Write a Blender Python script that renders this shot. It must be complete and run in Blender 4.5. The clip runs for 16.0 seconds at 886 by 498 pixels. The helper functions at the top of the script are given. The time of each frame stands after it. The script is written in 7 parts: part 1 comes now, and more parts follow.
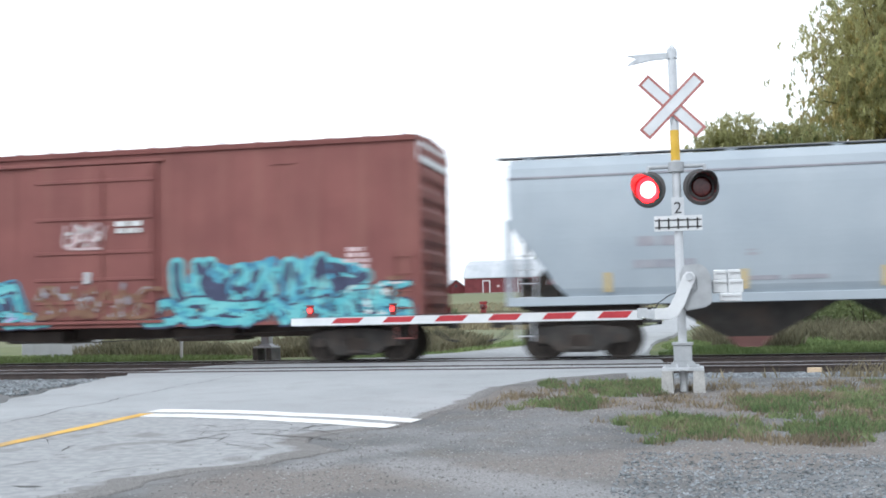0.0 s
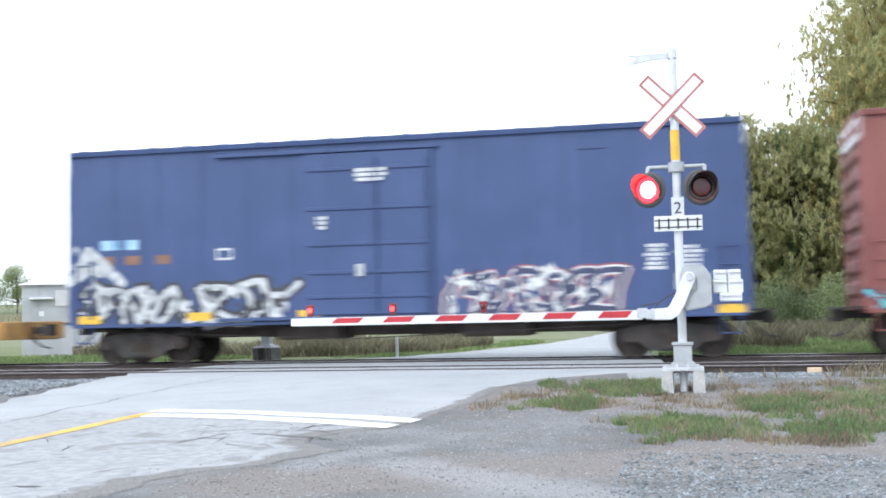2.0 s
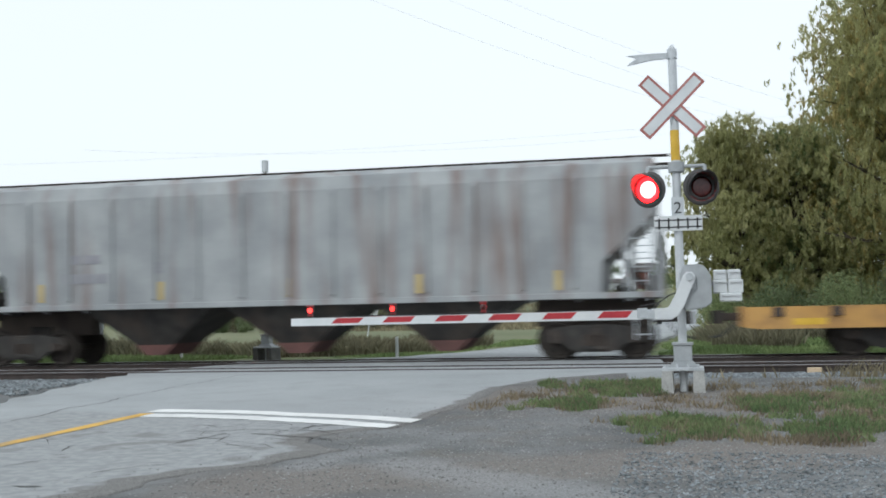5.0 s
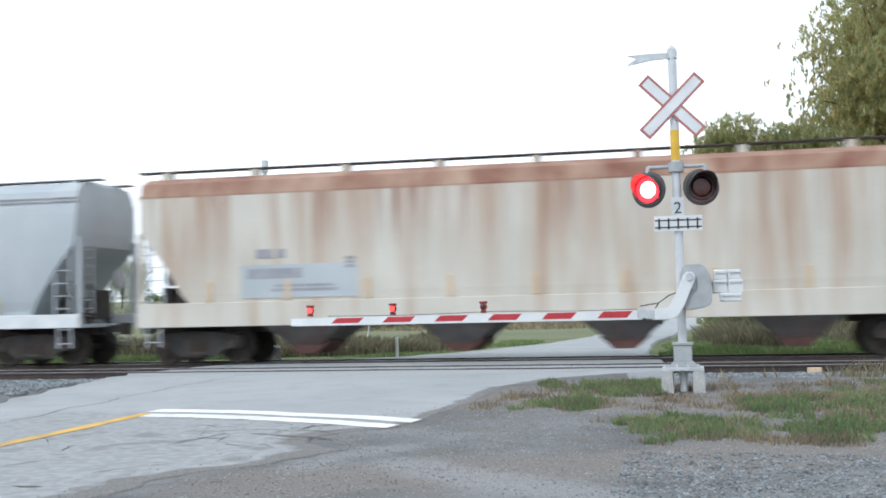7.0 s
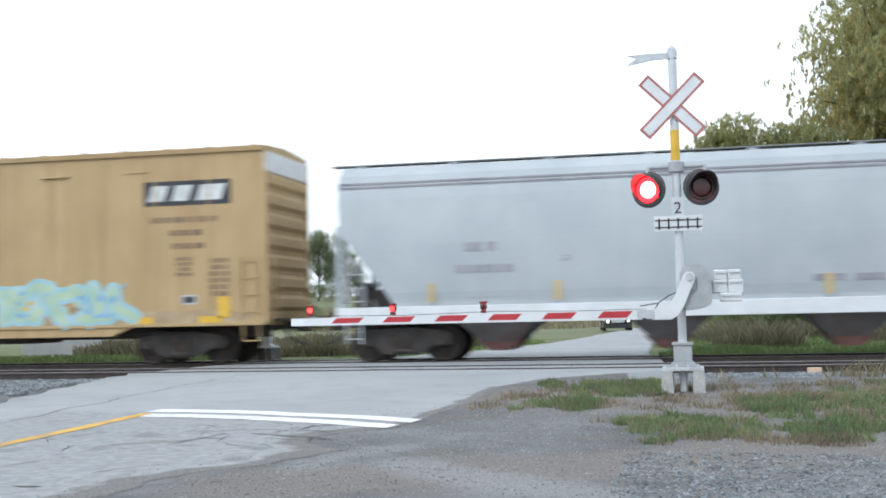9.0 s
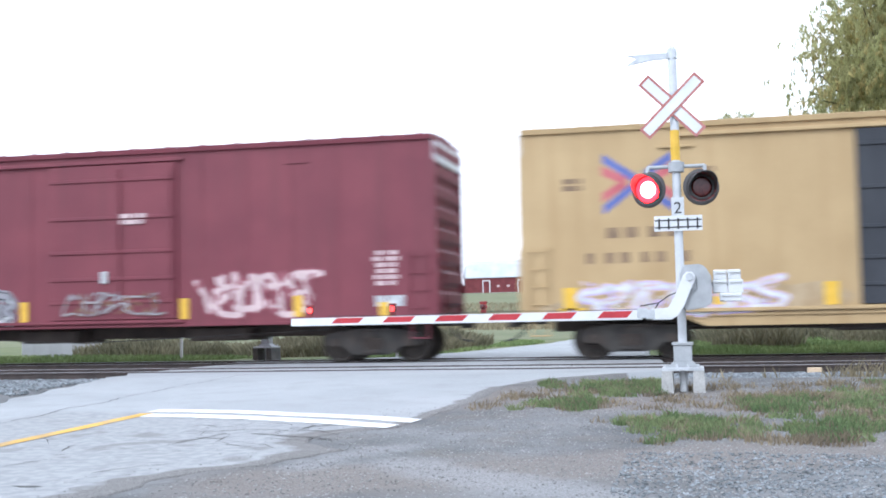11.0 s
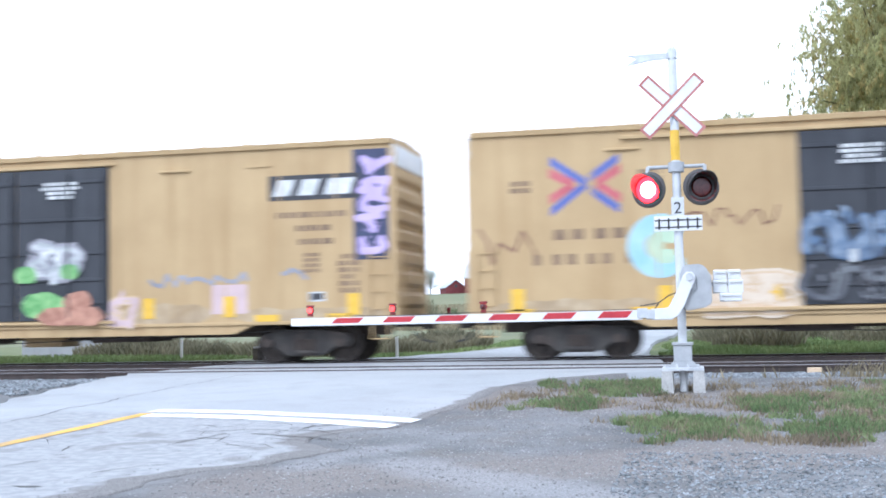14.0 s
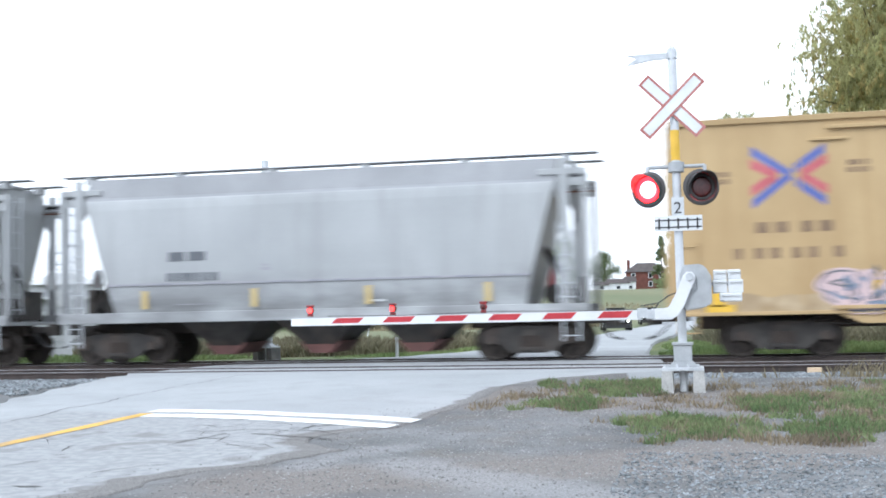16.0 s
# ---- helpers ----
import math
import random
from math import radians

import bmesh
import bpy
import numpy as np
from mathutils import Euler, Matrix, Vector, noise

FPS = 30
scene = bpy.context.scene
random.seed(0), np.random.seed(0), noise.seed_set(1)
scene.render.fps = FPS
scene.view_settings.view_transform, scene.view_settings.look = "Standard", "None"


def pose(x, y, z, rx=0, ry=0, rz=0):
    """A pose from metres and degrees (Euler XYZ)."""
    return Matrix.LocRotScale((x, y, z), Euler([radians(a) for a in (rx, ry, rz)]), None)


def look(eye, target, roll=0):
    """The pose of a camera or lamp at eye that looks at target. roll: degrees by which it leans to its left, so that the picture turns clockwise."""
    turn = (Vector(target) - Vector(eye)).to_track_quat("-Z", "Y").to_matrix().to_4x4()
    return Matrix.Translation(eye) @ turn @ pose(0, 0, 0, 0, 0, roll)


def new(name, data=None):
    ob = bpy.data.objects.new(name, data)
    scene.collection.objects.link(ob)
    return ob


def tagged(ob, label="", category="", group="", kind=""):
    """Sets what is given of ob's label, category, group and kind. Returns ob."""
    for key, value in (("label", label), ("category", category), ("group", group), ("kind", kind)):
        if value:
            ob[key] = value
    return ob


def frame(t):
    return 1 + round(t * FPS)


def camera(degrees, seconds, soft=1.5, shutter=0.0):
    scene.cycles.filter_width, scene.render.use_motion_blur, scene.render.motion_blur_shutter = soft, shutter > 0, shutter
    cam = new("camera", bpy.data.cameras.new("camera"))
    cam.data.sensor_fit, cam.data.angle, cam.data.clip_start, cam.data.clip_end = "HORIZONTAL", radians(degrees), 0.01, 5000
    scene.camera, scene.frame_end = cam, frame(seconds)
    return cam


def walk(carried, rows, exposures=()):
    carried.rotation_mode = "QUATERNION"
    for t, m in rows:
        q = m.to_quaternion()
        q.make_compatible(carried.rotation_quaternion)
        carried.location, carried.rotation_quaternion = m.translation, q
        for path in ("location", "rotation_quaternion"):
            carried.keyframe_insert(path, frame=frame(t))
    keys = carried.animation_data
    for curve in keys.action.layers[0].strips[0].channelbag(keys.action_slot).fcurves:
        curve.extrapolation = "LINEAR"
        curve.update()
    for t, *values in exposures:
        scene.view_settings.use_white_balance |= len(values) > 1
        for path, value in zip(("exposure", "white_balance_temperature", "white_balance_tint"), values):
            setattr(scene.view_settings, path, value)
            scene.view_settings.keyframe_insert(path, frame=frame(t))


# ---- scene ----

# ======== camera ========
EYE = Vector((0, 0, 1.08))
PAN, TILT = 0.2155, 0.0565
AIM = Vector((-math.sin(PAN) * math.cos(TILT), math.cos(PAN) * math.cos(TILT), math.sin(TILT)))
cam = camera(41.87, 16.0, soft=1.8, shutter=0.5)
STAND = look(EYE, EYE + AIM, -1.203)
walk(cam, [(0, STAND), (16, STAND)], exposures=[(0, 0.2, 5900, 8), (0.8, 0.42, 5900, 8), (1.5, 0.68, 5800, 9), (2.5, 0.68, 5800, 9), (3.0, 0.25, 5900, 6), (3.5, -0.28, 5960, 3), (4.0, -0.44, 5980, 3), (4.2, -0.46, 5980, 3), (6.3, 0.02, 5850, 6), (7.0, 0.08, 5800, 6), (9.0, 0.08, 5800, 6), (11.3, 0.60, 5500, 11), (12.5, 0.70, 5400, 12), (14.5, 0.60, 5350, 11), (16, 0.49, 5690, 8)])

# ======== sky and light ========
world = bpy.data.worlds.new("sky")
scene.world = world
world.use_nodes = True
wn, wl = world.node_tree.nodes, world.node_tree.links
sky = wn.new("ShaderNodeTexSky")
sky.sky_type = "NISHITA"
sky.sun_disc = False
sky.sun_elevation, sky.sun_rotation = radians(42), radians(-150)
sky.air_density, sky.dust_density, sky.ozone_density = 1.0, 3.0, 1.0
grey = wn.new("ShaderNodeHueSaturation")
grey.inputs["Saturation"].default_value = 0.18
grey.inputs["Value"].default_value = 1.0
wl.new(sky.outputs[0], grey.inputs["Color"])
cloud = wn.new("ShaderNodeMix")
cloud.data_type = "RGBA"
cloud.inputs["Factor"].default_value = 0.75
cloud.inputs["B"].default_value = (9.8, 9.8, 9.85, 1)
wl.new(grey.outputs[0], cloud.inputs["A"])
wl.new(cloud.outputs["Result"], wn["Background"].inputs["Color"])
wn["Background"].inputs["Strength"].default_value = 0.15
sun_data = bpy.data.lights.new("sun", "SUN")
sun_data.energy, sun_data.angle, sun_data.color = 0.8, radians(25), (1.0, 0.97, 0.92)
sun = new("sun", sun_data)
sun.matrix_basis = look((-20, -30, 40), (0, 15, 0))


# ======== small builders ========
def part(name, bm, material, parent=None, label="", smooth=False):
    """Links a bmesh as one mesh object under a thing or a part."""
    me = bpy.data.meshes.new(name)
    bm.to_mesh(me)
    bm.free()
    for m in material if isinstance(material, (list, tuple)) else [material]:
        me.materials.append(m)
    if smooth:
        for p in me.polygons:
            p.use_smooth = True
    ob = new(name, me)
    if parent:
        ob.parent = parent
    if label:
        ob["label"] = label
    return ob


def thing(name, label, category, m=None, group="", kind=""):
    ob = new(name)
    ob.empty_display_size = 0.2
    if m is not None:
        ob.matrix_basis = m
    return tagged(ob, label, category, group, kind)


def box(bm, x0, x1, y0, y1, z0, z1, bevel=0.0, mi=0):
    """A box from corner to corner, with its edges bevelled, into bm."""
    m = Matrix.Translation(((x0 + x1) / 2, (y0 + y1) / 2, (z0 + z1) / 2)) @ Matrix.Diagonal((x1 - x0, y1 - y0, z1 - z0, 1))
    vs = bmesh.ops.create_cube(bm, size=1, matrix=m)["verts"]
    fs = {f for v in vs for f in v.link_faces}
    if bevel:
        es = list({e for v in vs for e in v.link_edges})
        res = bmesh.ops.bevel(bm, geom=es, offset=bevel, segments=1, affect="EDGES")
        fs = {f for f in fs if f.is_valid} | set(res["faces"])
    for f in fs:
        f.material_index = mi
    return list(fs)


def prism(bm, pts, axis, a, b, mi=0):
    """A closed outline of 2D points drawn out along an axis from a to b."""
    def place(p, q):
        return {"x": (q, p[0], p[1]), "y": (p[0], q, p[1]), "z": (p[0], p[1], q)}[axis]
    v0 = [bm.verts.new(place(p, a)) for p in pts]
    v1 = [bm.verts.new(place(p, b)) for p in pts]
    n = len(pts)
    fs = [bm.faces.new(v0), bm.faces.new(v1[::-1])]
    for i in range(n):
        fs.append(bm.faces.new((v0[i], v1[i], v1[(i + 1) % n], v0[(i + 1) % n])))
    for f in fs:
        f.material_index = mi
    bmesh.ops.recalc_face_normals(bm, faces=fs)
    return fs


def rod(bm, p, q, r0, r1=None, n=10, mi=0):
    """A round bar from p to q."""
    p, q = Vector(p), Vector(q)
    d = q - p
    m = Matrix.Translation((p + q) / 2) @ d.to_track_quat("Z", "Y").to_matrix().to_4x4()
    vs = bmesh.ops.create_cone(bm, cap_ends=True, segments=n, radius1=r0, radius2=r0 if r1 is None else r1, depth=d.length, matrix=m)["verts"]
    for f in {f for v in vs for f in v.link_faces}:
        f.material_index = mi
    return vs


def lathe(bm, prof, n, m, mi=0, closed=False):
    """Turns a profile of (radius, height) round the z axis of m."""
    rings = []
    for r, h in prof:
        rings.append([bm.verts.new(m @ Vector((r * math.cos(2 * math.pi * k / n), r * math.sin(2 * math.pi * k / n), h))) for k in range(n)])
    fs = []
    for a, b in zip(rings, rings[1:]):
        for k in range(n):
            fs.append(bm.faces.new((a[k], a[(k + 1) % n], b[(k + 1) % n], b[k])))
    fs.append(bm.faces.new(rings[-1]))
    fs.append(bm.faces.new(rings[0][::-1]))
    for f in fs:
        f.material_index = mi
    return fs


# ======== materials ========
def surf(name, a, b, scale=3.0, rough=0.6, metal=0.0, bump=0.1, fine=40.0, dirt=None, dirt_amount=0.0, streak=0.0, emit=0.0, spec=0.5, island=0.0, coords="Object"):
    """A worn surface: two tones in a broad noise, a fine grain in the relief, and dirt in streaks or patches."""
    m = bpy.data.materials.new(name)
    m.use_nodes = True
    n, l = m.node_tree.nodes, m.node_tree.links
    p = n["Principled BSDF"]
    tc = n.new("ShaderNodeTexCoord")
    src = tc.outputs[coords]
    big = n.new("ShaderNodeTexNoise")
    big.inputs["Scale"].default_value, big.inputs["Detail"].default_value = scale, 6
    l.new(src, big.inputs["Vector"])
    ramp = n.new("ShaderNodeValToRGB")
    ramp.color_ramp.elements[0].position, ramp.color_ramp.elements[1].position = 0.32, 0.68
    ramp.color_ramp.elements[0].color, ramp.color_ramp.elements[1].color = (*a, 1), (*b, 1)
    l.new(big.outputs["Fac"], ramp.inputs["Fac"])
    col = ramp.outputs["Color"]
    small = n.new("ShaderNodeTexNoise")
    small.inputs["Scale"].default_value, small.inputs["Detail"].default_value = fine, 4
    l.new(src, small.inputs["Vector"])
    grain = n.new("ShaderNodeMix")
    grain.data_type, grain.blend_type = "RGBA", "OVERLAY"
    grain.inputs["Factor"].default_value = 0.35 if bump >= 0.3 else 0.10
    l.new(col, grain.inputs["A"])
    l.new(small.outputs["Fac"], grain.inputs["B"])
    col = grain.outputs["Result"]
    if island:
        geo = n.new("ShaderNodeNewGeometry")
        hs = n.new("ShaderNodeHueSaturation")
        mr = n.new("ShaderNodeMapRange")
        mr.inputs["To Min"].default_value, mr.inputs["To Max"].default_value = 1 - island, 1 + island
        l.new(geo.outputs["Random Per Island"], mr.inputs["Value"])
        l.new(mr.outputs[0], hs.inputs["Value"])
        l.new(col, hs.inputs["Color"])
        col = hs.outputs["Color"]
    if dirt:
        mp = n.new("ShaderNodeMapping")
        mp.inputs["Scale"].default_value = (1.6, 1.6, 0.12) if streak else (1, 1, 1)
        l.new(src, mp.inputs["Vector"])
        dn = n.new("ShaderNodeTexNoise")
        dn.inputs["Scale"].default_value, dn.inputs["Detail"].default_value = 1.6, 8
        l.new(mp.outputs[0], dn.inputs["Vector"])
        dr = n.new("ShaderNodeMapRange")
        dr.inputs["From Min"].default_value, dr.inputs["From Max"].default_value = 0.5, 0.75
        dr.inputs["To Max"].default_value = dirt_amount
        l.new(dn.outputs["Fac"], dr.inputs["Value"])
        mx = n.new("ShaderNodeMix")
        mx.data_type = "RGBA"
        l.new(dr.outputs[0], mx.inputs["Factor"])
        l.new(col, mx.inputs["A"])
        mx.inputs["B"].default_value = (*dirt, 1)
        col = mx.outputs["Result"]
    l.new(col, p.inputs["Base Color"])
    p.inputs["Roughness"].default_value, p.inputs["Metallic"].default_value = rough, metal
    p.inputs["Specular IOR Level"].default_value = spec
    if bump:
        bp = n.new("ShaderNodeBump")
        bp.inputs["Strength"].default_value, bp.inputs["Distance"].default_value = bump, 0.02
        l.new(small.outputs["Fac"], bp.inputs["Height"])
        l.new(bp.outputs["Normal"], p.inputs["Normal"])
    if emit:
        l.new(col, p.inputs["Emission Color"])
        p.inputs["Emission Strength"].default_value = emit
    return m


# ======== paints and surfaces ========
def plan_blend(m, name, a, b, lo, hi, amount, rough_scale=2.5, speckle=60.0, spread=0.7):
    """Lays a two-toned surface over a material where its mesh carries the named mask, with a ragged edge."""
    n, l = m.node_tree.nodes, m.node_tree.links
    p = n["Principled BSDF"]
    col = p.inputs["Base Color"].links[0].from_socket
    tc = n.new("ShaderNodeTexCoord")
    at = n.new("ShaderNodeAttribute")
    at.attribute_name = name
    ns = []
    for scale, detail in ((rough_scale, 8), (speckle, 3)):
        t = n.new("ShaderNodeTexNoise")
        t.inputs["Scale"].default_value, t.inputs["Detail"].default_value = scale, detail
        l.new(tc.outputs["Object"], t.inputs["Vector"])
        ns.append(t.outputs["Fac"])
    k = n.new("ShaderNodeMath")
    k.operation = "MULTIPLY_ADD"
    k.inputs[1].default_value = spread
    l.new(ns[0], k.inputs[0])
    l.new(at.outputs["Fac"], k.inputs[2])
    r = n.new("ShaderNodeMapRange")
    r.inputs["From Min"].default_value, r.inputs["From Max"].default_value = lo + spread * 0.5, hi + spread * 0.5
    r.inputs["To Max"].default_value = amount
    l.new(k.outputs[0], r.inputs["Value"])
    tone = n.new("ShaderNodeValToRGB")
    tone.color_ramp.elements[0].position, tone.color_ramp.elements[1].position = 0.40, 0.62
    tone.color_ramp.elements[0].color, tone.color_ramp.elements[1].color = (*a, 1), (*b, 1)
    l.new(ns[1], tone.inputs["Fac"])
    x = n.new("ShaderNodeMix")
    x.data_type = "RGBA"
    l.new(r.outputs[0], x.inputs["Factor"])
    l.new(col, x.inputs["A"])
    l.new(tone.outputs["Color"], x.inputs["B"])
    l.new(x.outputs["Result"], p.inputs["Base Color"])
    return m


asphalt = surf("asphalt", (0.32, 0.333, 0.342), (0.38, 0.393, 0.402), 0.35, 0.9, bump=0.5, fine=110, dirt=(0.24, 0.24, 0.24), dirt_amount=0.35)
plan_blend(asphalt, "aged", (0.258, 0.265, 0.269), (0.343, 0.349, 0.352), 0.3, 0.6, 0.8, 1.2, 9.0, 0.35)
plan_blend(asphalt, "aged", (0.14, 0.135, 0.13), (0.20, 0.195, 0.19), 1.12, 1.25, 0.6, 1.4, 40, 1.6)
plan_blend(asphalt, "earth", (0.11, 0.105, 0.10), (0.24, 0.23, 0.22), 0.40, 0.62, 0.92, 3.2, 70, 0.9)
gravel = surf("gravel", (0.10, 0.102, 0.103), (0.19, 0.194, 0.196), 0.9, 0.95, bump=1.0, fine=22, dirt=(0.16, 0.145, 0.13), dirt_amount=0.8)
plan_blend(gravel, "earth", (0.145, 0.130, 0.118), (0.215, 0.195, 0.18), 0.15, 0.6, 0.95, 2.0, 45, 0.6)
plan_blend(gravel, "worn", (0.19, 0.19, 0.19), (0.33, 0.33, 0.335), 0.40, 0.85, 0.75, 2.6, 55, 0.7)
verge = surf("verge_grass", (0.08, 0.11, 0.035), (0.15, 0.155, 0.065), 0.25, 0.95, bump=0.8, fine=9)
field = surf("field_grass", (0.105, 0.125, 0.055), (0.18, 0.172, 0.09), 0.03, 0.95, bump=0.6, fine=2.5, dirt=(0.08, 0.14, 0.045), dirt_amount=0.85)
ballast_m = surf("ballast", (0.20, 0.20, 0.205), (0.33, 0.33, 0.34), 2.0, 0.95, bump=1.0, fine=22)
stone_m = surf("ballast_stone", (0.125, 0.14, 0.15), (0.245, 0.263, 0.276), 5.0, 0.9, bump=0.3, fine=30, island=0.45)
pebble_m = surf("gravel_stone", (0.19, 0.187, 0.18), (0.30, 0.30, 0.295), 5.0, 0.9, bump=0.1, fine=30, island=0.35)
sleeper_m = surf("sleeper_wood", (0.05, 0.04, 0.034), (0.09, 0.07, 0.058), 4.0, 0.9, bump=0.4)
rail_rust = surf("rail_rust", (0.047, 0.038, 0.035), (0.078, 0.06, 0.054), 4.0, 0.8, 0.2)
rail_head = surf("rail_head", (0.34, 0.33, 0.34), (0.46, 0.45, 0.46), 6.0, 0.35, 0.9, bump=0.05)
line_white = surf("road_white", (0.66, 0.66, 0.65), (0.80, 0.80, 0.79), 2.0, 0.8, bump=0.3, fine=60, dirt=(0.4, 0.4, 0.4), dirt_amount=0.5)
line_yellow = surf("road_yellow", (0.55, 0.32, 0.06), (0.68, 0.42, 0.09), 2.0, 0.8, bump=0.3, fine=60, dirt=(0.27, 0.23, 0.18), dirt_amount=0.9)
galv = surf("galvanised", (0.42, 0.44, 0.46), (0.55, 0.57, 0.59), 6, 0.5, 0.35, bump=0.05)
mast_paint = surf("mast_paint", (0.50, 0.52, 0.54), (0.62, 0.64, 0.66), 5, 0.55, 0.1, bump=0.05, dirt=(0.3, 0.29, 0.27), dirt_amount=0.4, streak=1)
gate_grey = surf("gate_grey", (0.33, 0.345, 0.36), (0.41, 0.425, 0.44), 6, 0.6, 0.1, bump=0.05, dirt=(0.22, 0.22, 0.22), dirt_amount=0.4)
white_paint = surf("white_paint", (0.60, 0.615, 0.63), (0.70, 0.715, 0.725), 3, 0.5, bump=0.05, dirt=(0.5, 0.5, 0.48), dirt_amount=0.35)
concrete = surf("concrete", (0.34, 0.335, 0.32), (0.45, 0.445, 0.43), 4, 0.9, bump=0.4, fine=50)
black_paint = surf("black_paint", (0.018, 0.018, 0.02), (0.035, 0.035, 0.037), 6, 0.55, bump=0.05)
sign_red = surf("sign_red", (0.33, 0.11, 0.095), (0.43, 0.17, 0.15), 5, 0.5, bump=0.02)
stripe_red = surf("stripe_red", (0.38, 0.02, 0.03), (0.46, 0.03, 0.04), 5, 0.45, bump=0.02)
sheet_yellow = surf("reflective_yellow", (0.62, 0.38, 0.03), (0.72, 0.45, 0.05), 5, 0.5, bump=0.02)
lens_dark = surf("unlit_lens", (0.05, 0.006, 0.006), (0.09, 0.012, 0.01), 20, 0.2, bump=0.02)
lens_core = surf("lit_lens_core", (1.0, 0.06, 0.055), (1.0, 0.066, 0.06), 6, 0.4, bump=0, emit=42.0)
lens_halo = surf("lit_lens_halo", (1.0, 0.004, 0.006), (1.0, 0.006, 0.009), 6, 0.4, bump=0, emit=12.0)
lens_amber = surf("lit_lens_far", (1.0, 0.22, 0.03), (1.0, 0.26, 0.04), 6, 0.4, bump=0, emit=3.5)
lens_small = surf("lit_arm_lens", (1.0, 0.02, 0.018), (1.0, 0.05, 0.04), 6, 0.4, bump=0, emit=3.0)

box_red = surf("boxcar_red", (0.178, 0.057, 0.050), (0.222, 0.076, 0.065), 0.8, 0.65, bump=0.06, fine=30, dirt=(0.26, 0.12, 0.09), dirt_amount=0.4, streak=1)
box_blue = surf("boxcar_blue", (0.034, 0.060, 0.15), (0.046, 0.075, 0.18), 0.8, 0.6, bump=0.06, fine=30, dirt=(0.025, 0.045, 0.12), dirt_amount=0.6, streak=1)
box_yellow = surf("boxcar_yellow", (0.405, 0.283, 0.138), (0.465, 0.333, 0.168), 0.8, 0.65, bump=0.06, fine=30, dirt=(0.34, 0.22, 0.095), dirt_amount=0.6, streak=1)
box_maroon = surf("boxcar_maroon", (0.145, 0.026, 0.040), (0.18, 0.036, 0.050), 0.8, 0.6, bump=0.06, fine=30, dirt=(0.11, 0.026, 0.034), dirt_amount=0.5, streak=1)
hop_grey = surf("hopper_grey", (0.38, 0.415, 0.44), (0.46, 0.49, 0.51), 0.6, 0.5, bump=0.04, fine=30, dirt=(0.36, 0.38, 0.40), dirt_amount=0.4, streak=1)
hop_silver = surf("hopper_silver", (0.32, 0.33, 0.335), (0.41, 0.42, 0.425), 0.35, 0.6, bump=0.06, fine=30, dirt=(0.24, 0.24, 0.24), dirt_amount=0.5, streak=1)
hop_blue = surf("hopper_blue_grey", (0.315, 0.36, 0.40), (0.38, 0.425, 0.46), 0.6, 0.5, bump=0.04, fine=30, dirt=(0.30, 0.335, 0.365), dirt_amount=0.4, streak=1)
walk_dark = surf("roof_walk_grey", (0.16, 0.165, 0.17), (0.24, 0.245, 0.25), 2, 0.7, bump=0.1)
hop_roof = surf("hopper_roof_grey", (0.23, 0.235, 0.245), (0.31, 0.315, 0.325), 0.8, 0.65, bump=0.06, dirt=(0.18, 0.18, 0.19), dirt_amount=0.5)
hop_cream = surf("hopper_cream", (0.50, 0.47, 0.41), (0.60, 0.57, 0.51), 0.5, 0.7, bump=0.08, fine=30, dirt=(0.36, 0.22, 0.13), dirt_amount=0.75, streak=1)
hop_rust = surf("hopper_rust_band", (0.22, 0.095, 0.065), (0.42, 0.29, 0.21), 0.9, 0.8, bump=0.1, fine=30, dirt=(0.20, 0.075, 0.05), dirt_amount=0.8, streak=1)
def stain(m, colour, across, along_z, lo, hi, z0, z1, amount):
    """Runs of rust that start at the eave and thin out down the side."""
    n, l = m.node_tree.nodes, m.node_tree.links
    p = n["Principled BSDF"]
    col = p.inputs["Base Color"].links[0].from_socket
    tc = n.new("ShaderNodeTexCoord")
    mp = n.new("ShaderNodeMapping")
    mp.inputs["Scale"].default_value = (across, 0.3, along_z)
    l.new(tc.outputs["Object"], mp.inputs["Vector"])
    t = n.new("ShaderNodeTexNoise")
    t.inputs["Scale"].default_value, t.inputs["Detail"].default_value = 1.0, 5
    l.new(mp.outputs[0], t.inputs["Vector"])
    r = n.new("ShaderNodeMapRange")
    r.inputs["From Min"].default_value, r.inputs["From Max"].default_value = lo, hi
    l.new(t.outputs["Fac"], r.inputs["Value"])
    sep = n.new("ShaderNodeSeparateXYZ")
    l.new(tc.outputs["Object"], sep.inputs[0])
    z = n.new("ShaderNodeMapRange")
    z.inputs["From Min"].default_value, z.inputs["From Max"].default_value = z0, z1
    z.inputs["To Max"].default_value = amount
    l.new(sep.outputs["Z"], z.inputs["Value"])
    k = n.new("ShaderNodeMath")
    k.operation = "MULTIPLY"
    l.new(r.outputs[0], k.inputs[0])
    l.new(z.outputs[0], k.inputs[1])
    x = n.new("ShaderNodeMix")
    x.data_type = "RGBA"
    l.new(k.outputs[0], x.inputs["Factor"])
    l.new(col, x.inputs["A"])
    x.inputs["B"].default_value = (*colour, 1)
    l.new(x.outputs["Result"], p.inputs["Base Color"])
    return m


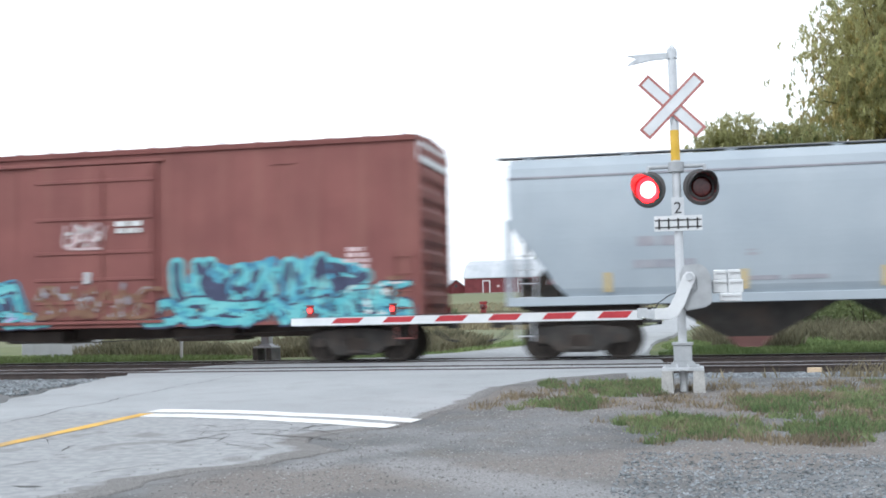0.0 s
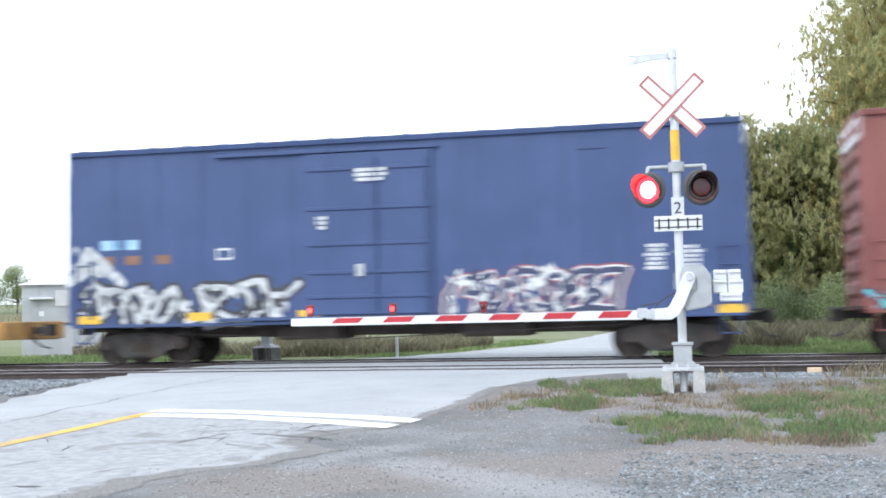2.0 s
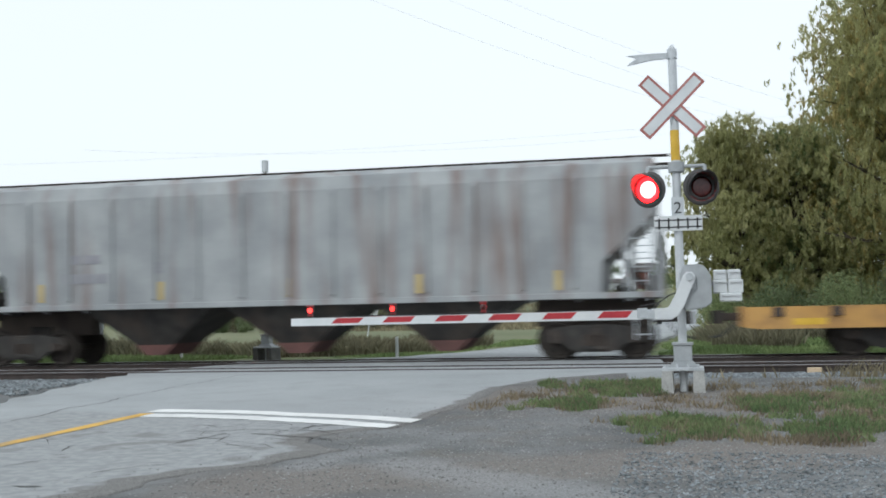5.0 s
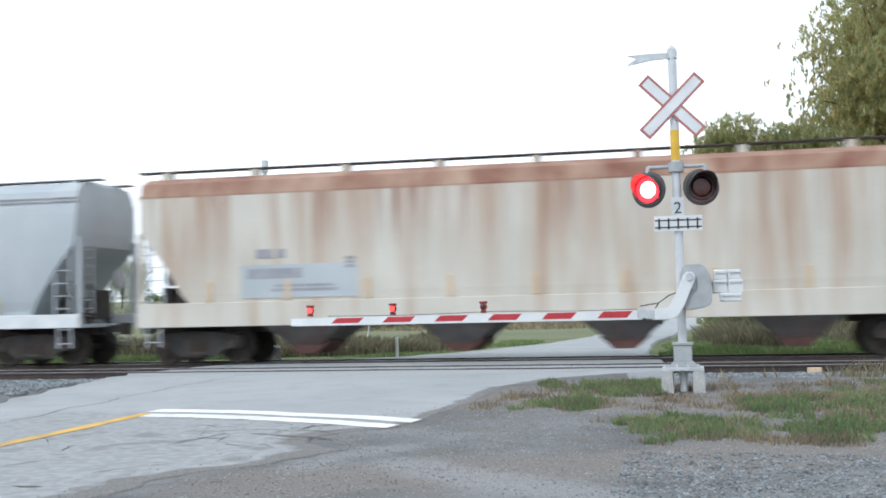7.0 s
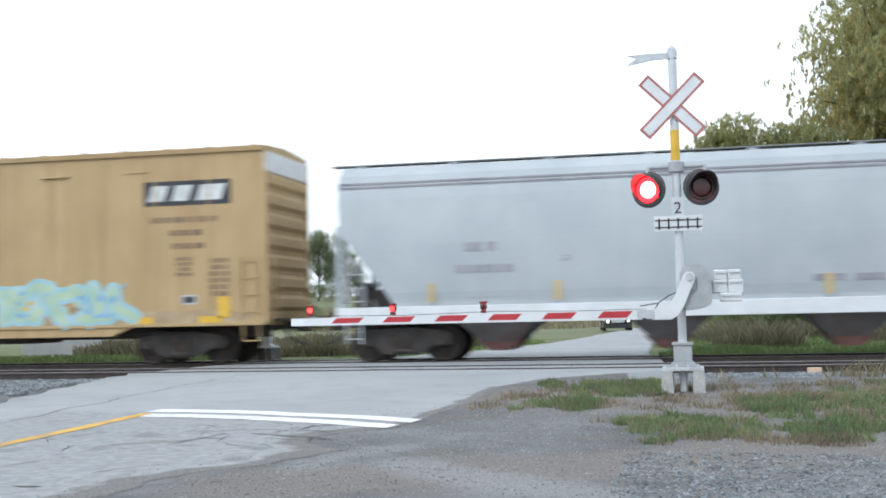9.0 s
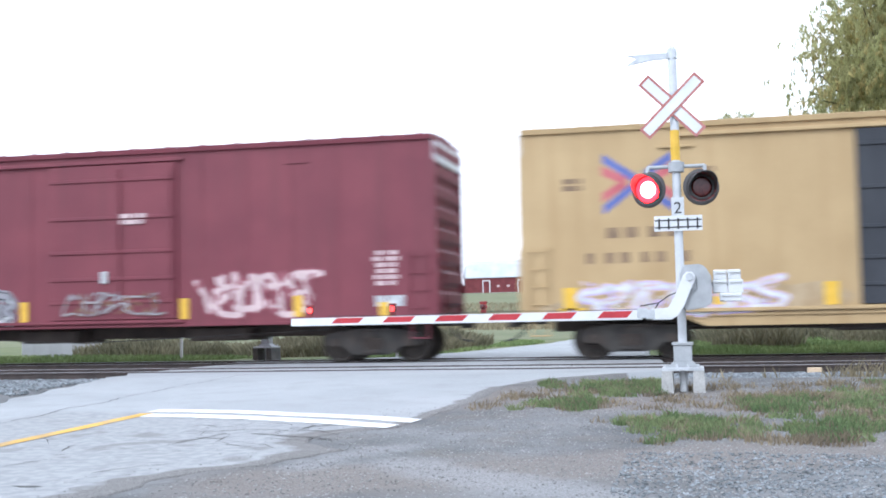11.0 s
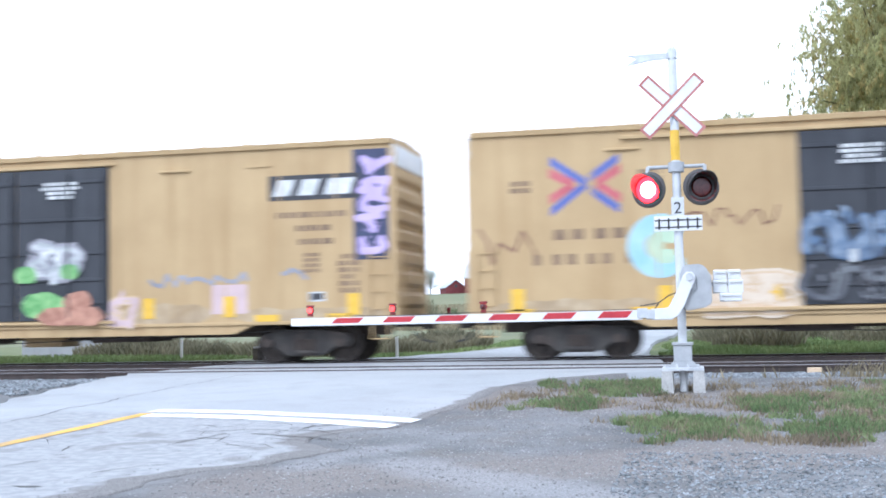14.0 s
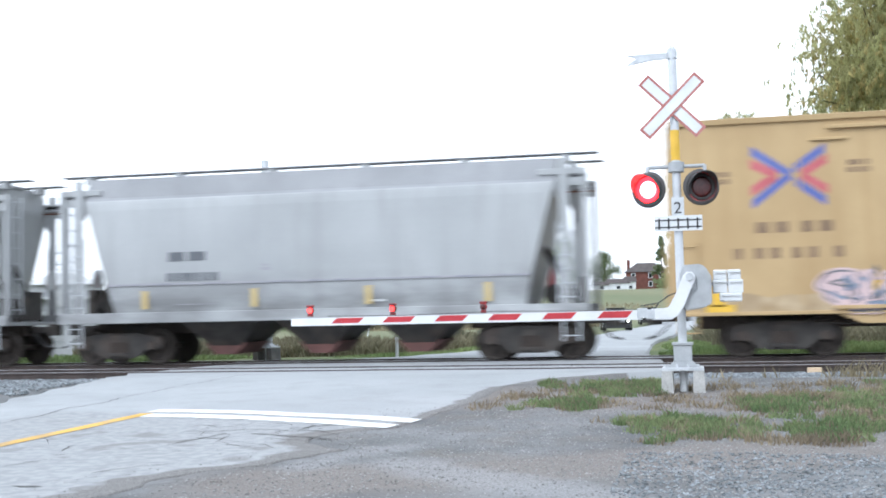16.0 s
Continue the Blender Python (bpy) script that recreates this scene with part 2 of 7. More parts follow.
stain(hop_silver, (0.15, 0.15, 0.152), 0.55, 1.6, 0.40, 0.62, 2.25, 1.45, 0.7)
stain(hop_cream, (0.34, 0.19, 0.11), 2.3, 0.10, 0.45, 0.62, 1.0, 4.2, 0.65)
stain(hop_cream, (0.22, 0.09, 0.06), 3.6, 0.16, 0.50, 0.66, 2.6, 4.4, 0.9)
hop_dark = surf("hopper_weathered", (0.27, 0.28, 0.29), (0.40, 0.41, 0.415), 0.9, 0.8, bump=0.1, fine=30, dirt=(0.17, 0.09, 0.065), dirt_amount=0.85, streak=1)
chute_m = surf("hopper_chute", (0.10, 0.095, 0.09), (0.16, 0.15, 0.145), 2, 0.8, bump=0.1, dirt=(0.14, 0.05, 0.035), dirt_amount=0.5)
flat_yellow = surf("flatcar_yellow", (0.46, 0.245, 0.065), (0.55, 0.31, 0.095), 0.9, 0.65, bump=0.1, dirt=(0.20, 0.11, 0.06), dirt_amount=0.85)
steel_dark = surf("dark_steel", (0.022, 0.02, 0.019), (0.05, 0.045, 0.04), 3, 0.75, bump=0.2, dirt=(0.09, 0.06, 0.045), dirt_amount=0.6)
frame_brown = surf("underframe_brown", (0.045, 0.035, 0.03), (0.075, 0.058, 0.048), 2, 0.85, bump=0.2)
wheel_m = surf("wheel_steel", (0.03, 0.025, 0.022), (0.06, 0.048, 0.04), 5, 0.7, 0.3, bump=0.2)
tread_m = surf("wheel_tread", (0.30, 0.29, 0.29), (0.38, 0.37, 0.37), 5, 0.35, 0.8, bump=0.05)
door_black = surf("door_black", (0.022, 0.025, 0.032), (0.035, 0.038, 0.046), 1, 0.6, bump=0.06, dirt=(0.06, 0.065, 0.075), dirt_amount=0.5, streak=1)
roof_tin = surf("roof_tin", (0.50, 0.50, 0.50), (0.62, 0.62, 0.61), 1, 0.5, 0.3, bump=0.05)
load_steel = surf("load_steel", (0.028, 0.03, 0.036), (0.05, 0.052, 0.06), 2, 0.5, 0.5, bump=0.1)
timber = surf("timber", (0.22, 0.15, 0.09), (0.33, 0.24, 0.15), 5, 0.9, bump=0.3)
p_white = surf("paint_white", (0.46, 0.47, 0.46), (0.68, 0.69, 0.68), 4, 0.6, bump=0.03)
p_black = surf("paint_black", (0.025, 0.025, 0.03), (0.05, 0.05, 0.055), 3, 0.6, bump=0.03)
p_cyan = surf("paint_cyan", (0.07, 0.36, 0.42), (0.20, 0.54, 0.54), 2.5, 0.6, bump=0.03)
p_teal = surf("paint_teal", (0.03, 0.17, 0.30), (0.10, 0.38, 0.48), 2.5, 0.6, bump=0.03)
p_navy = surf("paint_navy", (0.025, 0.03, 0.07), (0.05, 0.06, 0.12), 2.5, 0.6, bump=0.03)
p_silver = surf("paint_silver", (0.30, 0.32, 0.33), (0.58, 0.59, 0.59), 4, 0.5, bump=0.03)
p_grey = surf("paint_grey", (0.22, 0.22, 0.25), (0.34, 0.33, 0.35), 2, 0.6, bump=0.03)
p_tan = surf("paint_tan", (0.50, 0.36, 0.22), (0.62, 0.48, 0.33), 2, 0.6, bump=0.03)
p_pink = surf("paint_pink", (0.48, 0.36, 0.36), (0.60, 0.46, 0.46), 2, 0.6, bump=0.03)
p_lilac = surf("paint_lilac", (0.42, 0.33, 0.58), (0.55, 0.44, 0.70), 2, 0.6, bump=0.03)
p_sky = surf("paint_sky_blue", (0.16, 0.34, 0.52), (0.40, 0.56, 0.68), 2, 0.6, bump=0.03)
p_steelblue = surf("paint_steel_blue", (0.05, 0.08, 0.14), (0.12, 0.19, 0.30), 3, 0.6, bump=0.03)
p_green = surf("paint_green", (0.08, 0.27, 0.07), (0.28, 0.50, 0.20), 5, 0.6, bump=0.03)
p_orange = surf("paint_orange", (0.28, 0.12, 0.08), (0.50, 0.27, 0.18), 5, 0.6, bump=0.03)
p_red = surf("paint_red", (0.40, 0.085, 0.10), (0.50, 0.14, 0.15), 2, 0.6, bump=0.03)
p_royal = surf("paint_royal_blue", (0.075, 0.10, 0.31), (0.12, 0.15, 0.38), 2, 0.6, bump=0.03)
scuffed = surf("scuffed_yellow", (0.33, 0.235, 0.125), (0.46, 0.36, 0.23), 3, 0.7, bump=0.05, dirt=(0.26, 0.19, 0.12), dirt_amount=0.5)
p_faded = surf("paint_faded_pink", (0.26, 0.15, 0.13), (0.42, 0.30, 0.27), 4, 0.7, bump=0.03)
p_umber = surf("paint_umber", (0.17, 0.11, 0.065), (0.26, 0.175, 0.10), 3, 0.6, bump=0.03)
p_plum = surf("paint_plum", (0.20, 0.05, 0.07), (0.28, 0.09, 0.11), 2, 0.6, bump=0.03)
p_beige = surf("paint_beige", (0.56, 0.46, 0.34), (0.66, 0.56, 0.44), 2, 0.6, bump=0.03)
p_mint = surf("paint_mint", (0.36, 0.50, 0.36), (0.50, 0.60, 0.42), 2, 0.6, bump=0.03)
p_cloudblue = surf("paint_cloud_blue", (0.28, 0.48, 0.54), (0.40, 0.58, 0.62), 2, 0.6, bump=0.03)
p_haze = surf("paint_haze_blue", (0.08, 0.12, 0.19), (0.24, 0.30, 0.38), 3, 0.6, bump=0.03)
p_dim = surf("paint_dim_grey", (0.07, 0.075, 0.09), (0.16, 0.17, 0.18), 2, 0.6, bump=0.03)
grime = surf("grime", (0.13, 0.05, 0.045), (0.20, 0.085, 0.07), 2, 0.75, bump=0.05)
p_brown = surf("paint_brown", (0.16, 0.08, 0.045), (0.24, 0.13, 0.08), 2, 0.6, bump=0.03)

barn_red = surf("barn_red", (0.13, 0.028, 0.032), (0.18, 0.042, 0.048), 0.8, 0.9, bump=0.2)
barn_roof = surf("barn_roof_tin", (0.42, 0.45, 0.48), (0.52, 0.54, 0.57), 0.5, 0.5, 0.2, bump=0.05)
brick_m = surf("house_brick", (0.13, 0.05, 0.04), (0.18, 0.07, 0.055), 1, 0.9, bump=0.2)
shingle = surf("shingles", (0.06, 0.05, 0.048), (0.10, 0.085, 0.08), 1, 0.9, bump=0.2)
shed_wall = surf("shed_metal", (0.34, 0.35, 0.36), (0.44, 0.45, 0.46), 1, 0.6, 0.2, bump=0.05, dirt=(0.26, 0.26, 0.26), dirt_amount=0.4, streak=1)
glass_dark = surf("window_glass", (0.02, 0.025, 0.03), (0.04, 0.045, 0.05), 1, 0.08, bump=0)
bark = surf("bark", (0.06, 0.05, 0.04), (0.11, 0.09, 0.07), 4, 0.95, bump=0.6)


def foliage(name, a, b, through_share=0.4, scale=0.35, spread=0.35):
    """Thin leaves: part of the light passes through them."""
    m = surf(name, a, b, scale, 0.7, bump=0, island=spread, spec=0.25)
    n, l = m.node_tree.nodes, m.node_tree.links
    p = n["Principled BSDF"]
    tr = n.new("ShaderNodeBsdfTranslucent")
    mix = n.new("ShaderNodeMixShader")
    mix.inputs[0].default_value = through_share
    l.new(p.inputs["Base Color"].links[0].from_socket, tr.inputs["Color"])
    l.new(p.outputs[0], mix.inputs[1])
    l.new(tr.outputs[0], mix.inputs[2])
    l.new(mix.outputs[0], n["Material Output"].inputs["Surface"])
    return m


leaf_olive = foliage("leaf_olive", (0.34, 0.35, 0.16), (0.52, 0.49, 0.26), 0.6, 0.3, 0.2)
leaf_willow = foliage("leaf_willow", (0.32, 0.33, 0.145), (0.50, 0.48, 0.24), 0.6, 0.25, 0.2)
leaf_green = foliage("leaf_green", (0.23, 0.29, 0.14), (0.35, 0.39, 0.20), 0.6, 0.3, 0.2)
leaf_dark = foliage("leaf_dark", (0.13, 0.17, 0.085), (0.21, 0.25, 0.13), 0.45, 0.3, 0.2)
leaf_bush = foliage("leaf_bush", (0.17, 0.21, 0.12), (0.28, 0.31, 0.18), 0.5, 0.2, 0.2)
leaf_gold = foliage("leaf_gold", (0.36, 0.31, 0.12), (0.52, 0.44, 0.20), 0.55)
leaf_grey = foliage("leaf_grey_green", (0.26, 0.30, 0.21), (0.38, 0.41, 0.30), 0.5, 0.3, 0.2)
blade_m = foliage("grass_blades", (0.125, 0.185, 0.08), (0.22, 0.26, 0.125), 0.3, 1.2)
weed_m = foliage("weed_stalk", (0.14, 0.135, 0.085), (0.235, 0.215, 0.14), 0.35, 0.5)
verge_blade_m = foliage("verge_blades", (0.15, 0.22, 0.085), (0.24, 0.30, 0.125), 0.35, 0.6)
straw_m = foliage("straw", (0.19, 0.165, 0.105), (0.31, 0.265, 0.17), 0.3, 1.2)
dead_m = foliage("dead_grass", (0.17, 0.14, 0.10), (0.30, 0.25, 0.17), 0.3, 1.2)
brush_m = foliage("brush_leaf", (0.10, 0.105, 0.06), (0.20, 0.18, 0.11), 0.4, 0.25, 0.25)
car_black = surf("car_black", (0.012, 0.012, 0.014), (0.02, 0.02, 0.022), 2, 0.2, bump=0, spec=0.7)
tyre_m = surf("tyre", (0.015, 0.015, 0.015), (0.03, 0.03, 0.03), 6, 0.9)
lamp_glow = surf("headlamp_glow", (1.0, 0.93, 0.8), (1.0, 0.95, 0.85), 5, 0.3, bump=0, emit=3.0)


def smooth(a, b, v):
    v = min(1, max(0, (v - a) / (b - a)))
    return v * v * (3 - 2 * v)


# ======== ground ========
ROAD_L = [(-2, -7.5 - 3.4), (8, -10.4), (12, -10.4), (16, -10.45), (18.5, -10.9), (21, -11.4), (23, -11.8), (26.2, -11.4), (28.5, -9.5), (30.2, -8.0), (36, -6.9), (43, -5.9), (66, -5.4), (95, -4.2), (128, -2.8), (180, 4)]
ROAD_R = [(-2, -5.2), (8, -4.7), (9.2, -4.62), (9.8, -4.35), (10.2, -3.9), (10.6, -3.75), (11.2, -3.65), (11.6, -4.0), (12.3, -4.1), (12.7, -3.85), (12.95, -3.45), (13.7, -3.3), (15.2, -3.1), (17.8, -3.0), (19.6, -2.4), (21.7, -0.6), (26, -0.8), (30, -1.3), (44.5, -1.75), (66, -1.2), (95, -0.3), (120, 1.0), (180, 8)]


def along(line, y):
    for (ya, xa), (yb, xb) in zip(line, line[1:]):
        if y <= yb:
            return xa + (xb - xa) * max(0, (y - ya) / (yb - ya))
    return line[-1][1]


def on_road(x, y, grow=0.0):
    return along(ROAD_L, y) - grow < x < along(ROAD_R, y) + grow


def near_top(x, y):
    return -0.30 + 0.275 * smooth(7, 21.8, y) + 0.008 * noise.noise(Vector((x * 0.8, y * 0.8, 1)))


def land(x, y):
    """Height of the ground."""
    if y < 19.5 and x > -7:
        # the shoulder runs out level over the broken asphalt edge
        d = x - along(ROAD_R, y)
        if d < 0.9:
            lip = near_top(x, y) - 0.006 + 0.012 * noise.noise(Vector((x * 2.5, y * 2.5, 11)))
            return lip + 0.10 * d if d < 0 else lip + (shoulder(x, y) - lip) * smooth(0, 0.9, d)
    return shoulder(x, y)


def shoulder(x, y):
    z = -0.32 + 0.25 * smooth(8, 19.5, y)
    if y > 19.5:
        z = -0.07 - 0.24 * smooth(19.8, 21.2, y)
    if y > 29.5:
        z = -0.31 + 0.22 * smooth(29.5, 33, y) - 0.2 * smooth(34, 60, y)
    z += 6.0 * smooth(95, 262, y) + 0.012 * max(0, min(y, 900) - 262)
    if 31 < y < 120 and x < -6:
        z -= 0.25 * smooth(-7, -9, x) * smooth(32, 36, y) * (1 - smooth(40, 60, y))
    if y < 19.5 and not on_road(x, y, 0.25):
        z += 0.035 * noise.noise(Vector((x * 0.9, y * 0.9, 3))) + 0.015 * noise.noise(Vector((x * 3, y * 3, 7)))
    if on_road(x, y, 0.3):
        z -= 0.06
    return z


def steps(*spans):
    out = []
    for a, b, s in spans:
        n = max(1, round((b - a) / s))
        out += [a + (b - a) * k / n for k in range(n)]
    return out + [spans[-1][1]]


GX = steps((-2500, -300, 220), (-300, -60, 20), (-60, -14, 2), (-14, -6, 0.22), (-6, 4, 0.12), (4, 7, 0.22), (7, 40, 2), (40, 300, 20), (300, 2500, 220))
GY = steps((-300, -10, 30), (-10, 7, 1), (7, 20, 0.14), (20, 22, 0.22), (22, 40, 0.6), (40, 300, 5), (300, 3000, 150))
gv = [(x, y, land(x, y)) for y in GY for x in GX]
nx = len(GX)
gf = [(j * nx + i, j * nx + i + 1, (j + 1) * nx + i + 1, (j + 1) * nx + i) for j in range(len(GY) - 1) for i in range(nx - 1)]
gm = bpy.data.meshes.new("ground")
gm.from_pydata(gv, [], gf)
for m in (gravel, verge, field):
    gm.materials.append(m)
for p in gm.polygons:
    c = p.center
    p.material_index = 2 if c.y > 62 else 1 if c.y > 30.5 else 0
    p.use_smooth = True


def near_line(x, y, ax, ay, bx, by):
    """Distance from a point of the plan to a stretch of line."""
    u = min(1, max(0, ((x - ax) * (bx - ax) + (y - ay) * (by - ay)) / ((bx - ax) ** 2 + (by - ay) ** 2)))
    return math.hypot(x - ax - u * (bx - ax), y - ay - u * (by - ay))


def plan_mask(me, name, rule):
    """A number for each vertex, by a rule of the plan."""
    at = me.attributes.new(name, "FLOAT", "POINT")
    at.data.foreach_set("value", [rule(v.co.x, v.co.y) if -9 < v.co.x < 8 and 5 < v.co.y < 21 else 0.0 for v in me.vertices])


plan_mask(gm, "worn", lambda x, y: max(math.exp(-(near_line(x, y, -2.7, 10.5, -0.5, 8.5) / 0.55) ** 2), 0.8 * math.exp(-(near_line(x, y, -3.6, 10.2, -3.1, 11.6) / 0.4) ** 2)))
plan_mask(gm, "earth", lambda x, y: max(math.exp(-(near_line(x, y, -3.6, 9.3, 1.6, 11.6) / 0.8) ** 2), math.exp(-(near_line(x, y, -2.6, 16.6, 1.6, 15.6) / 1.5) ** 2)))
tagged(new("ground", gm), "grey-brown gravel shoulder, grass verge and rising fields", "ground", kind="structure")


def strip(name, y0, y1, top, material, step, label, skirt=0.35, jag=0.0):
    """A stretch of road between its two edges, with a skirt down its sides."""
    bm = bmesh.new()
    n = max(1, round((y1 - y0) / step))
    rows = []
    for k in range(n + 1):
        y = y0 + (y1 - y0) * k / n
        l = along(ROAD_L, y) + jag * noise.noise(Vector((1, y * 1.3, 0)))
        r = along(ROAD_R, y) + jag * (noise.noise(Vector((5, y * 1.3, 0))) + 0.6 * noise.noise(Vector((9, y * 5, 0))))
        row = [bm.verts.new((l - 0.05, y, top(l, y) - skirt))]
        for i in range(13):
            x = l + (r - l) * (1 - (1 - i / 12) ** 1.8)
            row.append(bm.verts.new((x, y, top(x, y))))
        row.append(bm.verts.new((r + 0.12, y, top(r, y) - skirt)))
        rows.append(row)
    for a, b in zip(rows, rows[1:]):
        for i in range(14):
            bm.faces.new((a[i], a[i + 1], b[i + 1], b[i]))
    return tagged(part(name, bm, material, smooth=True), label, "road", kind="structure")


RAILS = (22.83, 24.265, 26.835, 28.27)
near_road = strip("road", -2, RAILS[0] - 0.14, near_top, asphalt, 0.15, "patched grey asphalt road climbing to the crossing", jag=0.2)
plan_mask(near_road.data, "earth", lambda x, y: 1 - smooth(0.0, 0.75 if y < 13 else 0.45, along(ROAD_R, y) - x))
plan_mask(near_road.data, "aged", lambda x, y: 1 - smooth(13.0, 14.6, y + 0.25 * (x + 5)))
strip("road", RAILS[1] + 0.12, RAILS[2] - 0.12, lambda x, y: -0.028, asphalt, 0.6, "grey asphalt between the two tracks")


def road_far(x, y):
    return -0.03 + 0.08 * smooth(30, 60, y) - 0.06 * smooth(30, 36, y) - 0.2 * smooth(34, 60, y) + 6.0 * smooth(95, 262, y)


strip("road", RAILS[3] + 0.12, 180, road_far, asphalt, 2.0, "pale asphalt road running on to the fields", jag=0.25)
for a, b in ((RAILS[0] + 0.11, RAILS[1] - 0.11), (RAILS[2] + 0.11, RAILS[3] - 0.11)):
    x = -11.6
    first = None
    while x < -1.4:
        bm = bmesh.new()
        box(bm, -1.115, 1.115, a, b, -0.16, -0.028, 0.012)
        if first is None:
            ob = first = part("crossing_panel", bm, asphalt)
            tagged(ob, "flat asphalt crossing panel between the rails", "crossing panel", kind="structure")
        else:
            bm.free()
            ob = first.copy()
            scene.collection.objects.link(ob)
        ob.location = (x + 1.125, 0, 0)
        x += 2.25


def decal(name, pts, z, material, label, cat, lift=0.006):
    """A thin painted strip on the road, laid along its surface."""
    bm = bmesh.new()
    vs = [[bm.verts.new((x, y, near_top(x, y) + lift)) for x, y in row] for row in pts]
    for a, b in zip(vs, vs[1:]):
        for i in range(len(a) - 1):
            bm.faces.new((a[i], a[i + 1], b[i + 1], b[i]))
    bmesh.ops.recalc_face_normals(bm, faces=bm.faces)
    return tagged(part(name, bm, material), label, cat, kind="structure")


def lerp(a, b, k):
    return a + (b - a) * k


for near, far, xe in ((0.0, 0.34, -3.52), (0.52, 0.86, -3.36)):
    rows = []
    for k in range(41):
        u = k / 40
        x = lerp(-7.35, xe, u)
        yb = lerp(14.02, 12.85, u ** 1.15) + 0.55 * u * (1 - u)
        j = 0.03 * noise.noise(Vector((x * 4, near * 9, 2)))
        rows.append([(x, yb + near + j), (x + 0.03, yb + (near + far) / 2), (x + 0.06, yb + far + j)])
    decal("stop_line", rows, 0, line_white, "worn white stop line painted across the lane", "road marking")
rows = [[(lerp(-7.8, -7.36, k / 30) + 0.02 * noise.noise(Vector((k, 0, 0))), lerp(8, 14.4, k / 30)), (lerp(-7.8, -7.36, k / 30) + 0.20, lerp(8, 14.4, k / 30))] for k in range(31)]
decal("centre_line", rows, 0, line_yellow, "worn yellow centre line on the road", "road marking")


# cracks: thin dark seams in the old asphalt
def crack(x, y, heading, length, width, seed):
    rng = random.Random(seed)
    rows, n = [], int(length / 0.12)
    for k in range(n):
        w = width * (0.4 + rng.random()) * min(1, 4 * min(k, n - 1 - k) / n + 0.1)
        nxv, nyv = -math.sin(heading), math.cos(heading)
        rows.append([(x - nxv * w, y - nyv * w), (x + nxv * w, y + nyv * w)])
        heading += rng.uniform(-0.45, 0.45)
        x += 0.12 * math.cos(heading)
        y += 0.12 * math.sin(heading)
    return rows


tar = surf("crack_tar", (0.05, 0.048, 0.045), (0.09, 0.085, 0.08), 6, 0.9, bump=0.3)
rng = random.Random(5)
for k in range(46):
    x = rng.uniform(-7.6, -4.3) if k < 18 else rng.uniform(-5.9, -4.2)
    y = rng.uniform(8.8, 12.3) if k < 18 else rng.uniform(12.0, 13.1)
    decal("asphalt_crack", crack(x, y, rng.uniform(-0.7, 1.9), rng.uniform(0.3, 1.3), rng.uniform(0.004, 0.011), k), 0, tar, "ragged dark crack in the asphalt", "crack", 0.004)
rows = []
for k in range(120):
    y = 11 + 0.09 * k
    x = -8.75 + 0.14 * noise.noise(Vector((0, y * 1.1, 0))) + 0.05 * noise.noise(Vector((3, y * 5, 0)))
    w = 0.006 + 0.022 * abs(noise.noise(Vector((7, y * 2.3, 0))))
    rows.append([(x - w, y), (x + w, y)])
decal("asphalt_crack", rows, 0, tar, "long dark seam along the asphalt lane", "crack", 0.004)
decal("asphalt_crack", crack(-5.0, 12.4, -0.1, 1.5, 0.022, 78), 0, tar, "wide crack at the broken asphalt edge", "crack", 0.004)


def rocks(name, count, area, size, material, label, cat, seed, keep=lambda x, y: True, flat=0.6, ground=land, parent=None):
    """Loose angular stones strewn over an area, one piece of stuff."""
    rng = random.Random(seed)
    vs, fs = [], []
    base = [(1, 0, 0), (-1, 0, 0), (0, 1, 0), (0, -1, 0), (0, 0, 1), (0, 0, -1)]
    tri = [(0, 2, 4), (2, 1, 4), (1, 3, 4), (3, 0, 4), (2, 0, 5), (1, 2, 5), (3, 1, 5), (0, 3, 5)]
    made = 0
    while made < count:
        x, y = rng.uniform(area[0], area[1]), rng.uniform(area[2], area[3])
        if not keep(x, y):
            made += 0.05
            continue
        made += 1
        s = rng.uniform(*size)
        e = Euler((rng.uniform(0, 6), rng.uniform(0, 6), rng.uniform(0, 6)))
        o = len(vs)
        z = ground(x, y)
        for b in base:
            v = Vector(b) * s * rng.uniform(0.7, 1.25)
            v.rotate(e)
            vs.append((x + v.x, y + v.y, z + v.z * flat + s * 0.2))
        fs += [(a + o, b + o, c + o) for a, b, c in tri]
    me = bpy.data.meshes.new(name)
    me.from_pydata(vs, [], fs)
    me.materials.append(material)
    ob = new(name, me)
    return tagged(ob, label, cat, kind="stuff")


spill = random.Random(8)


def off(x, y):
    """Off the road, or a little way in over its ragged edge."""
    edge = along(ROAD_R, y)
    if y < 15 and edge - 1.4 < x < edge + 0.15:
        return spill.random() < 0.16 * (x - edge + 1.4) / 1.5
    return not on_road(x, y, 0.15)



rocks("loose_gravel", 26000, (-5.5, 3.5, 8, 19.5), (0.004, 0.015), pebble_m, "small grey loose stones on the shoulder", "gravel", 1, off, ground=lambda x, y: near_top(x, y) if on_road(x, y) else land(x, y))
rocks("loose_gravel", 4500, (-0.7, 2.8, 8.2, 11.2), (0.008, 0.024), stone_m, "blue-grey crushed stones on the shoulder", "gravel", 2, off)

# ======== tracks ========


def bed(x, y):
    d = min(abs(y - 23.55), abs(y - 27.55), abs(y - 25.5) * 0.2)
    return -0.13 - 0.2 * smooth(1.25, 2.3, d)


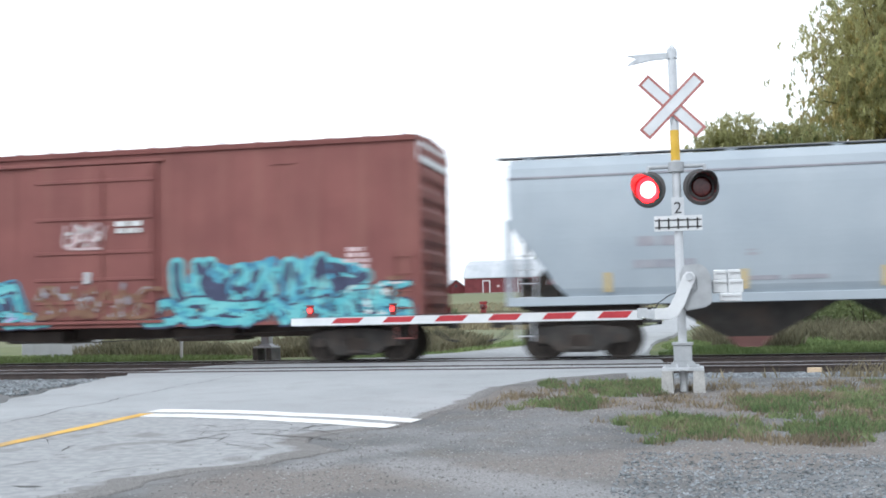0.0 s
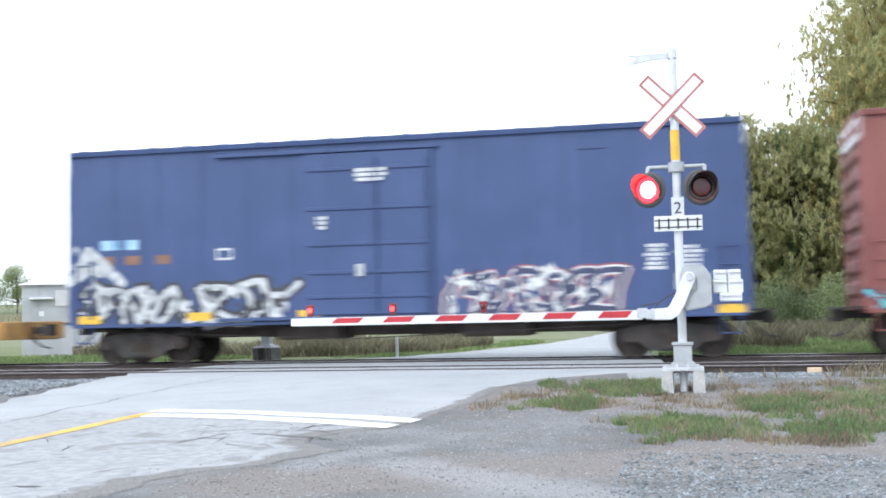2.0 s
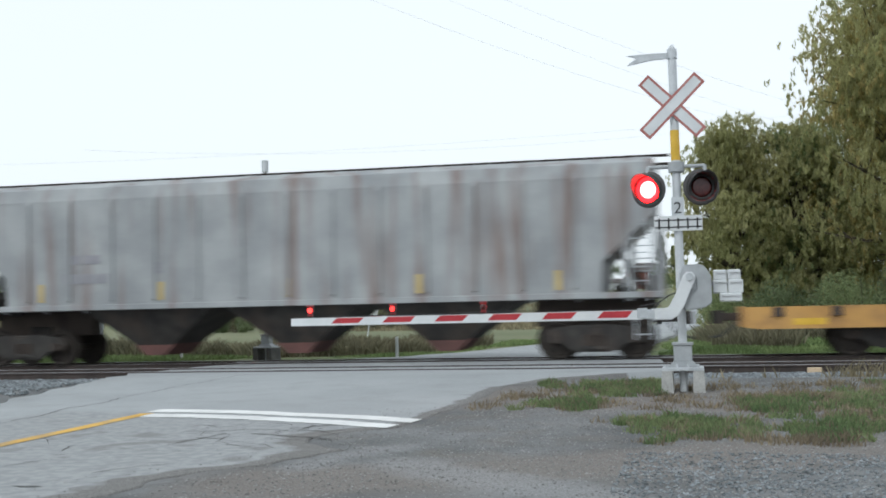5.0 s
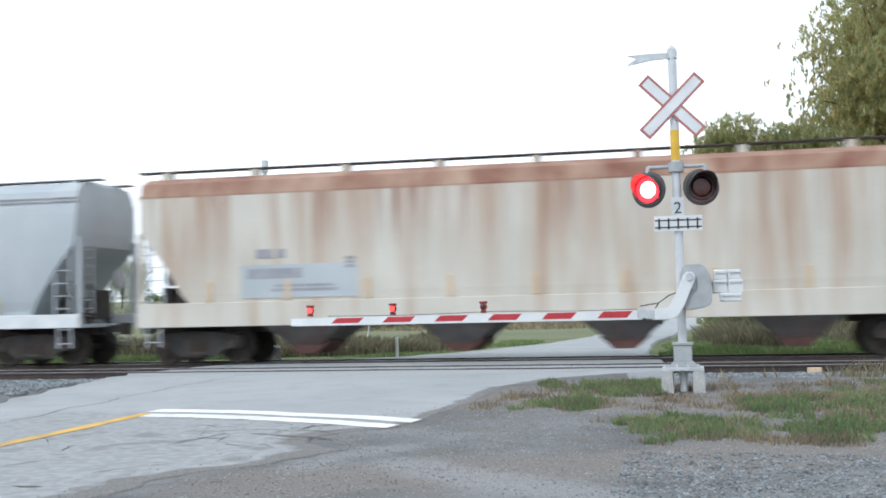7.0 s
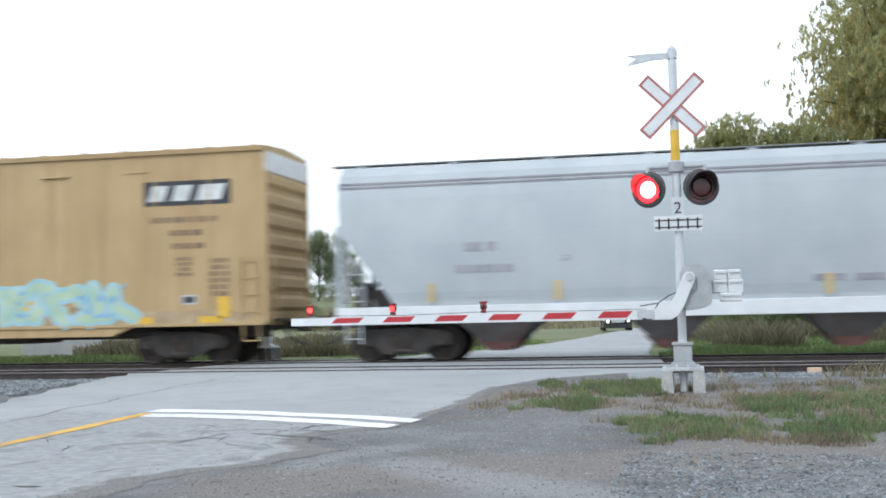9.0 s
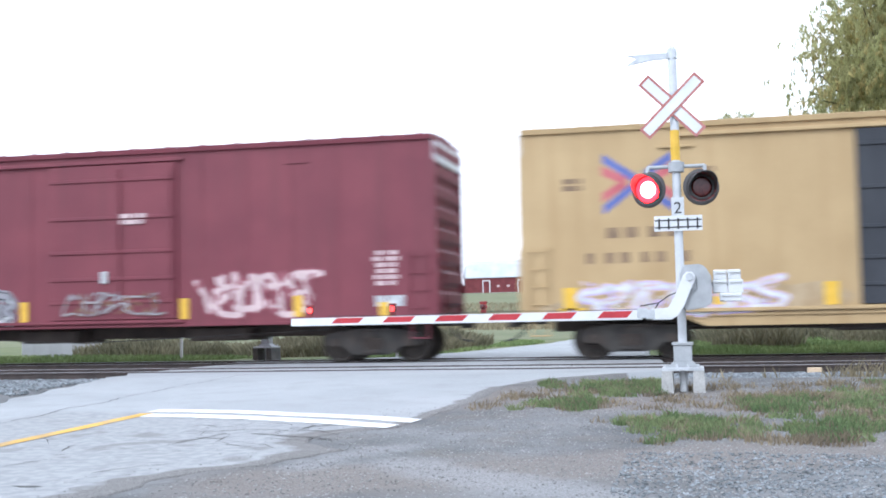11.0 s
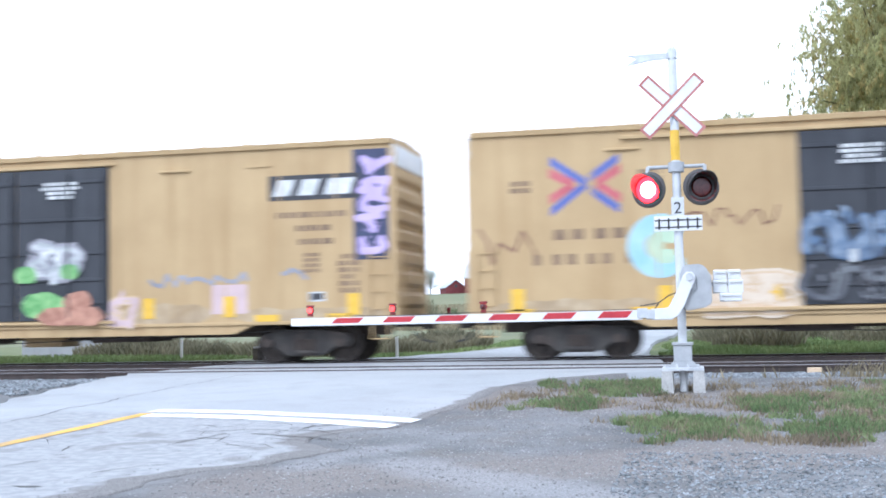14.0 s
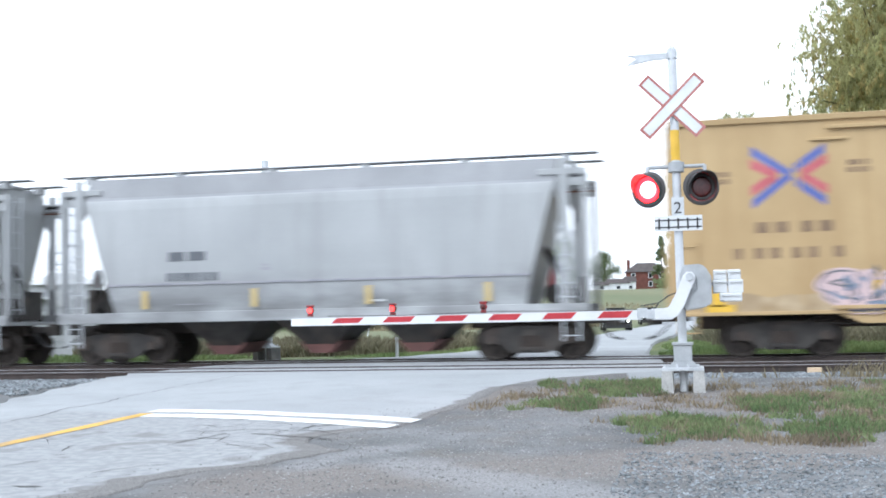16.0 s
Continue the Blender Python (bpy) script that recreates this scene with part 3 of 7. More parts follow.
bm = bmesh.new()
ys = [20.9, 21.4, 21.9, 22.3, 23, 24.2, 25.5, 27, 28.3, 28.9, 29.4, 29.9, 30.4]
for x0, x1 in ((-260, -11.7), (-0.5, 260)):
    a = [bm.verts.new((x0, y, bed(0, y) - 0.03)) for y in ys]
    b = [bm.verts.new((x1, y, bed(0, y) - 0.03)) for y in ys]
    for i in range(len(ys) - 1):
        bm.faces.new((a[i], b[i], b[i + 1], a[i + 1]))
tagged(part("ballast_bed", bm, ballast_m), "grey crushed-stone ballast under the tracks", "ballast", kind="structure")
rocks("ballast_stones", 9000, (-0.5, 6.5, 20.3, 22.75), (0.02, 0.05), stone_m, "blue-grey ballast stones beside the rail", "ballast", 3, lambda x, y: x > -0.6 or not on_road(x, y, 0.05), ground=lambda x, y: max(bed(x, y) - 0.03, land(x, y)))
rocks("ballast_stones", 11000, (-22, -10.4, 17.0, 22.75), (0.02, 0.05), stone_m, "grey ballast stones beside the rail", "ballast", 4, off, ground=lambda x, y: max(bed(x, y) - 0.03, land(x, y)))

PROFILE = [(-0.075, -0.171), (0.075, -0.171), (0.075, -0.158), (0.012, -0.140), (0.010, -0.045), (0.036, -0.036), (0.036, -0.006), (0.028, 0.0), (-0.028, 0.0), (-0.036, -0.006), (-0.036, -0.036), (-0.010, -0.045), (-0.012, -0.140), (-0.075, -0.158)]


def track(yc):
    t = thing("railway_track", "steel rails on dark timber sleepers in ballast", "railway track", pose(0, yc, 0), kind="structure")
    for s in (-1, 1):
        bm = bmesh.new()
        fs = prism(bm, [(p[0] + s * 0.7175, p[1]) for p in PROFILE], "x", -260, 260)
        bm.normal_update()
        for f in fs:
            if abs(f.normal.z) > 0.5 and f.calc_center_median().z > -0.01:
                f.material_index = 1
        part("rail", bm, [rail_rust, rail_head], t, "rusty steel rail with a bright worn head")
    bm = bmesh.new()
    box(bm, -0.115, 0.115, -1.3, 1.3, -0.30, -0.165, 0.012)
    first = part("sleeper", bm, sleeper_m, t)
    first.location = (-24, 0, 0)
    x = -23.45
    while x < 9:
        if not -11.7 < x < -1.0:
            o = first.copy()
            scene.collection.objects.link(o)
            o.location = (x, 0.01 * math.sin(x * 7), 0)
        x += 0.55
    return t


track(23.55)
track(27.55)
bm = bmesh.new()
box(bm, 0, 0.26, -0.14, 0.0, 0, 0.12, 0.01)
tagged(part("rail_marker", bm, p_tan), "small tan timber block beside the rail", "marker").location = (1.95, 22.70, -0.17)


# ======== crossing signals ========
lamp_case = surf("arm_lamp_case", (0.14, 0.012, 0.014), (0.19, 0.018, 0.02), 6, 0.5, bump=0.03)
hood_paint = surf("hood_paint", (0.045, 0.042, 0.042), (0.07, 0.066, 0.065), 6, 0.6, bump=0.05)
steel_grimy = surf("grimy_steel", (0.07, 0.07, 0.07), (0.13, 0.125, 0.12), 3, 0.8)
FLASH = []      # (lens, its pose, lit in the first half of the second)


def text(name, body, size, m, material, parent):
    """Lettering as a flat mesh."""
    cu = bpy.data.curves.new(name, "FONT")
    cu.body, cu.size, cu.align_x, cu.align_y, cu.extrude = body, size, "CENTER", "CENTER", 0.002
    tmp = bpy.data.objects.new(name, cu)
    scene.collection.objects.link(tmp)
    me = bpy.data.meshes.new_from_object(tmp.evaluated_get(bpy.context.evaluated_depsgraph_get()))
    bpy.data.objects.remove(tmp)
    me.materials.append(material)
    ob = new(name, me)
    ob.parent = parent
    ob.matrix_basis = m
    return ob


FACE = pose(0, 0, 0, 90)       # turns the z axis towards -y


def turn_lens(parent, m, r, core, rim, early):
    """A round lens whose one face glows; it turns over as the lamp flashes."""
    bm = bmesh.new()
    lathe(bm, [(r * 0.67, 0.004), (r * 0.5, 0.008), (r * 0.3, 0.010)], 28, Matrix(), 0)
    # on the mast lamps this oversized glowing ring stands in for red halo
    lathe(bm, [(r * 0.97, 0.001), (r * 0.96, 0.003), (r * 0.67, 0.005)], 28, Matrix(), 1)
    lathe(bm, [(r * 0.78, -0.005), (r * 0.6, -0.009), (r * 0.3, -0.012)], 28, Matrix(), 2)
    lathe(bm, [(r * 0.97, 0.002), (r * 1.022, 0.001), (r * 1.022, -0.004), (r * 0.78, -0.0045)], 28, Matrix(), 3)
    bmesh.ops.recalc_face_normals(bm, faces=bm.faces)
    ob = part("lens", bm, [core, rim, lens_dark, hood_paint], parent, "round red lens that flashes", smooth=True)
    ob.matrix_basis = m
    FLASH.append((ob, m, early))
    return ob


def signal_lamp(mast, x, z, y, turn, early, core, rim, facing=0):
    """One flashing lamp: backing disc, housing, hood and lens."""
    m = Matrix.Translation((x, y, z)) @ pose(0, 0, 0, 0, 0, turn + facing) @ FACE
    bm = bmesh.new()
    lathe(bm, [(0.26, -0.035), (0.265, -0.028), (0.26, -0.02), (0.23, 0.0), (0.205, 0.0), (0.20, -0.018)], 36, m)
    disc = part("backing_disc", bm, hood_paint, mast, "round black backing disc", smooth=True)
    bm = bmesh.new()
    lathe(bm, [(0.165, -0.03), (0.16, -0.10), (0.11, -0.18), (0.05, -0.21)], 28, m)
    part("housing", bm, black_paint, disc, smooth=True)
    bm = bmesh.new()
    n = 26
    rings = []
    for r in (0.208, 0.201):
        back, front = [], []
        for k in range(n + 1):
            a = math.radians(-35 + 250 * k / n)
            reach = 0.05 + 0.24 * max(0, math.sin(a) * 0.75 + 0.25)
            back.append(bm.verts.new(m @ Vector((r * math.cos(a), r * math.sin(a), 0.0))))
            front.append(bm.verts.new(m @ Vector((r * math.cos(a), r * math.sin(a), reach))))
        rings.append((back, front))
    for k in range(n):
        for (b, f) in rings:
            bm.faces.new((b[k], b[k + 1], f[k + 1], f[k]))
        bm.faces.new((rings[0][1][k], rings[0][1][k + 1], rings[1][1][k + 1], rings[1][1][k]))
    bmesh.ops.recalc_face_normals(bm, faces=bm.faces)
    part("hood", bm, hood_paint, disc, smooth=False)
    turn_lens(disc, m @ Matrix.Translation((0, 0, -0.002)), 0.195, core, rim, early)
    return disc


def blade(mast, angle, y, dx):
    """One arm of the crossbuck: a white board with a red border."""
    m = Matrix.Translation((dx, y, 4.085)) @ Matrix.Rotation(radians(angle), 4, "Y")
    bm = bmesh.new()
    box(bm, -0.57, 0.57, -0.004, 0.004, -0.105, 0.105, 0.003)
    bm.transform(m)
    b = part("crossbuck_blade", bm, gate_grey, mast, "white board with a red border")
    bm = bmesh.new()
    box(bm, -0.569, 0.569, -0.0075, -0.0045, -0.104, 0.104)
    bm.transform(m)
    part("red_border", bm, sign_red, b)
    bm = bmesh.new()
    box(bm, -0.53, 0.53, -0.0105, -0.0077, -0.068, 0.068)
    bm.transform(m)
    part("white_face", bm, white_paint, b)


def crossing_signal(label, m, gate_len, core, rim, rear=False, tail=True):
    s = thing("crossing_signal", label, "crossing signal", m, group="level crossing signals")
    # foundation, base and mast
    for x0 in (-0.31, 0.13):
        bm = bmesh.new()
        prism(bm, [(x0, -0.25), (x0 + 0.19, -0.25), (x0 + 0.17, 0.27), (x0 + 0.02, 0.27)], "y", -0.25, 0.3)
        part("foundation", bm, steel_grimy if rear else concrete, s, "weathered foundation foot")
    bm = bmesh.new()
    box(bm, -0.29, 0.30, -0.25, 0.28, 0.27, 0.315, 0.006)
    plate = part("base_plate", bm, galv, s)
    for bx in (-0.22, -0.08, 0.08, 0.22):
        bm = bmesh.new()
        rod(bm, (bx, -0.2, 0.31), (bx, -0.2, 0.365), 0.022, n=6)
        part("bolt", bm, galv, plate)
    bm = bmesh.new()
    prism(bm, [(-0.22, 0.315), (0.24, 0.315), (0.14, 0.40), (-0.12, 0.40)], "y", -0.14, 0.14)
    part("flange", bm, gate_grey, s)
    bm = bmesh.new()
    box(bm, -0.12, 0.14, -0.13, 0.13, 0.39, 0.64, 0.02)
    box(bm, -0.14, 0.16, -0.15, 0.15, 0.63, 0.67, 0.006)
    part("junction_box", bm, gate_grey, s)
    bm = bmesh.new()
    rod(bm, (0.01, 0, -0.25), (0.01, 0, 0.3), 0.06, n=14)
    rod(bm, (0.01, 0, 0.64), (-0.01, 0, 4.9), 0.062, n=18)
    rod(bm, (-0.01, 0, 4.88), (-0.01, 0, 4.93), 0.07, n=18)
    rod(bm, (-0.01, 0, 4.93), (-0.01, 0, 5.0), 0.06, 0.02, n=14)
    part("mast", bm, mast_paint, s, "pale grey tubular mast", smooth=False)
    # forked bracket at the top
    if tail:
        bm = bmesh.new()
        prism(bm, [(-0.03, 4.80), (-0.30, 4.79), (-0.66, 4.73), (-0.52, 4.83), (-0.66, 4.875), (-0.30, 4.885), (-0.03, 4.88)], "y", -0.02, 0.02)
        rod(bm, (-0.01, 0, 4.79), (-0.01, 0, 4.89), 0.075, n=14)
        part("fork_bracket", bm, galv, s, "flat forked metal bracket")
    else:
        bm = bmesh.new()
        rod(bm, (0, 0, 5.0), (0, 0, 5.4), 0.055, n=12)
        rod(bm, (0, 0, 5.38), (0, 0, 5.72), 0.10, n=16)
        part("top_beacon", bm, mast_paint, s, "grey cylinder with a pale window")
        bm = bmesh.new()
        rod(bm, (0, 0, 5.08), (-0.75, 0, 5.14), 0.025, 0.012, n=8)
        part("arm_bracket", bm, galv, s)
    # crossbuck, reflective strip
    blade(s, 45, -0.085, -0.30 if rear else -0.03)
    blade(s, -45, -0.098, -0.30 if rear else -0.03)
    if not rear:
        bm = bmesh.new()
        rod(bm, (-0.005, 0, 3.30), (-0.008, 0, 3.74), 0.066, n=18)
        part("reflective_strip", bm, sheet_yellow, s, "yellow reflective strip")
    for z in (4.0, 4.24):
        bm = bmesh.new()
        rod(bm, (-0.01, 0, z - 0.03), (-0.01, 0, z + 0.03), 0.072, n=14)
        part("clamp", bm, galv, s)
    # lamp arms and lamps
    bm = bmesh.new()
    rod(bm, (0, 0, 3.13), (0, 0, 3.27), 0.115, n=18)
    rod(bm, (-0.40, 0, 3.21), (0.40, 0, 3.21), 0.028, n=10)
    rod(bm, (-0.40, 0, 3.22), (-0.42, -0.02, 3.10), 0.03, n=10)
    rod(bm, (0.40, 0, 3.22), (0.40, -0.02, 3.10), 0.03, n=10)
    part("lamp_arm", bm, gate_grey, s)
    if rear:
        for x, tn, e in ((-0.42, 10, False), (0.42, 10, True)):
            signal_lamp(s, x, 2.92, -0.06, tn, e, lens_core, lens_halo)
            signal_lamp(s, x, 2.92, 0.16, 0, e, core, rim, 180)
    else:
        signal_lamp(s, -0.41, 2.885, -0.06, -22, True, core, rim)
        signal_lamp(s, 0.35, 2.895, -0.06, 14, False, core, rim)
    # number of tracks and the track sign
    bm = bmesh.new()
    box(bm, -0.085, 0.095, -0.085, -0.078, 2.47, 2.76, 0.002)
    plate = part("track_count_plate", bm, mast_paint, s, "small white plate with the number 2")
    text("numeral", "2", 0.24, pose(0.005, -0.088, 2.595, 90), black_paint, plate)
    bm = bmesh.new()
    box(bm, -0.335, 0.345, -0.095, -0.088, 2.27, 2.49, 0.002)
    plate = part("track_sign", bm, white_paint, s, "white sign with a black track symbol")
    for z in (2.325, 2.425):
        bm = bmesh.new()
        box(bm, -0.325, 0.335, -0.100, -0.096, z - 0.010, z + 0.010)
        part("symbol_rail", bm, black_paint, plate)
    for k in range(5):
        bm = bmesh.new()
        x = -0.265 + 0.135 * k
        box(bm, x - 0.012, x + 0.012, -0.103, -0.0965, 2.295, 2.455)
        part("symbol_tie", bm, black_paint, plate)
    # gate machine, crank, counterweight
    bm = bmesh.new()
    prism(bm, [(0.03, 1.20), (0.08, 1.12), (0.34, 1.16), (0.44, 1.22), (0.44, 1.60), (0.36, 1.74), (0.28, 1.78), (0.06, 1.77), (0.0, 1.62)], "y", -0.30, 0.14)
    bmesh.ops.bevel(bm, geom=list(bm.edges), offset=0.014, segments=2, affect="EDGES")
    machine = part("gate_machine", bm, gate_grey, s, "rounded grey gate motor housing")
    bm = bmesh.new()
    box(bm, 0.10, 0.24, -0.32, -0.30, 1.40, 1.60, 0.02)
    part("cover", bm, gate_grey, machine)
    outline = [(-0.40, 1.00), (-0.13, 1.00), (-0.02, 1.06), (0.06, 1.20), (0.215, 1.55), (0.215, 1.62), (0.17, 1.67), (0.10, 1.67), (0.05, 1.62), (-0.06, 1.36), (-0.16, 1.18), (-0.22, 1.165), (-0.40, 1.16)]
    bm = bmesh.new()
    prism(bm, outline, "y", -0.39, -0.33)
    es = [e for e in bm.edges if abs(e.verts[0].co.y - e.verts[1].co.y) < 1e-5]
    bmesh.ops.bevel(bm, geom=es, offset=0.010, segments=2, affect="EDGES")
    crank = part("gate_crank", bm, white_paint, s, "white cranked gate arm support")
    bm = bmesh.new()
    rod(bm, (0.14, -0.42, 1.60), (0.14, -0.30, 1.60), 0.055, n=18)
    part("pivot", bm, galv, crank)
    bm = bmesh.new()
    rod(bm, (0.14, 0.16, 1.5), (0.86, 0.16, 1.5), 0.03, n=8)
    part("weight_rod", bm, galv, s)
    for k, (x0, x1, z0, z1) in enumerate(((0.47, 0.655, 1.55, 1.70), (0.665, 0.85, 1.55, 1.70), (0.455, 0.66, 1.36, 1.56), (0.67, 0.88, 1.36, 1.56), (0.55, 0.86, 1.24, 1.37))):
        bm = bmesh.new()
        yo = 0.004 * k
        box(bm, x0, x1, -0.10 - yo, 0.10, z0, z1 - 0.006, 0.012)
        box(bm, x0 + 0.015, x1 - 0.015, -0.125 - yo, -0.10 - yo, z1 - 0.05, z1 - 0.02)
        box(bm, x0 + 0.015, x0 + 0.04, -0.12 - yo, -0.10 - yo, z0 + 0.02, z1 - 0.05)
        part("counterweight", bm, white_paint, s, "white cast counterweight plate")
    # arm
    x0 = -0.48
    bm = bmesh.new()
    box(bm, x0, -0.36, -0.40, -0.32, 1.01, 1.15, 0.008)
    box(bm, x0 - 0.12, x0 + 0.02, -0.405, -0.315, 1.03, 1.17, 0.004)
    part("arm_clamp", bm, galv, s)
    bm = bmesh.new()
    prism(bm, [(x0 - 0.05, 1.145), (x0 - 0.05, 1.01), (x0 - gate_len, 1.01), (x0 - gate_len, 1.125)], "y", -0.385, -0.345)
    arm = part("gate_arm", bm, white_paint, s, "long white gate arm with red slanted stripes")
    x = x0 - 0.18
    k = 0
    while x - 0.46 > x0 - gate_len + 0.2:
        bm = bmesh.new()
        prism(bm, [(x, 1.137 + 0.004 * (x - x0)), (x - 0.42, 1.137 + 0.004 * (x - 0.4 - x0)), (x - 0.51, 1.04), (x - 0.09, 1.04)], "y", -0.3875, -0.3425)
        part("red_stripe", bm, stripe_red, arm)
        x -= 0.795
        k += 1
    # lamps on the arm
    for lx, early in ((-5.48, None), (-4.19, True), (-2.82, False)):
        bm = bmesh.new()
        box(bm, lx - 0.04, lx + 0.04, -0.395, -0.335, 1.15, 1.19, 0.008)
        rod(bm, (lx, -0.38, 1.24), (lx, -0.33, 1.24), 0.052, n=16)
        box(bm, lx - 0.06, lx + 0.06, -0.39, -0.335, 1.285, 1.32, 0.01)
        case = part("arm_lamp", bm, lamp_case, arm, "small red arm lamp")
        if early is None:
            bm = bmesh.new()
            rod(bm, (lx, -0.392, 1.24), (lx, -0.382, 1.24), 0.040, n=16)
            part("lens", bm, lens_small, case)
        else:
            turn_lens(case, Matrix.Translation((lx, -0.40, 1.24)) @ FACE, 0.042, lens_small, lens_small, early)
    bm = bmesh.new()
    pts = [(-0.5, -0.37, 1.16), (-1.5, -0.37, 1.15), (-2.6, -0.37, 1.17), (-4.0, -0.37, 1.14), (-5.2, -0.37, 1.15)]
    for a, b in zip(pts, pts[1:]):
        rod(bm, a, b, 0.005, n=5)
    part("arm_cable", bm, black_paint, arm)
    bm = bmesh.new()
    for a, b in (((-0.05, -0.30, 1.38), (-0.16, -0.33, 1.34)), ((-0.16, -0.33, 1.34), (-0.30, -0.35, 1.24)), ((-0.30, -0.35, 1.24), (-0.56, -0.36, 1.20)), ((-0.30, -0.36, 1.24), (-0.36, -0.37, 1.14))):
        rod(bm, a, b, 0.008, n=6)
    part("cable", bm, black_paint, s)
    return s


crossing_signal("pale grey crossing mast, lowered striped gate, flashing red lamps", pose(-0.245, 17.05, -0.06), 5.30, lens_core, lens_halo)
crossing_signal("pale grey crossing mast beyond the tracks, seen from behind", pose(-12.2, 31.7, -0.05, 0, 0, 172), 5.2, lens_amber, lens_halo, rear=True, tail=False)


# ======== train ========
TRAIN_Y = 27.55
CARS = []      # (thing, place along the train)
WHEELS = []    # (wheelset, its pose, place along the train)
WHEEL_R = 0.44


def travel(t):
    """How far the train has rolled along the track at t seconds."""
    q = t - 8
    return 12.9104 * q - 0.00285 * q * q + 0.0001555 * q ** 3


def add_truck(car, x, s):
    """A two-axle truck with side frames, bolster, springs and two wheelsets."""
    bm = bmesh.new()
    box(bm, x - 0.22, x + 0.22, -1.12, 1.12, 0.50, 0.74, 0.03)
    box(bm, x - 0.3, x + 0.3, -0.3, 0.3, 0.70, 0.98, 0.03)
    t = part("truck", bm, steel_dark, car, "dark cast-steel truck")
    for sy in (-1, 1):
        bm = bmesh.new()
        pts = [(-1.16, 0.52), (-1.12, 0.66), (-0.86, 0.72), (-0.40, 0.78), (0.40, 0.78), (0.86, 0.72), (1.12, 0.66), (1.16, 0.52), (1.10, 0.38), (0.72, 0.36), (0.55, 0.22), (0.38, 0.16), (-0.38, 0.16), (-0.55, 0.22), (-0.72, 0.36), (-1.10, 0.38)]
        prism(bm, [(p + x, q) for p, q in pts], "y", sy * 1.0, sy * 1.10)
        prism(bm, [(x - 0.28, 0.30), (x + 0.28, 0.30), (x + 0.30, 0.22), (x - 0.30, 0.22)], "y", sy * 0.99, sy * 1.17)
        f = part("side_frame", bm, steel_dark, t)
        for k in range(5):
            bm = bmesh.new()
            rod(bm, (x - 0.20 + 0.1 * k, sy * 1.13, 0.30), (x - 0.20 + 0.1 * k, sy * 1.13, 0.56), 0.042, n=8)
            part("spring", bm, frame_brown, t)
        for wx in (-0.89, 0.89):
            bm = bmesh.new()
            rod(bm, (x + wx, sy * 1.06, 0.47), (x + wx, sy * 1.19, 0.47), 0.10, n=12)
            part("bearing_cap", bm, frame_brown, t)
    for wx in (-0.89, 0.89):
        bm = bmesh.new()
        for sy in (-1, 1):
            m = pose(0, sy * 0.72, 0, -90 * sy)
            lathe(bm, [(0.475, -0.045), (0.475, -0.015), (WHEEL_R, -0.01), (WHEEL_R - 0.005, 0.09), (0.36, 0.09), (0.33, 0.045), (0.13, 0.035), (0.12, 0.09), (0.05, 0.09)], 28, m)
        rod(bm, (0, -1.0, 0), (0, 1.0, 0), 0.075, n=12)
        w = part("wheelset", bm, wheel_m, t)
        w.matrix_basis = pose(x + wx, 0, WHEEL_R)
        WHEELS.append((w, pose(x + wx, 0, WHEEL_R), s))
    return t


def add_coupler(car, x, d):
    """A knuckle coupler with a hanging brake hose; d is the way it points."""
    bm = bmesh.new()
    box(bm, min(x - 0.4 * d, x + 0.35 * d), max(x - 0.4 * d, x + 0.35 * d), -0.09, 0.09, 0.80, 0.98, 0.02)
    prism(bm, [(x + 0.3 * d, -0.16), (x + 0.52 * d, -0.20), (x + 0.62 * d, -0.02), (x + 0.50 * d, 0.16), (x + 0.3 * d, 0.16)], "z", 0.74, 1.04)
    c = part("coupler", bm, steel_dark, car, "dark steel knuckle coupler")
    bm = bmesh.new()
    pts = [(x + 0.05 * d, -0.35, 0.80), (x + 0.2 * d, -0.36, 0.62), (x + 0.40 * d, -0.34, 0.47), (x + 0.62 * d, -0.30, 0.42)]
    for a, b in zip(pts, pts[1:]):
        rod(bm, a, b, 0.026, n=7)
    part("brake_hose", bm, black_paint, c)


def add_ladder(car, x, y, z0, z1, w, material, n, axis="x"):
    bm = bmesh.new()
    for k in range(n):
        z = z0 + (z1 - z0) * k / max(1, n - 1)
        if axis == "x":
            rod(bm, (x - w / 2, y, z), (x + w / 2, y, z), 0.013, n=6)
        else:
            rod(bm, (x, y - w / 2, z), (x, y + w / 2, z), 0.013, n=6)
    for sgn in (-0.5, 0.5):
        if axis == "x":
            box(bm, x + sgn * w - 0.02, x + sgn * w + 0.02, y - 0.015, y + 0.015, z0 - 0.12, z1 + 0.12)
        else:
            box(bm, x - 0.015, x + 0.015, y + sgn * w - 0.02, y + sgn * w + 0.02, z0 - 0.12, z1 + 0.12)
    return part("ladder", bm, material, car)


def panel(car, name, x0, x1, z0, z1, y, material, label="", depth=0.006):
    bm = bmesh.new()
    box(bm, x0, x1, y - depth, y, z0, z1)
    return part(name, bm, material, car, label)


def stencil(car, x, z, w, h, rows, y, material, seed, name="stencil"):
    """Small lettering that cannot be read: rows of bars."""
    rng = random.Random(seed)
    bm = bmesh.new()
    rh = h / rows
    for r in range(rows):
        ind = rng.uniform(0, 0.2) * w
        xx = x + ind
        while xx < x + w - ind:
            l = min(rng.uniform(0.5, 2.2) * rh, x + w - ind - xx)
            if l > 0.2 * rh:
                box(bm, xx, xx + l, y - 0.006, y - 0.001, z + h - (r + 1) * rh + rh * 0.28, z + h - r * rh)
            xx += l + rh * 0.35
    return tagged(part(name, bm, material, car), kind="stuff")


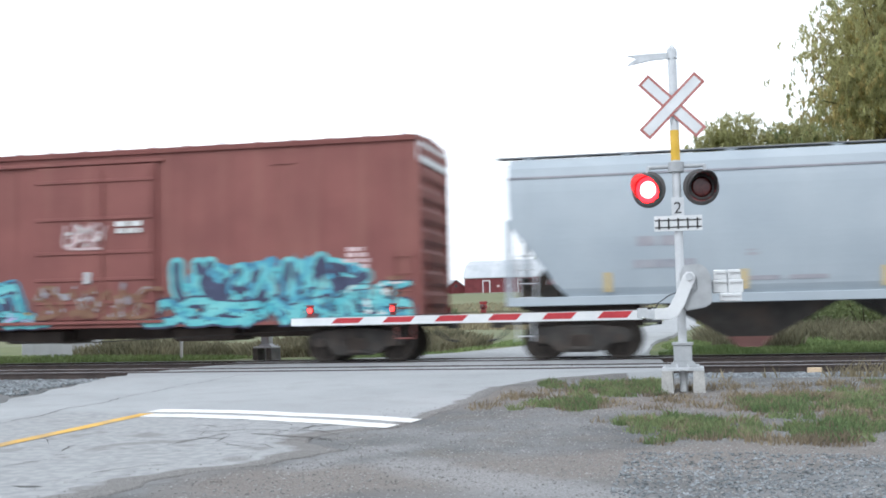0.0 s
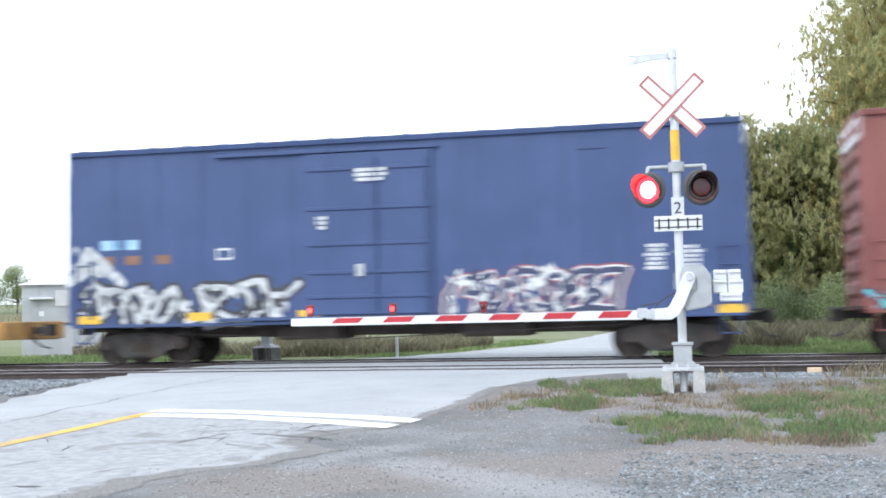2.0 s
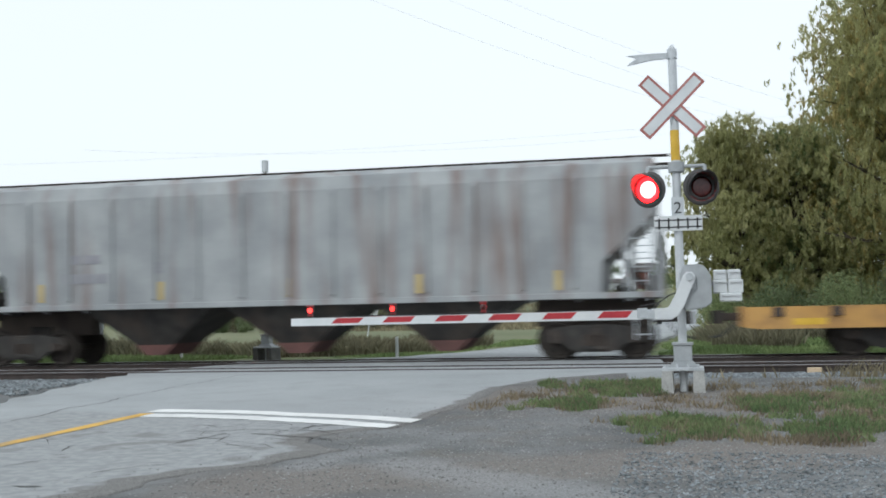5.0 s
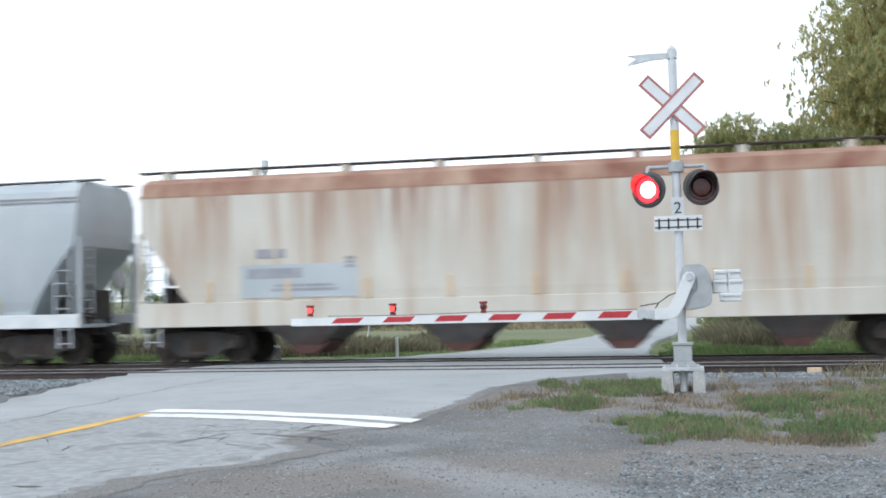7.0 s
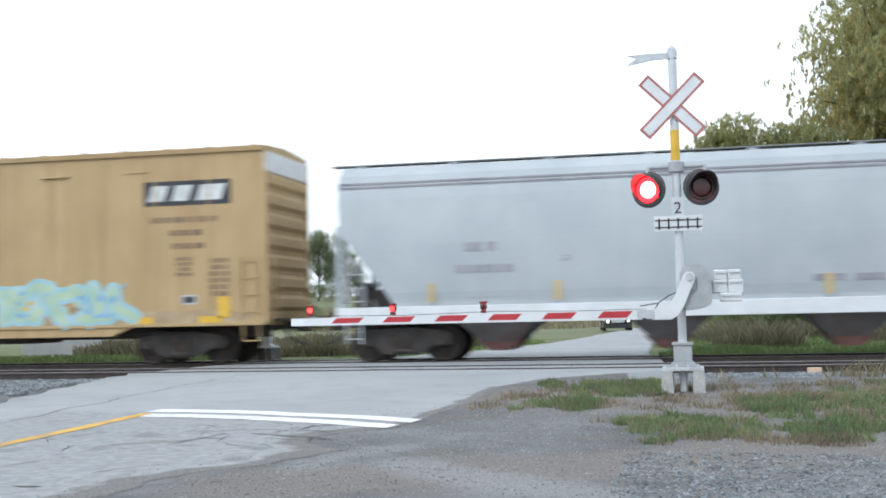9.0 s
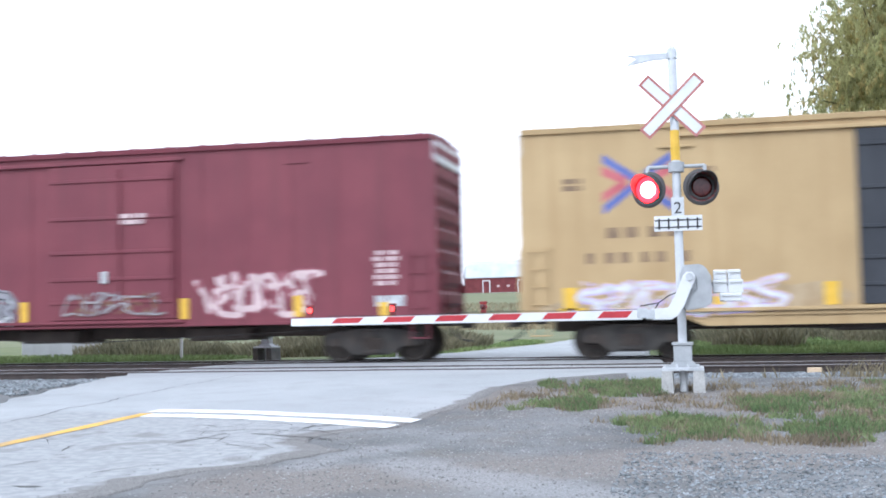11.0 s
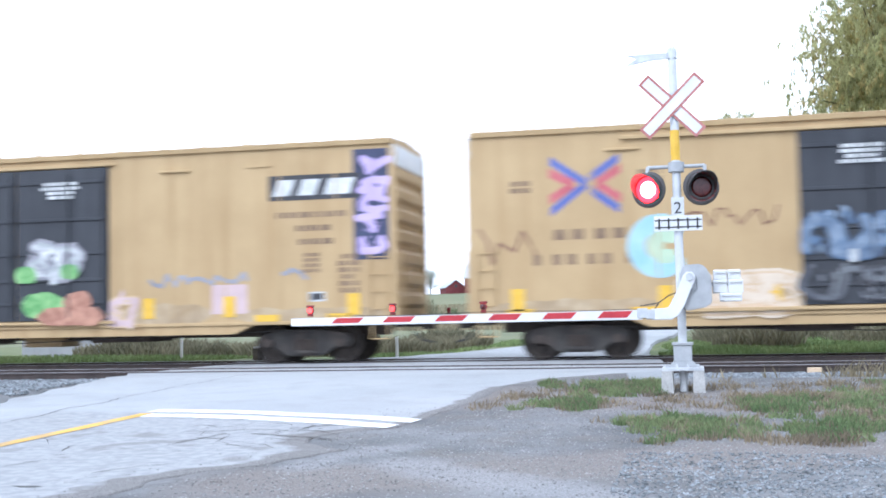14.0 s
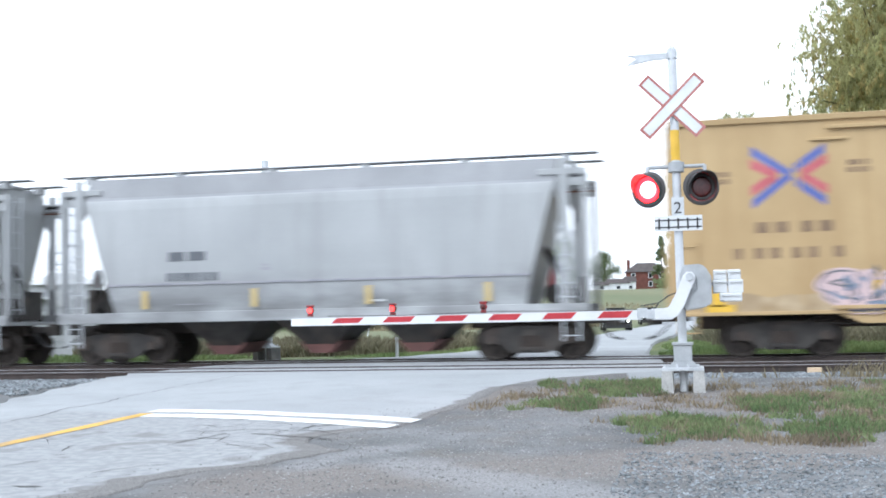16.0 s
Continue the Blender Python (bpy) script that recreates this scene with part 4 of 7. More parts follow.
def marks(car, x, z, sizes, h, y, material, name="number"):
    """Large reporting marks as plain bars of their size."""
    for w, gap in sizes:
        bm = bmesh.new()
        box(bm, x, x + w, y - 0.006, y - 0.001, z, z + h)
        part(name, bm, material, car)
        x += w + gap


STROKES = (
    ((0.1, 0.0), (0.12, 0.5), (0.1, 0.95), (0.5, 1.0), (0.9, 0.92), (0.88, 0.45), (0.92, 0.0)),
    ((0.95, 0.85), (0.6, 1.0), (0.2, 0.85), (0.05, 0.45), (0.25, 0.08), (0.65, 0.0), (0.95, 0.2)),
    ((0.0, 0.02), (0.25, 0.5), (0.48, 1.0), (0.72, 0.5), (1.0, 0.0), (0.62, 0.38), (0.3, 0.36)),
    ((0.9, 0.95), (0.3, 0.98), (0.12, 0.72), (0.5, 0.52), (0.85, 0.32), (0.7, 0.05), (0.1, 0.0)),
    ((0.05, 1.0), (0.2, 0.5), (0.42, 0.02), (0.6, 0.5), (0.95, 1.0)),
    ((0.08, 0.0), (0.1, 0.5), (0.08, 1.0), (0.6, 0.98), (0.9, 0.75), (0.5, 0.5), (0.9, 0.25), (0.55, 0.02), (0.1, 0.0)),
    ((0.05, 0.98), (0.5, 1.0), (0.98, 0.95), (0.52, 0.97), (0.5, 0.5), (0.48, 0.0)),
    ((0.08, 1.0), (0.06, 0.5), (0.2, 0.05), (0.55, 0.0), (0.88, 0.12), (0.92, 0.55), (0.9, 1.0)))


def swoop(rng):
    """A broad block-like painted stroke in the unit square, each one a little different."""
    pick = STROKES[rng.randrange(len(STROKES))]
    fx, fz, tilt = rng.random() < 0.5, rng.random() < 0.5, rng.uniform(-0.45, 0.45)
    pts = []
    for x, z in pick:
        x, z = (1 - x if fx else x) - 0.5, (1 - z if fz else z)
        pts.append((0.5 + 1.45 * x + tilt * (z - 0.5) + rng.uniform(-0.12, 0.12), min(1, max(0, z + rng.uniform(-0.14, 0.14)))))
    out = []
    ext = [pts[0]] + pts + [pts[-1]]
    for i in range(1, len(ext) - 2):
        for k in range(4):
            u = k / 4
            q = []
            for d in (0, 1):
                p0, p1, p2, p3 = ext[i - 1][d], ext[i][d], ext[i + 1][d], ext[i + 2][d]
                c = 0.5 * (2 * p1 + (p2 - p0) * u + (2 * p0 - 5 * p1 + 4 * p2 - p3) * u * u + (3 * p1 - p0 - 3 * p2 + p3) * u ** 3)
                q.append(0.5 * c + 0.5 * (p1 + (p2 - p1) * u))
            out.append(tuple(q))
    return out + [pts[-1]]


def wash(car, x0, x1, z0, z1, y, material, seed, name="paint_coat", label=""):
    """A flat sprayed field with a wandering outline."""
    bm = bmesh.new()
    n = max(8, int((x1 - x0) / 0.12))
    rows = []
    for k in range(n + 1):
        u = k / n
        x = x0 + (x1 - x0) * u
        e = min(1, 7 * u, 7 * (1 - u))
        a = z0 + 0.12 * (z1 - z0) * noise.noise(Vector((x * 1.7, seed, 0))) + (1 - e) * 0.4 * (z1 - z0)
        b = z1 + 0.22 * (z1 - z0) * noise.noise(Vector((x * 1.9, seed, 5))) - (1 - e) * 0.4 * (z1 - z0)
        rows.append((bm.verts.new((x, y, max(a, 0.93))), bm.verts.new((x, y, b))))
    for p, q in zip(rows, rows[1:]):
        bm.faces.new((p[0], q[0], q[1], p[1]))
    return tagged(part(name, bm, material, car, label), kind="stuff")


def ribbon(bm, pts, w, y):
    """A flat painted stroke with round ends."""
    k = 0
    for a, b in zip(pts, pts[1:]):
        d = Vector((b[0] - a[0], b[1] - a[1]))
        if d.length < 1e-4:
            continue
        n = Vector((-d.y, d.x)).normalized() * w
        yy = y - 0.00006 * k
        bm.faces.new([bm.verts.new((p[0], yy, p[1])) for p in ((a[0] + n.x, a[1] + n.y), (a[0] - n.x, a[1] - n.y), (b[0] - n.x, b[1] - n.y), (b[0] + n.x, b[1] + n.y))])
        k += 1
    for p in pts:
        yy = y - 0.00006 * k
        bm.faces.new([bm.verts.new((p[0] + w * math.cos(6.283 * j / 12), yy, p[1] + w * math.sin(6.283 * j / 12))) for j in range(12)])
        k += 1


def graffiti(car, x0, x1, z0, z1, y, n, edge, fill, seed, shine=None, cloud=None, fat=0.17, label="sprayed graffiti shapes", field=None):
    """Sprayed bubble lettering: a cloud, an edge, a fill and a shine, each a coat above the last."""
    rng = random.Random(seed)
    n, fat = round(n * 1.4), fat * 0.92
    w, h = (x1 - x0) / n, z1 - z0
    strokes = []
    for i in range(n):
        lean, hh, up = rng.uniform(-0.12, 0.12), rng.uniform(0.78, 1.0), rng.uniform(0, 0.1)
        pts = [(x0 + w * (i - 0.05 + 1.1 * a) + lean * b * h, z0 + h * (up + b * hh * 0.92)) for a, b in swoop(rng)]
        strokes.append([(p[0] + rng.uniform(-0.015, 0.015), p[1] + rng.uniform(-0.015, 0.015)) for p in pts])
    u = min(w, h) * fat * 0.80
    coats = [(edge, u * 1.05, 0.007), (fill, u * 0.66, 0.011)]
    if cloud:
        coats.insert(0, (cloud, u * 1.45, 0.003))
    root = None
    if field:
        root = wash(car, x0 - 0.15, x1 + 0.15, z0, z1 - 0.05 * h, y - 0.0015, field, seed, "graffiti", label)
    for k, (mat, r, d) in enumerate(coats):
        bm = bmesh.new()
        for i, s in enumerate(strokes):
            ribbon(bm, s, r, y - d - 0.0008 * (i % 3))
        if root is None:
            root = tagged(part("graffiti", bm, mat, car, label), kind="stuff")
        else:
            tagged(part("paint_coat", bm, mat, root), kind="stuff")
    # sharp chips of the paints over and between the strokes
    for mat, d in ((fill, 0.0135), (edge, 0.0150), (shine or edge, 0.0165)):
        bm = bmesh.new()
        for k in range(int(3 * n)):
            cx, cz = rng.uniform(x0, x1), z0 + h * rng.uniform(0.08, 0.95)
            a0, q = rng.uniform(0, 6.28), h * rng.uniform(0.05, 0.15)
            ends = [(cx + q * f * math.cos(a0 + a), max(z0 - 0.03, cz + q * 1.3 * f * math.sin(a0 + a))) for a, f in ((0, 1), (1.9, rng.uniform(0.4, 0.9)), (3.3, rng.uniform(0.5, 1.2)), (4.8, rng.uniform(0.2, 0.7)))]
            bm.faces.new([bm.verts.new((p[0], y - d - 0.00004 * (k % 30), p[1])) for p in ends])
        tagged(part("paint_coat", bm, mat, root), kind="stuff")
    if shine:
        bm = bmesh.new()
        for s in strokes:
            j = rng.randrange(0, max(1, len(s) - 6))
            ribbon(bm, [(p[0] + u * 0.25, p[1] + u * 0.25) for p in s[j:j + 5]], u * 0.30, y - 0.0185)
        tagged(part("paint_coat", bm, shine, root), kind="stuff")
    return root


def scribble(car, x0, x1, z0, z1, y, material, seed, w=0.03):
    """A thin sprayed tag."""
    rng = random.Random(seed)
    pts, x = [], x0
    while x < x1:
        pts.append((x, rng.uniform(z0, z1)))
        x += rng.uniform(0.05, 0.22)
    bm = bmesh.new()
    ribbon(bm, pts, w, y - 0.008)
    return part("tag", bm, material, car, "thin sprayed tag")


def boxcar(label, front, back, paint, door_paint, inset, doors, roof_paint=None, end_paint=None, lid=5.29, skirt=0.0):
    """A steel boxcar: shell, roof, corrugated ends, ribbed sliding doors, sills, ladders and running gear."""
    L, s = front - back, (front + back) / 2
    c = thing("boxcar", label, "freight car", pose(0, TRAIN_Y, 0), group="freight train")
    h = L / 2
    side = -1.53
    bm = bmesh.new()
    box(bm, -h + 0.06, h - 0.06, -1.53, 1.53, 0.98, lid - 0.10, 0.015)
    body = part("body", bm, paint, c)
    # wide panels with shallow seams
    n = 14
    for k in range(1, n):
        x = -h + L * k / n
        if not any(a < x < b for a, b in doors):
            panel(c, "panel_seam", x - 0.018, x + 0.018, 1.1, lid - 0.22, side, paint, depth=0.012)
    # roof
    bm = bmesh.new()
    prism(bm, [(-1.60, lid - 0.13), (-1.62, lid - 0.02), (-1.55, lid), (0, lid + 0.09), (1.55, lid), (1.62, lid - 0.02), (1.60, lid - 0.13)], "x", -h - 0.02, h + 0.02)
    roof = part("roof", bm, roof_paint or paint, c, "ribbed steel roof")
    for k in range(18):
        x = -h + 0.3 + (L - 0.6) * k / 17
        bm = bmesh.new()
        prism(bm, [(-1.54, lid - 0.002), (0, lid + 0.089), (1.54, lid - 0.002), (1.54, lid + 0.03), (0, lid + 0.125), (-1.54, lid + 0.03)], "x", x - 0.04, x + 0.04)
        part("roof_rib", bm, roof_paint or paint, roof)
    # corrugated ends
    for d in (-1, 1):
        prof = [(h - 0.02, 1.0)]
        z = 1.25
        while z < lid - 0.5:
            prof += [(h - 0.02, z), (h + 0.07, z + 0.10), (h + 0.07, z + 0.30), (h - 0.02, z + 0.40)]
            z += 0.50
        prof += [(h - 0.02, lid - 0.14), (h - 0.08, lid - 0.14), (h - 0.08, 1.0)]
        bm = bmesh.new()
        prism(bm, [(d * p, q) for p, q in prof], "y", -1.50, 1.50)
        part("end_wall", bm, end_paint or paint, c, "corrugated steel end wall")
        # white top plate stands in for strong skylight on the car's end
        bm = bmesh.new()
        box(bm, min(d * h, d * (h + 0.06)), max(d * h, d * (h + 0.06)), -1.54, 1.54, lid - 0.62, lid - 0.13, 0.01)
        part("end_plate", bm, white_paint if end_paint is None else end_paint, c)
        for sy in (-1, 1):
            bm = bmesh.new()
            box(bm, min(d * (h - 0.1), d * (h + 0.075)), max(d * (h - 0.1), d * (h + 0.075)), sy * 1.505 - 0.035, sy * 1.505 + 0.035, 0.98, lid - 0.13, 0.008)
            part("corner_post", bm, paint, c)
        add_ladder(c, d * (h + 0.12), -1.2, 1.2, 2.4, 0.42, paint, 5, "y")
        bm = bmesh.new()
        box(bm, min(d * h, d * (h + 0.55)), max(d * h, d * (h + 0.55)), -1.0, 1.0, 1.02, 1.07)
        part("crossover_step", bm, steel_dark, c)
    # doors
    for a, b in doors:
        bm = bmesh.new()
        box(bm, a, b, side - 0.07, side, 1.12, lid - 0.36, 0.012)
        door = part("door", bm, door_paint, c, "ribbed sliding door")
        for z in (4.55, 3.62, 2.78, 2.12, 1.55):
            if z < lid - 0.4:
                bm = bmesh.new()
                box(bm, a + 0.03, b - 0.03, side - 0.105, side - 0.07, z - 0.045, z + 0.045, 0.012)
                part("door_rib", bm, door_paint, door)
        for x in ((a + b) / 2 + 0.2, b - 0.12):
            bm = bmesh.new()
            rod(bm, (x, side - 0.125, 1.2), (x, side - 0.125, lid - 0.5), 0.022, n=8)
            part("lock_rod", bm, door_paint, door)
        bm = bmesh.new()
        box(bm, (a + b) / 2 - 0.3, (a + b) / 2 - 0.12, side - 0.14, side - 0.07, 2.0, 2.3, 0.02)
        part("latch", bm, p_silver, door)
    da, db = min(a for a, b in doors), max(b for a, b in doors)
    for z in (1.06, lid - 0.30):
        bm = bmesh.new()
        box(bm, da - (db - da) * 0.75, db + 0.15, side - 0.10, side, z - 0.04, z + 0.04, 0.01)
        part("door_track", bm, paint, c)
    # sills, steps, grab irons
    bm = bmesh.new()
    if skirt:
        prism(bm, [(-h + 3.3, 0.99), (h - 3.3, 0.99), (h - 4.0, 0.99 - skirt), (-h + 4.0, 0.99 - skirt)], "y", -1.50, -1.42)
        prism(bm, [(-h + 3.3, 0.99), (h - 3.3, 0.99), (h - 4.0, 0.99 - skirt), (-h + 4.0, 0.99 - skirt)], "y", 1.42, 1.50)
    box(bm, -h + 0.02, h - 0.02, -1.55, 1.55, 0.92, 1.0, 0.01)
    part("side_sill", bm, paint, c)
    bm = bmesh.new()
    box(bm, -h + 0.5, h - 0.5, -0.25, 0.25, 0.62, 0.93, 0.02)
    for x in (-2.2, 2.4):
        box(bm, x - 0.8, x + 0.8, -0.9, 0.7, 0.55, 0.9, 0.05)
    part("centre_sill", bm, frame_brown, c)
    bm = bmesh.new()
    rod(bm, (-h + 2.6, -1.25, 0.75), (-1.0, -1.25, 0.55), 0.012, n=6)
    rod(bm, (-1.0, -1.25, 0.55), (h - 2.6, -1.25, 0.78), 0.012, n=6)
    part("brake_rod", bm, steel_dark, c)
    for d in (-1, 1):
        add_ladder(c, d * (h - 0.35), side - 0.05, 1.25, 2.45, 0.42, paint, 4)
        bm = bmesh.new()
        for (p, q) in (((d * (h - 0.15), 0.95), (d * (h - 0.15), 0.55)), ((d * (h - 0.55), 0.95), (d * (h - 0.55), 0.55)), ((d * (h - 0.15), 0.55), (d * (h - 0.55), 0.55))):
            rod(bm, (p[0], side, p[1]), (q[0], side, q[1]), 0.018, n=6)
        part("stirrup", bm, paint, c)
        add_truck(c, d * (h - inset), s)
        add_coupler(c, d * (h + 0.02), d)
    bm = bmesh.new()
    box(bm, h - 3.6, h - 3.0, side - 0.03, side, lid - 0.55, lid - 0.50)
    part("grab_bracket", bm, paint, c)
    CARS.append((c, s))
    return c, h, side


YR = sheet_yellow

# red boxcar
c, h, side = boxcar("weathered red boxcar with a ribbed door and cyan graffiti", 97.26, 81.14, box_red, box_red, 1.65, [(-1.72, 1.55)])
wash(c, -7.9, 7.7, 0.99, 1.75, side - 0.001, grime, 3, "grime_band")
graffiti(c, 2.2, 6.7, 1.15, 2.50, side, 5, p_cyan, p_navy, 11, p_teal, p_cyan, 0.30, "cyan graffiti shapes with dark blue fill", field=p_teal)
graffiti(c, 0.9, 7.7, 0.97, 1.55, side - 0.016, 8, p_navy, p_cyan, 15, p_teal, None, 0.30)
graffiti(c, 6.5, 7.7, 1.1, 1.85, side - 0.012, 2, p_navy, p_cyan, 18, p_white, None, 0.26)
graffiti(c, -7.3, -2.3, 1.05, 2.05, side, 6, p_navy, p_cyan, 12, p_teal, p_teal, 0.30, "cyan graffiti shapes on the red side", field=p_navy)
graffiti(c, -8.0, -1.6, 0.97, 1.4, side - 0.016, 9, p_navy, p_cyan, 17, p_lilac, None, 0.26)
graffiti(c, -1.6, 1.4, 1.15, 2.0, side - 0.11, 5, p_brown, p_brown, 14, p_grey, None, 0.16)
graffiti(c, -0.85, 0.1, 2.85, 3.55, side - 0.11, 3, p_pink, p_pink, 16, p_white, None, 0.16)
stencil(c, 0.45, 3.18, 0.75, 0.34, 2, side - 0.11, p_white, 1)
stencil(c, 6.2, 1.9, 0.75, 0.8, 6, side - 0.001, p_pink, 2)
for k, x in enumerate((-6.6, -5.9, -4.9, -4.2)):
    panel(c, "number", x, x + 0.45, 2.3 + 0.1 * (k % 2), 2.7, side, p_faded, depth=0.004)
for x in (-6.9, -4.6, -2.3, 2.5, 4.8):
    panel(c, "reflector", x, x + 0.55, 1.18, 1.34, side - 0.012, YR, "yellow reflector")
panel(c, "end_stripe", h - 0.75, h - 0.4, 1.1, 2.0, side, p_brown, depth=0.004)

# blue boxcar
c, h, side = boxcar("dark blue boxcar with silver graffiti and rusty door", 78.66, 62.48, box_blue, box_blue, 1.65, [(-1.95, 1.1)])
graffiti(c, 1.5, 5.15, 1.05, 2.15, side, 5, p_white, p_navy, 22, None, p_plum, 0.27, "white-edged graffiti shapes with dark fill")
graffiti(c, -7.7, -2.5, 0.98, 2.0, side, 7, p_black, p_silver, 23, None, p_black, 0.30, "silver graffiti shapes")
graffiti(c, -8.0, -7.2, 2.0, 2.9, side, 1, p_silver, p_silver, 24, None, None, 0.2)
stencil(c, -0.75, 4.2, 0.8, 0.34, 3, side - 0.11, p_white, 3)
stencil(c, -1.7, 3.1, 0.3, 0.34, 3, side - 0.11, p_white, 4)
marks(c, -7.3, 2.82, [(0.5, 0.15), (0.35, 0)], 0.24, side, p_sky)
marks(c, -7.2, 2.45, [(0.3, 0.25), (0.4, 0.4), (0.4, 0)], 0.22, side, p_brown)
panel(c, "data_frame", -4.25, -3.85, 2.5, 2.78, side, p_white, depth=0.004)
panel(c, "data_field", -4.2, -3.9, 2.55, 2.73, side - 0.005, box_blue, depth=0.003)
stencil(c, 5.9, 1.95, 0.5, 0.6, 6, side, p_white, 5)
stencil(c, 6.6, 2.0, 0.6, 0.5, 5, side, p_white, 6)
panel(c, "data_frame", 6.6, 7.25, 1.52, 1.88, side, p_white, depth=0.004)
panel(c, "data_field", 6.68, 7.17, 1.60, 1.80, side - 0.005, p_steelblue, depth=0.003)
for x, z in ((-7.9, 1.02), (-5.0, 1.05), (-2.2, 1.05), (6.65, 1.15), (7.45, 0.98)):
    panel(c, "reflector", x, x + 0.6, z, z + 0.2, side - 0.012, YR, "yellow reflector")

# maroon boxcar
c, h, side = boxcar("maroon steel boxcar with grey graffiti on its side", -44.63, -60.65, box_maroon, box_maroon, 1.62, [(-1.75, 1.65)])
graffiti(c, -5.6, -2.85, 0.98, 1.85, side, 4, p_black, p_grey, 31, p_silver, p_grey, 0.30, "grey graffiti shapes with black edges")
graffiti(c, 2.2, 5.1, 1.15, 2.15, side, 4, p_plum, p_pink, 33, None, None, 0.30, "faded pink graffiti shapes")
graffiti(c, -1.2, 1.2, 1.2, 1.8, side - 0.11, 4, p_brown, p_grey, 34, None, None, 0.10)
marks(c, -7.3, 2.52, [(0.4, 0.25), (0.4, 0)], 0.26, side, p_pink)
marks(c, -7.3, 2.06, [(0.4, 0.25), (0.42, 0)], 0.26, side, p_pink)
marks(c, -5.75, 2.1, [(0.22, 0)], 0.24, side, p_pink)
stencil(c, -7.3, 1.35, 1.1, 0.55, 3, side, p_pink, 7)
panel(c, "data_frame", -5.15, -4.8, 2.3, 2.6, side, p_pink, depth=0.004)
panel(c, "data_field", -5.11, -4.84, 2.34, 2.56, side - 0.005, box_maroon, depth=0.003)
stencil(c, 0.1, 3.4, 0.8, 0.3, 2, side - 0.11, p_pink, 8)
stencil(c, 6.55, 1.75, 0.65, 0.85, 6, side, p_pink, 9)
panel(c, "data_frame", 6.6, 7.3, 1.3, 1.55, side, p_silver, depth=0.004)
for x, z, zz in ((-7.85, 1.2, 0.8), (-5.2, 1.1, 0.45), (-2.6, 1.1, 0.5), (1.7, 1.1, 0.5), (4.6, 1.1, 0.5), (6.7, 0.98, 0.42)):
    panel(c, "reflector", x, x + 0.22, z, z + zz, side - 0.016, YR, "yellow reflector")
scribble(c, -7.9, -7.2, 2.75, 3.05, side, p_pink, 3)


def yellow_boxcar(front, back, seed, label):
    c, h, side = boxcar(label, front, back, box_yellow, door_black, 2.35, [(-2.55, -0.02), (0.02, 2.5)], lid=5.24, skirt=0.28)
    # scuffed lower edge and a paler repainted strip
    for k, (a, b, z) in enumerate(((-9.4, -5.4, 1.35), (-4.9, -2.7, 1.6), (2.7, 5.2, 1.45), (5.6, 9.5, 1.3))):
        wash(c, a, b, 0.99, z, side - 0.0008, scuffed, seed + k, "scuff")
    # crossed red and blue chevrons, drawn plainly
    cx, cz = -7.15, 3.95
    for mat, lift, lines in (
            (p_royal, 0.003, (((-0.80, 0.56), (0.02, 0.0), (-0.80, -0.62)), ((0.08, 0.12), (0.74, 0.56)), ((0.10, -0.14), (0.74, -0.60)))),
            (p_red, 0.006, (((-0.82, 0.28), (-0.27, 0.0), (-0.82, -0.34)), ((0.78, 0.33), (0.24, 0.0), (0.78, -0.36))))):
        for line in lines:
            bm = bmesh.new()
            for k, ((xa, za), (xb, zb)) in enumerate(zip(line, line[1:])):
                prism(bm, [(cx + xa, cz + za - 0.105), (cx + xb, cz + zb - 0.105), (cx + xb, cz + zb + 0.105), (cx + xa, cz + za + 0.105)], "y", side - lift - 0.001 * k, side - 0.001)
            part("chevron", bm, mat, c)
    stencil(c, cx - 1.75, cz - 0.2, 0.55, 0.32, 2, side, p_umber, seed)
    stencil(c, cx + 1.15, cz - 0.05, 0.55, 0.32, 2, side, p_umber, seed + 1)
    marks(c, cx - 0.75, 2.70, [(0.27, 0.14), (0.27, 0.24), (0.27, 0.14), (0.27, 0)], 0.24, side, p_umber)
    marks(c, cx - 1.25, 2.14, [(0.2, 0.26), (0.2, 0.13), (0.2, 0.26), (0.2, 0.13), (0.2, 0.32), (0.2, 0)], 0.24, side, p_umber)
    # black name board with white slanted shapes
    bm = bmesh.new()
    box(bm, 6.68, 8.95, side - 0.006, side, 3.86, 4.46)
    board = part("name_board", bm, p_black, c, "black board with white slanted shapes")
    for k, (a, b) in enumerate(((6.78, 7.32), (7.40, 7.95), (8.05, 8.8))):
        bm = bmesh.new()
        prism(bm, [(a, 3.97), (b - 0.12, 3.97), (b + 0.02, 4.35), (a + 0.14, 4.35)], "y", side - 0.010, side - 0.006)
        part("board_shape", bm, p_white, board)
    for z, a, b in ((3.44, 6.85, 8.75), (3.12, 7.35, 8.35), (2.80, 7.4, 8.3)):
        marks(c, a, z, [(0.1 + 0.05 * (k % 4), 0.05) for k in range(int((b - a) / 0.22))], 0.14, side, p_umber, "lettering")
    stencil(c, 8.35, 1.6, 0.6, 0.95, 6, side, p_umber, seed + 2)
    stencil(c, 7.5, 2.1, 0.45, 0.5, 4, side, p_umber, seed + 5)
    panel(c, "data_frame", 7.65, 8.05, 1.45, 1.68, side, p_silver, depth=0.004)
    panel(c, "data_field", 7.71, 7.99, 1.49, 1.64, side - 0.005, p_black, depth=0.003)
    for d in (-1, 1):
        stencil(c, d * 1.25 - 0.55, 4.1, 1.1, 0.45, 4, side - 0.11, p_white, seed + 3)
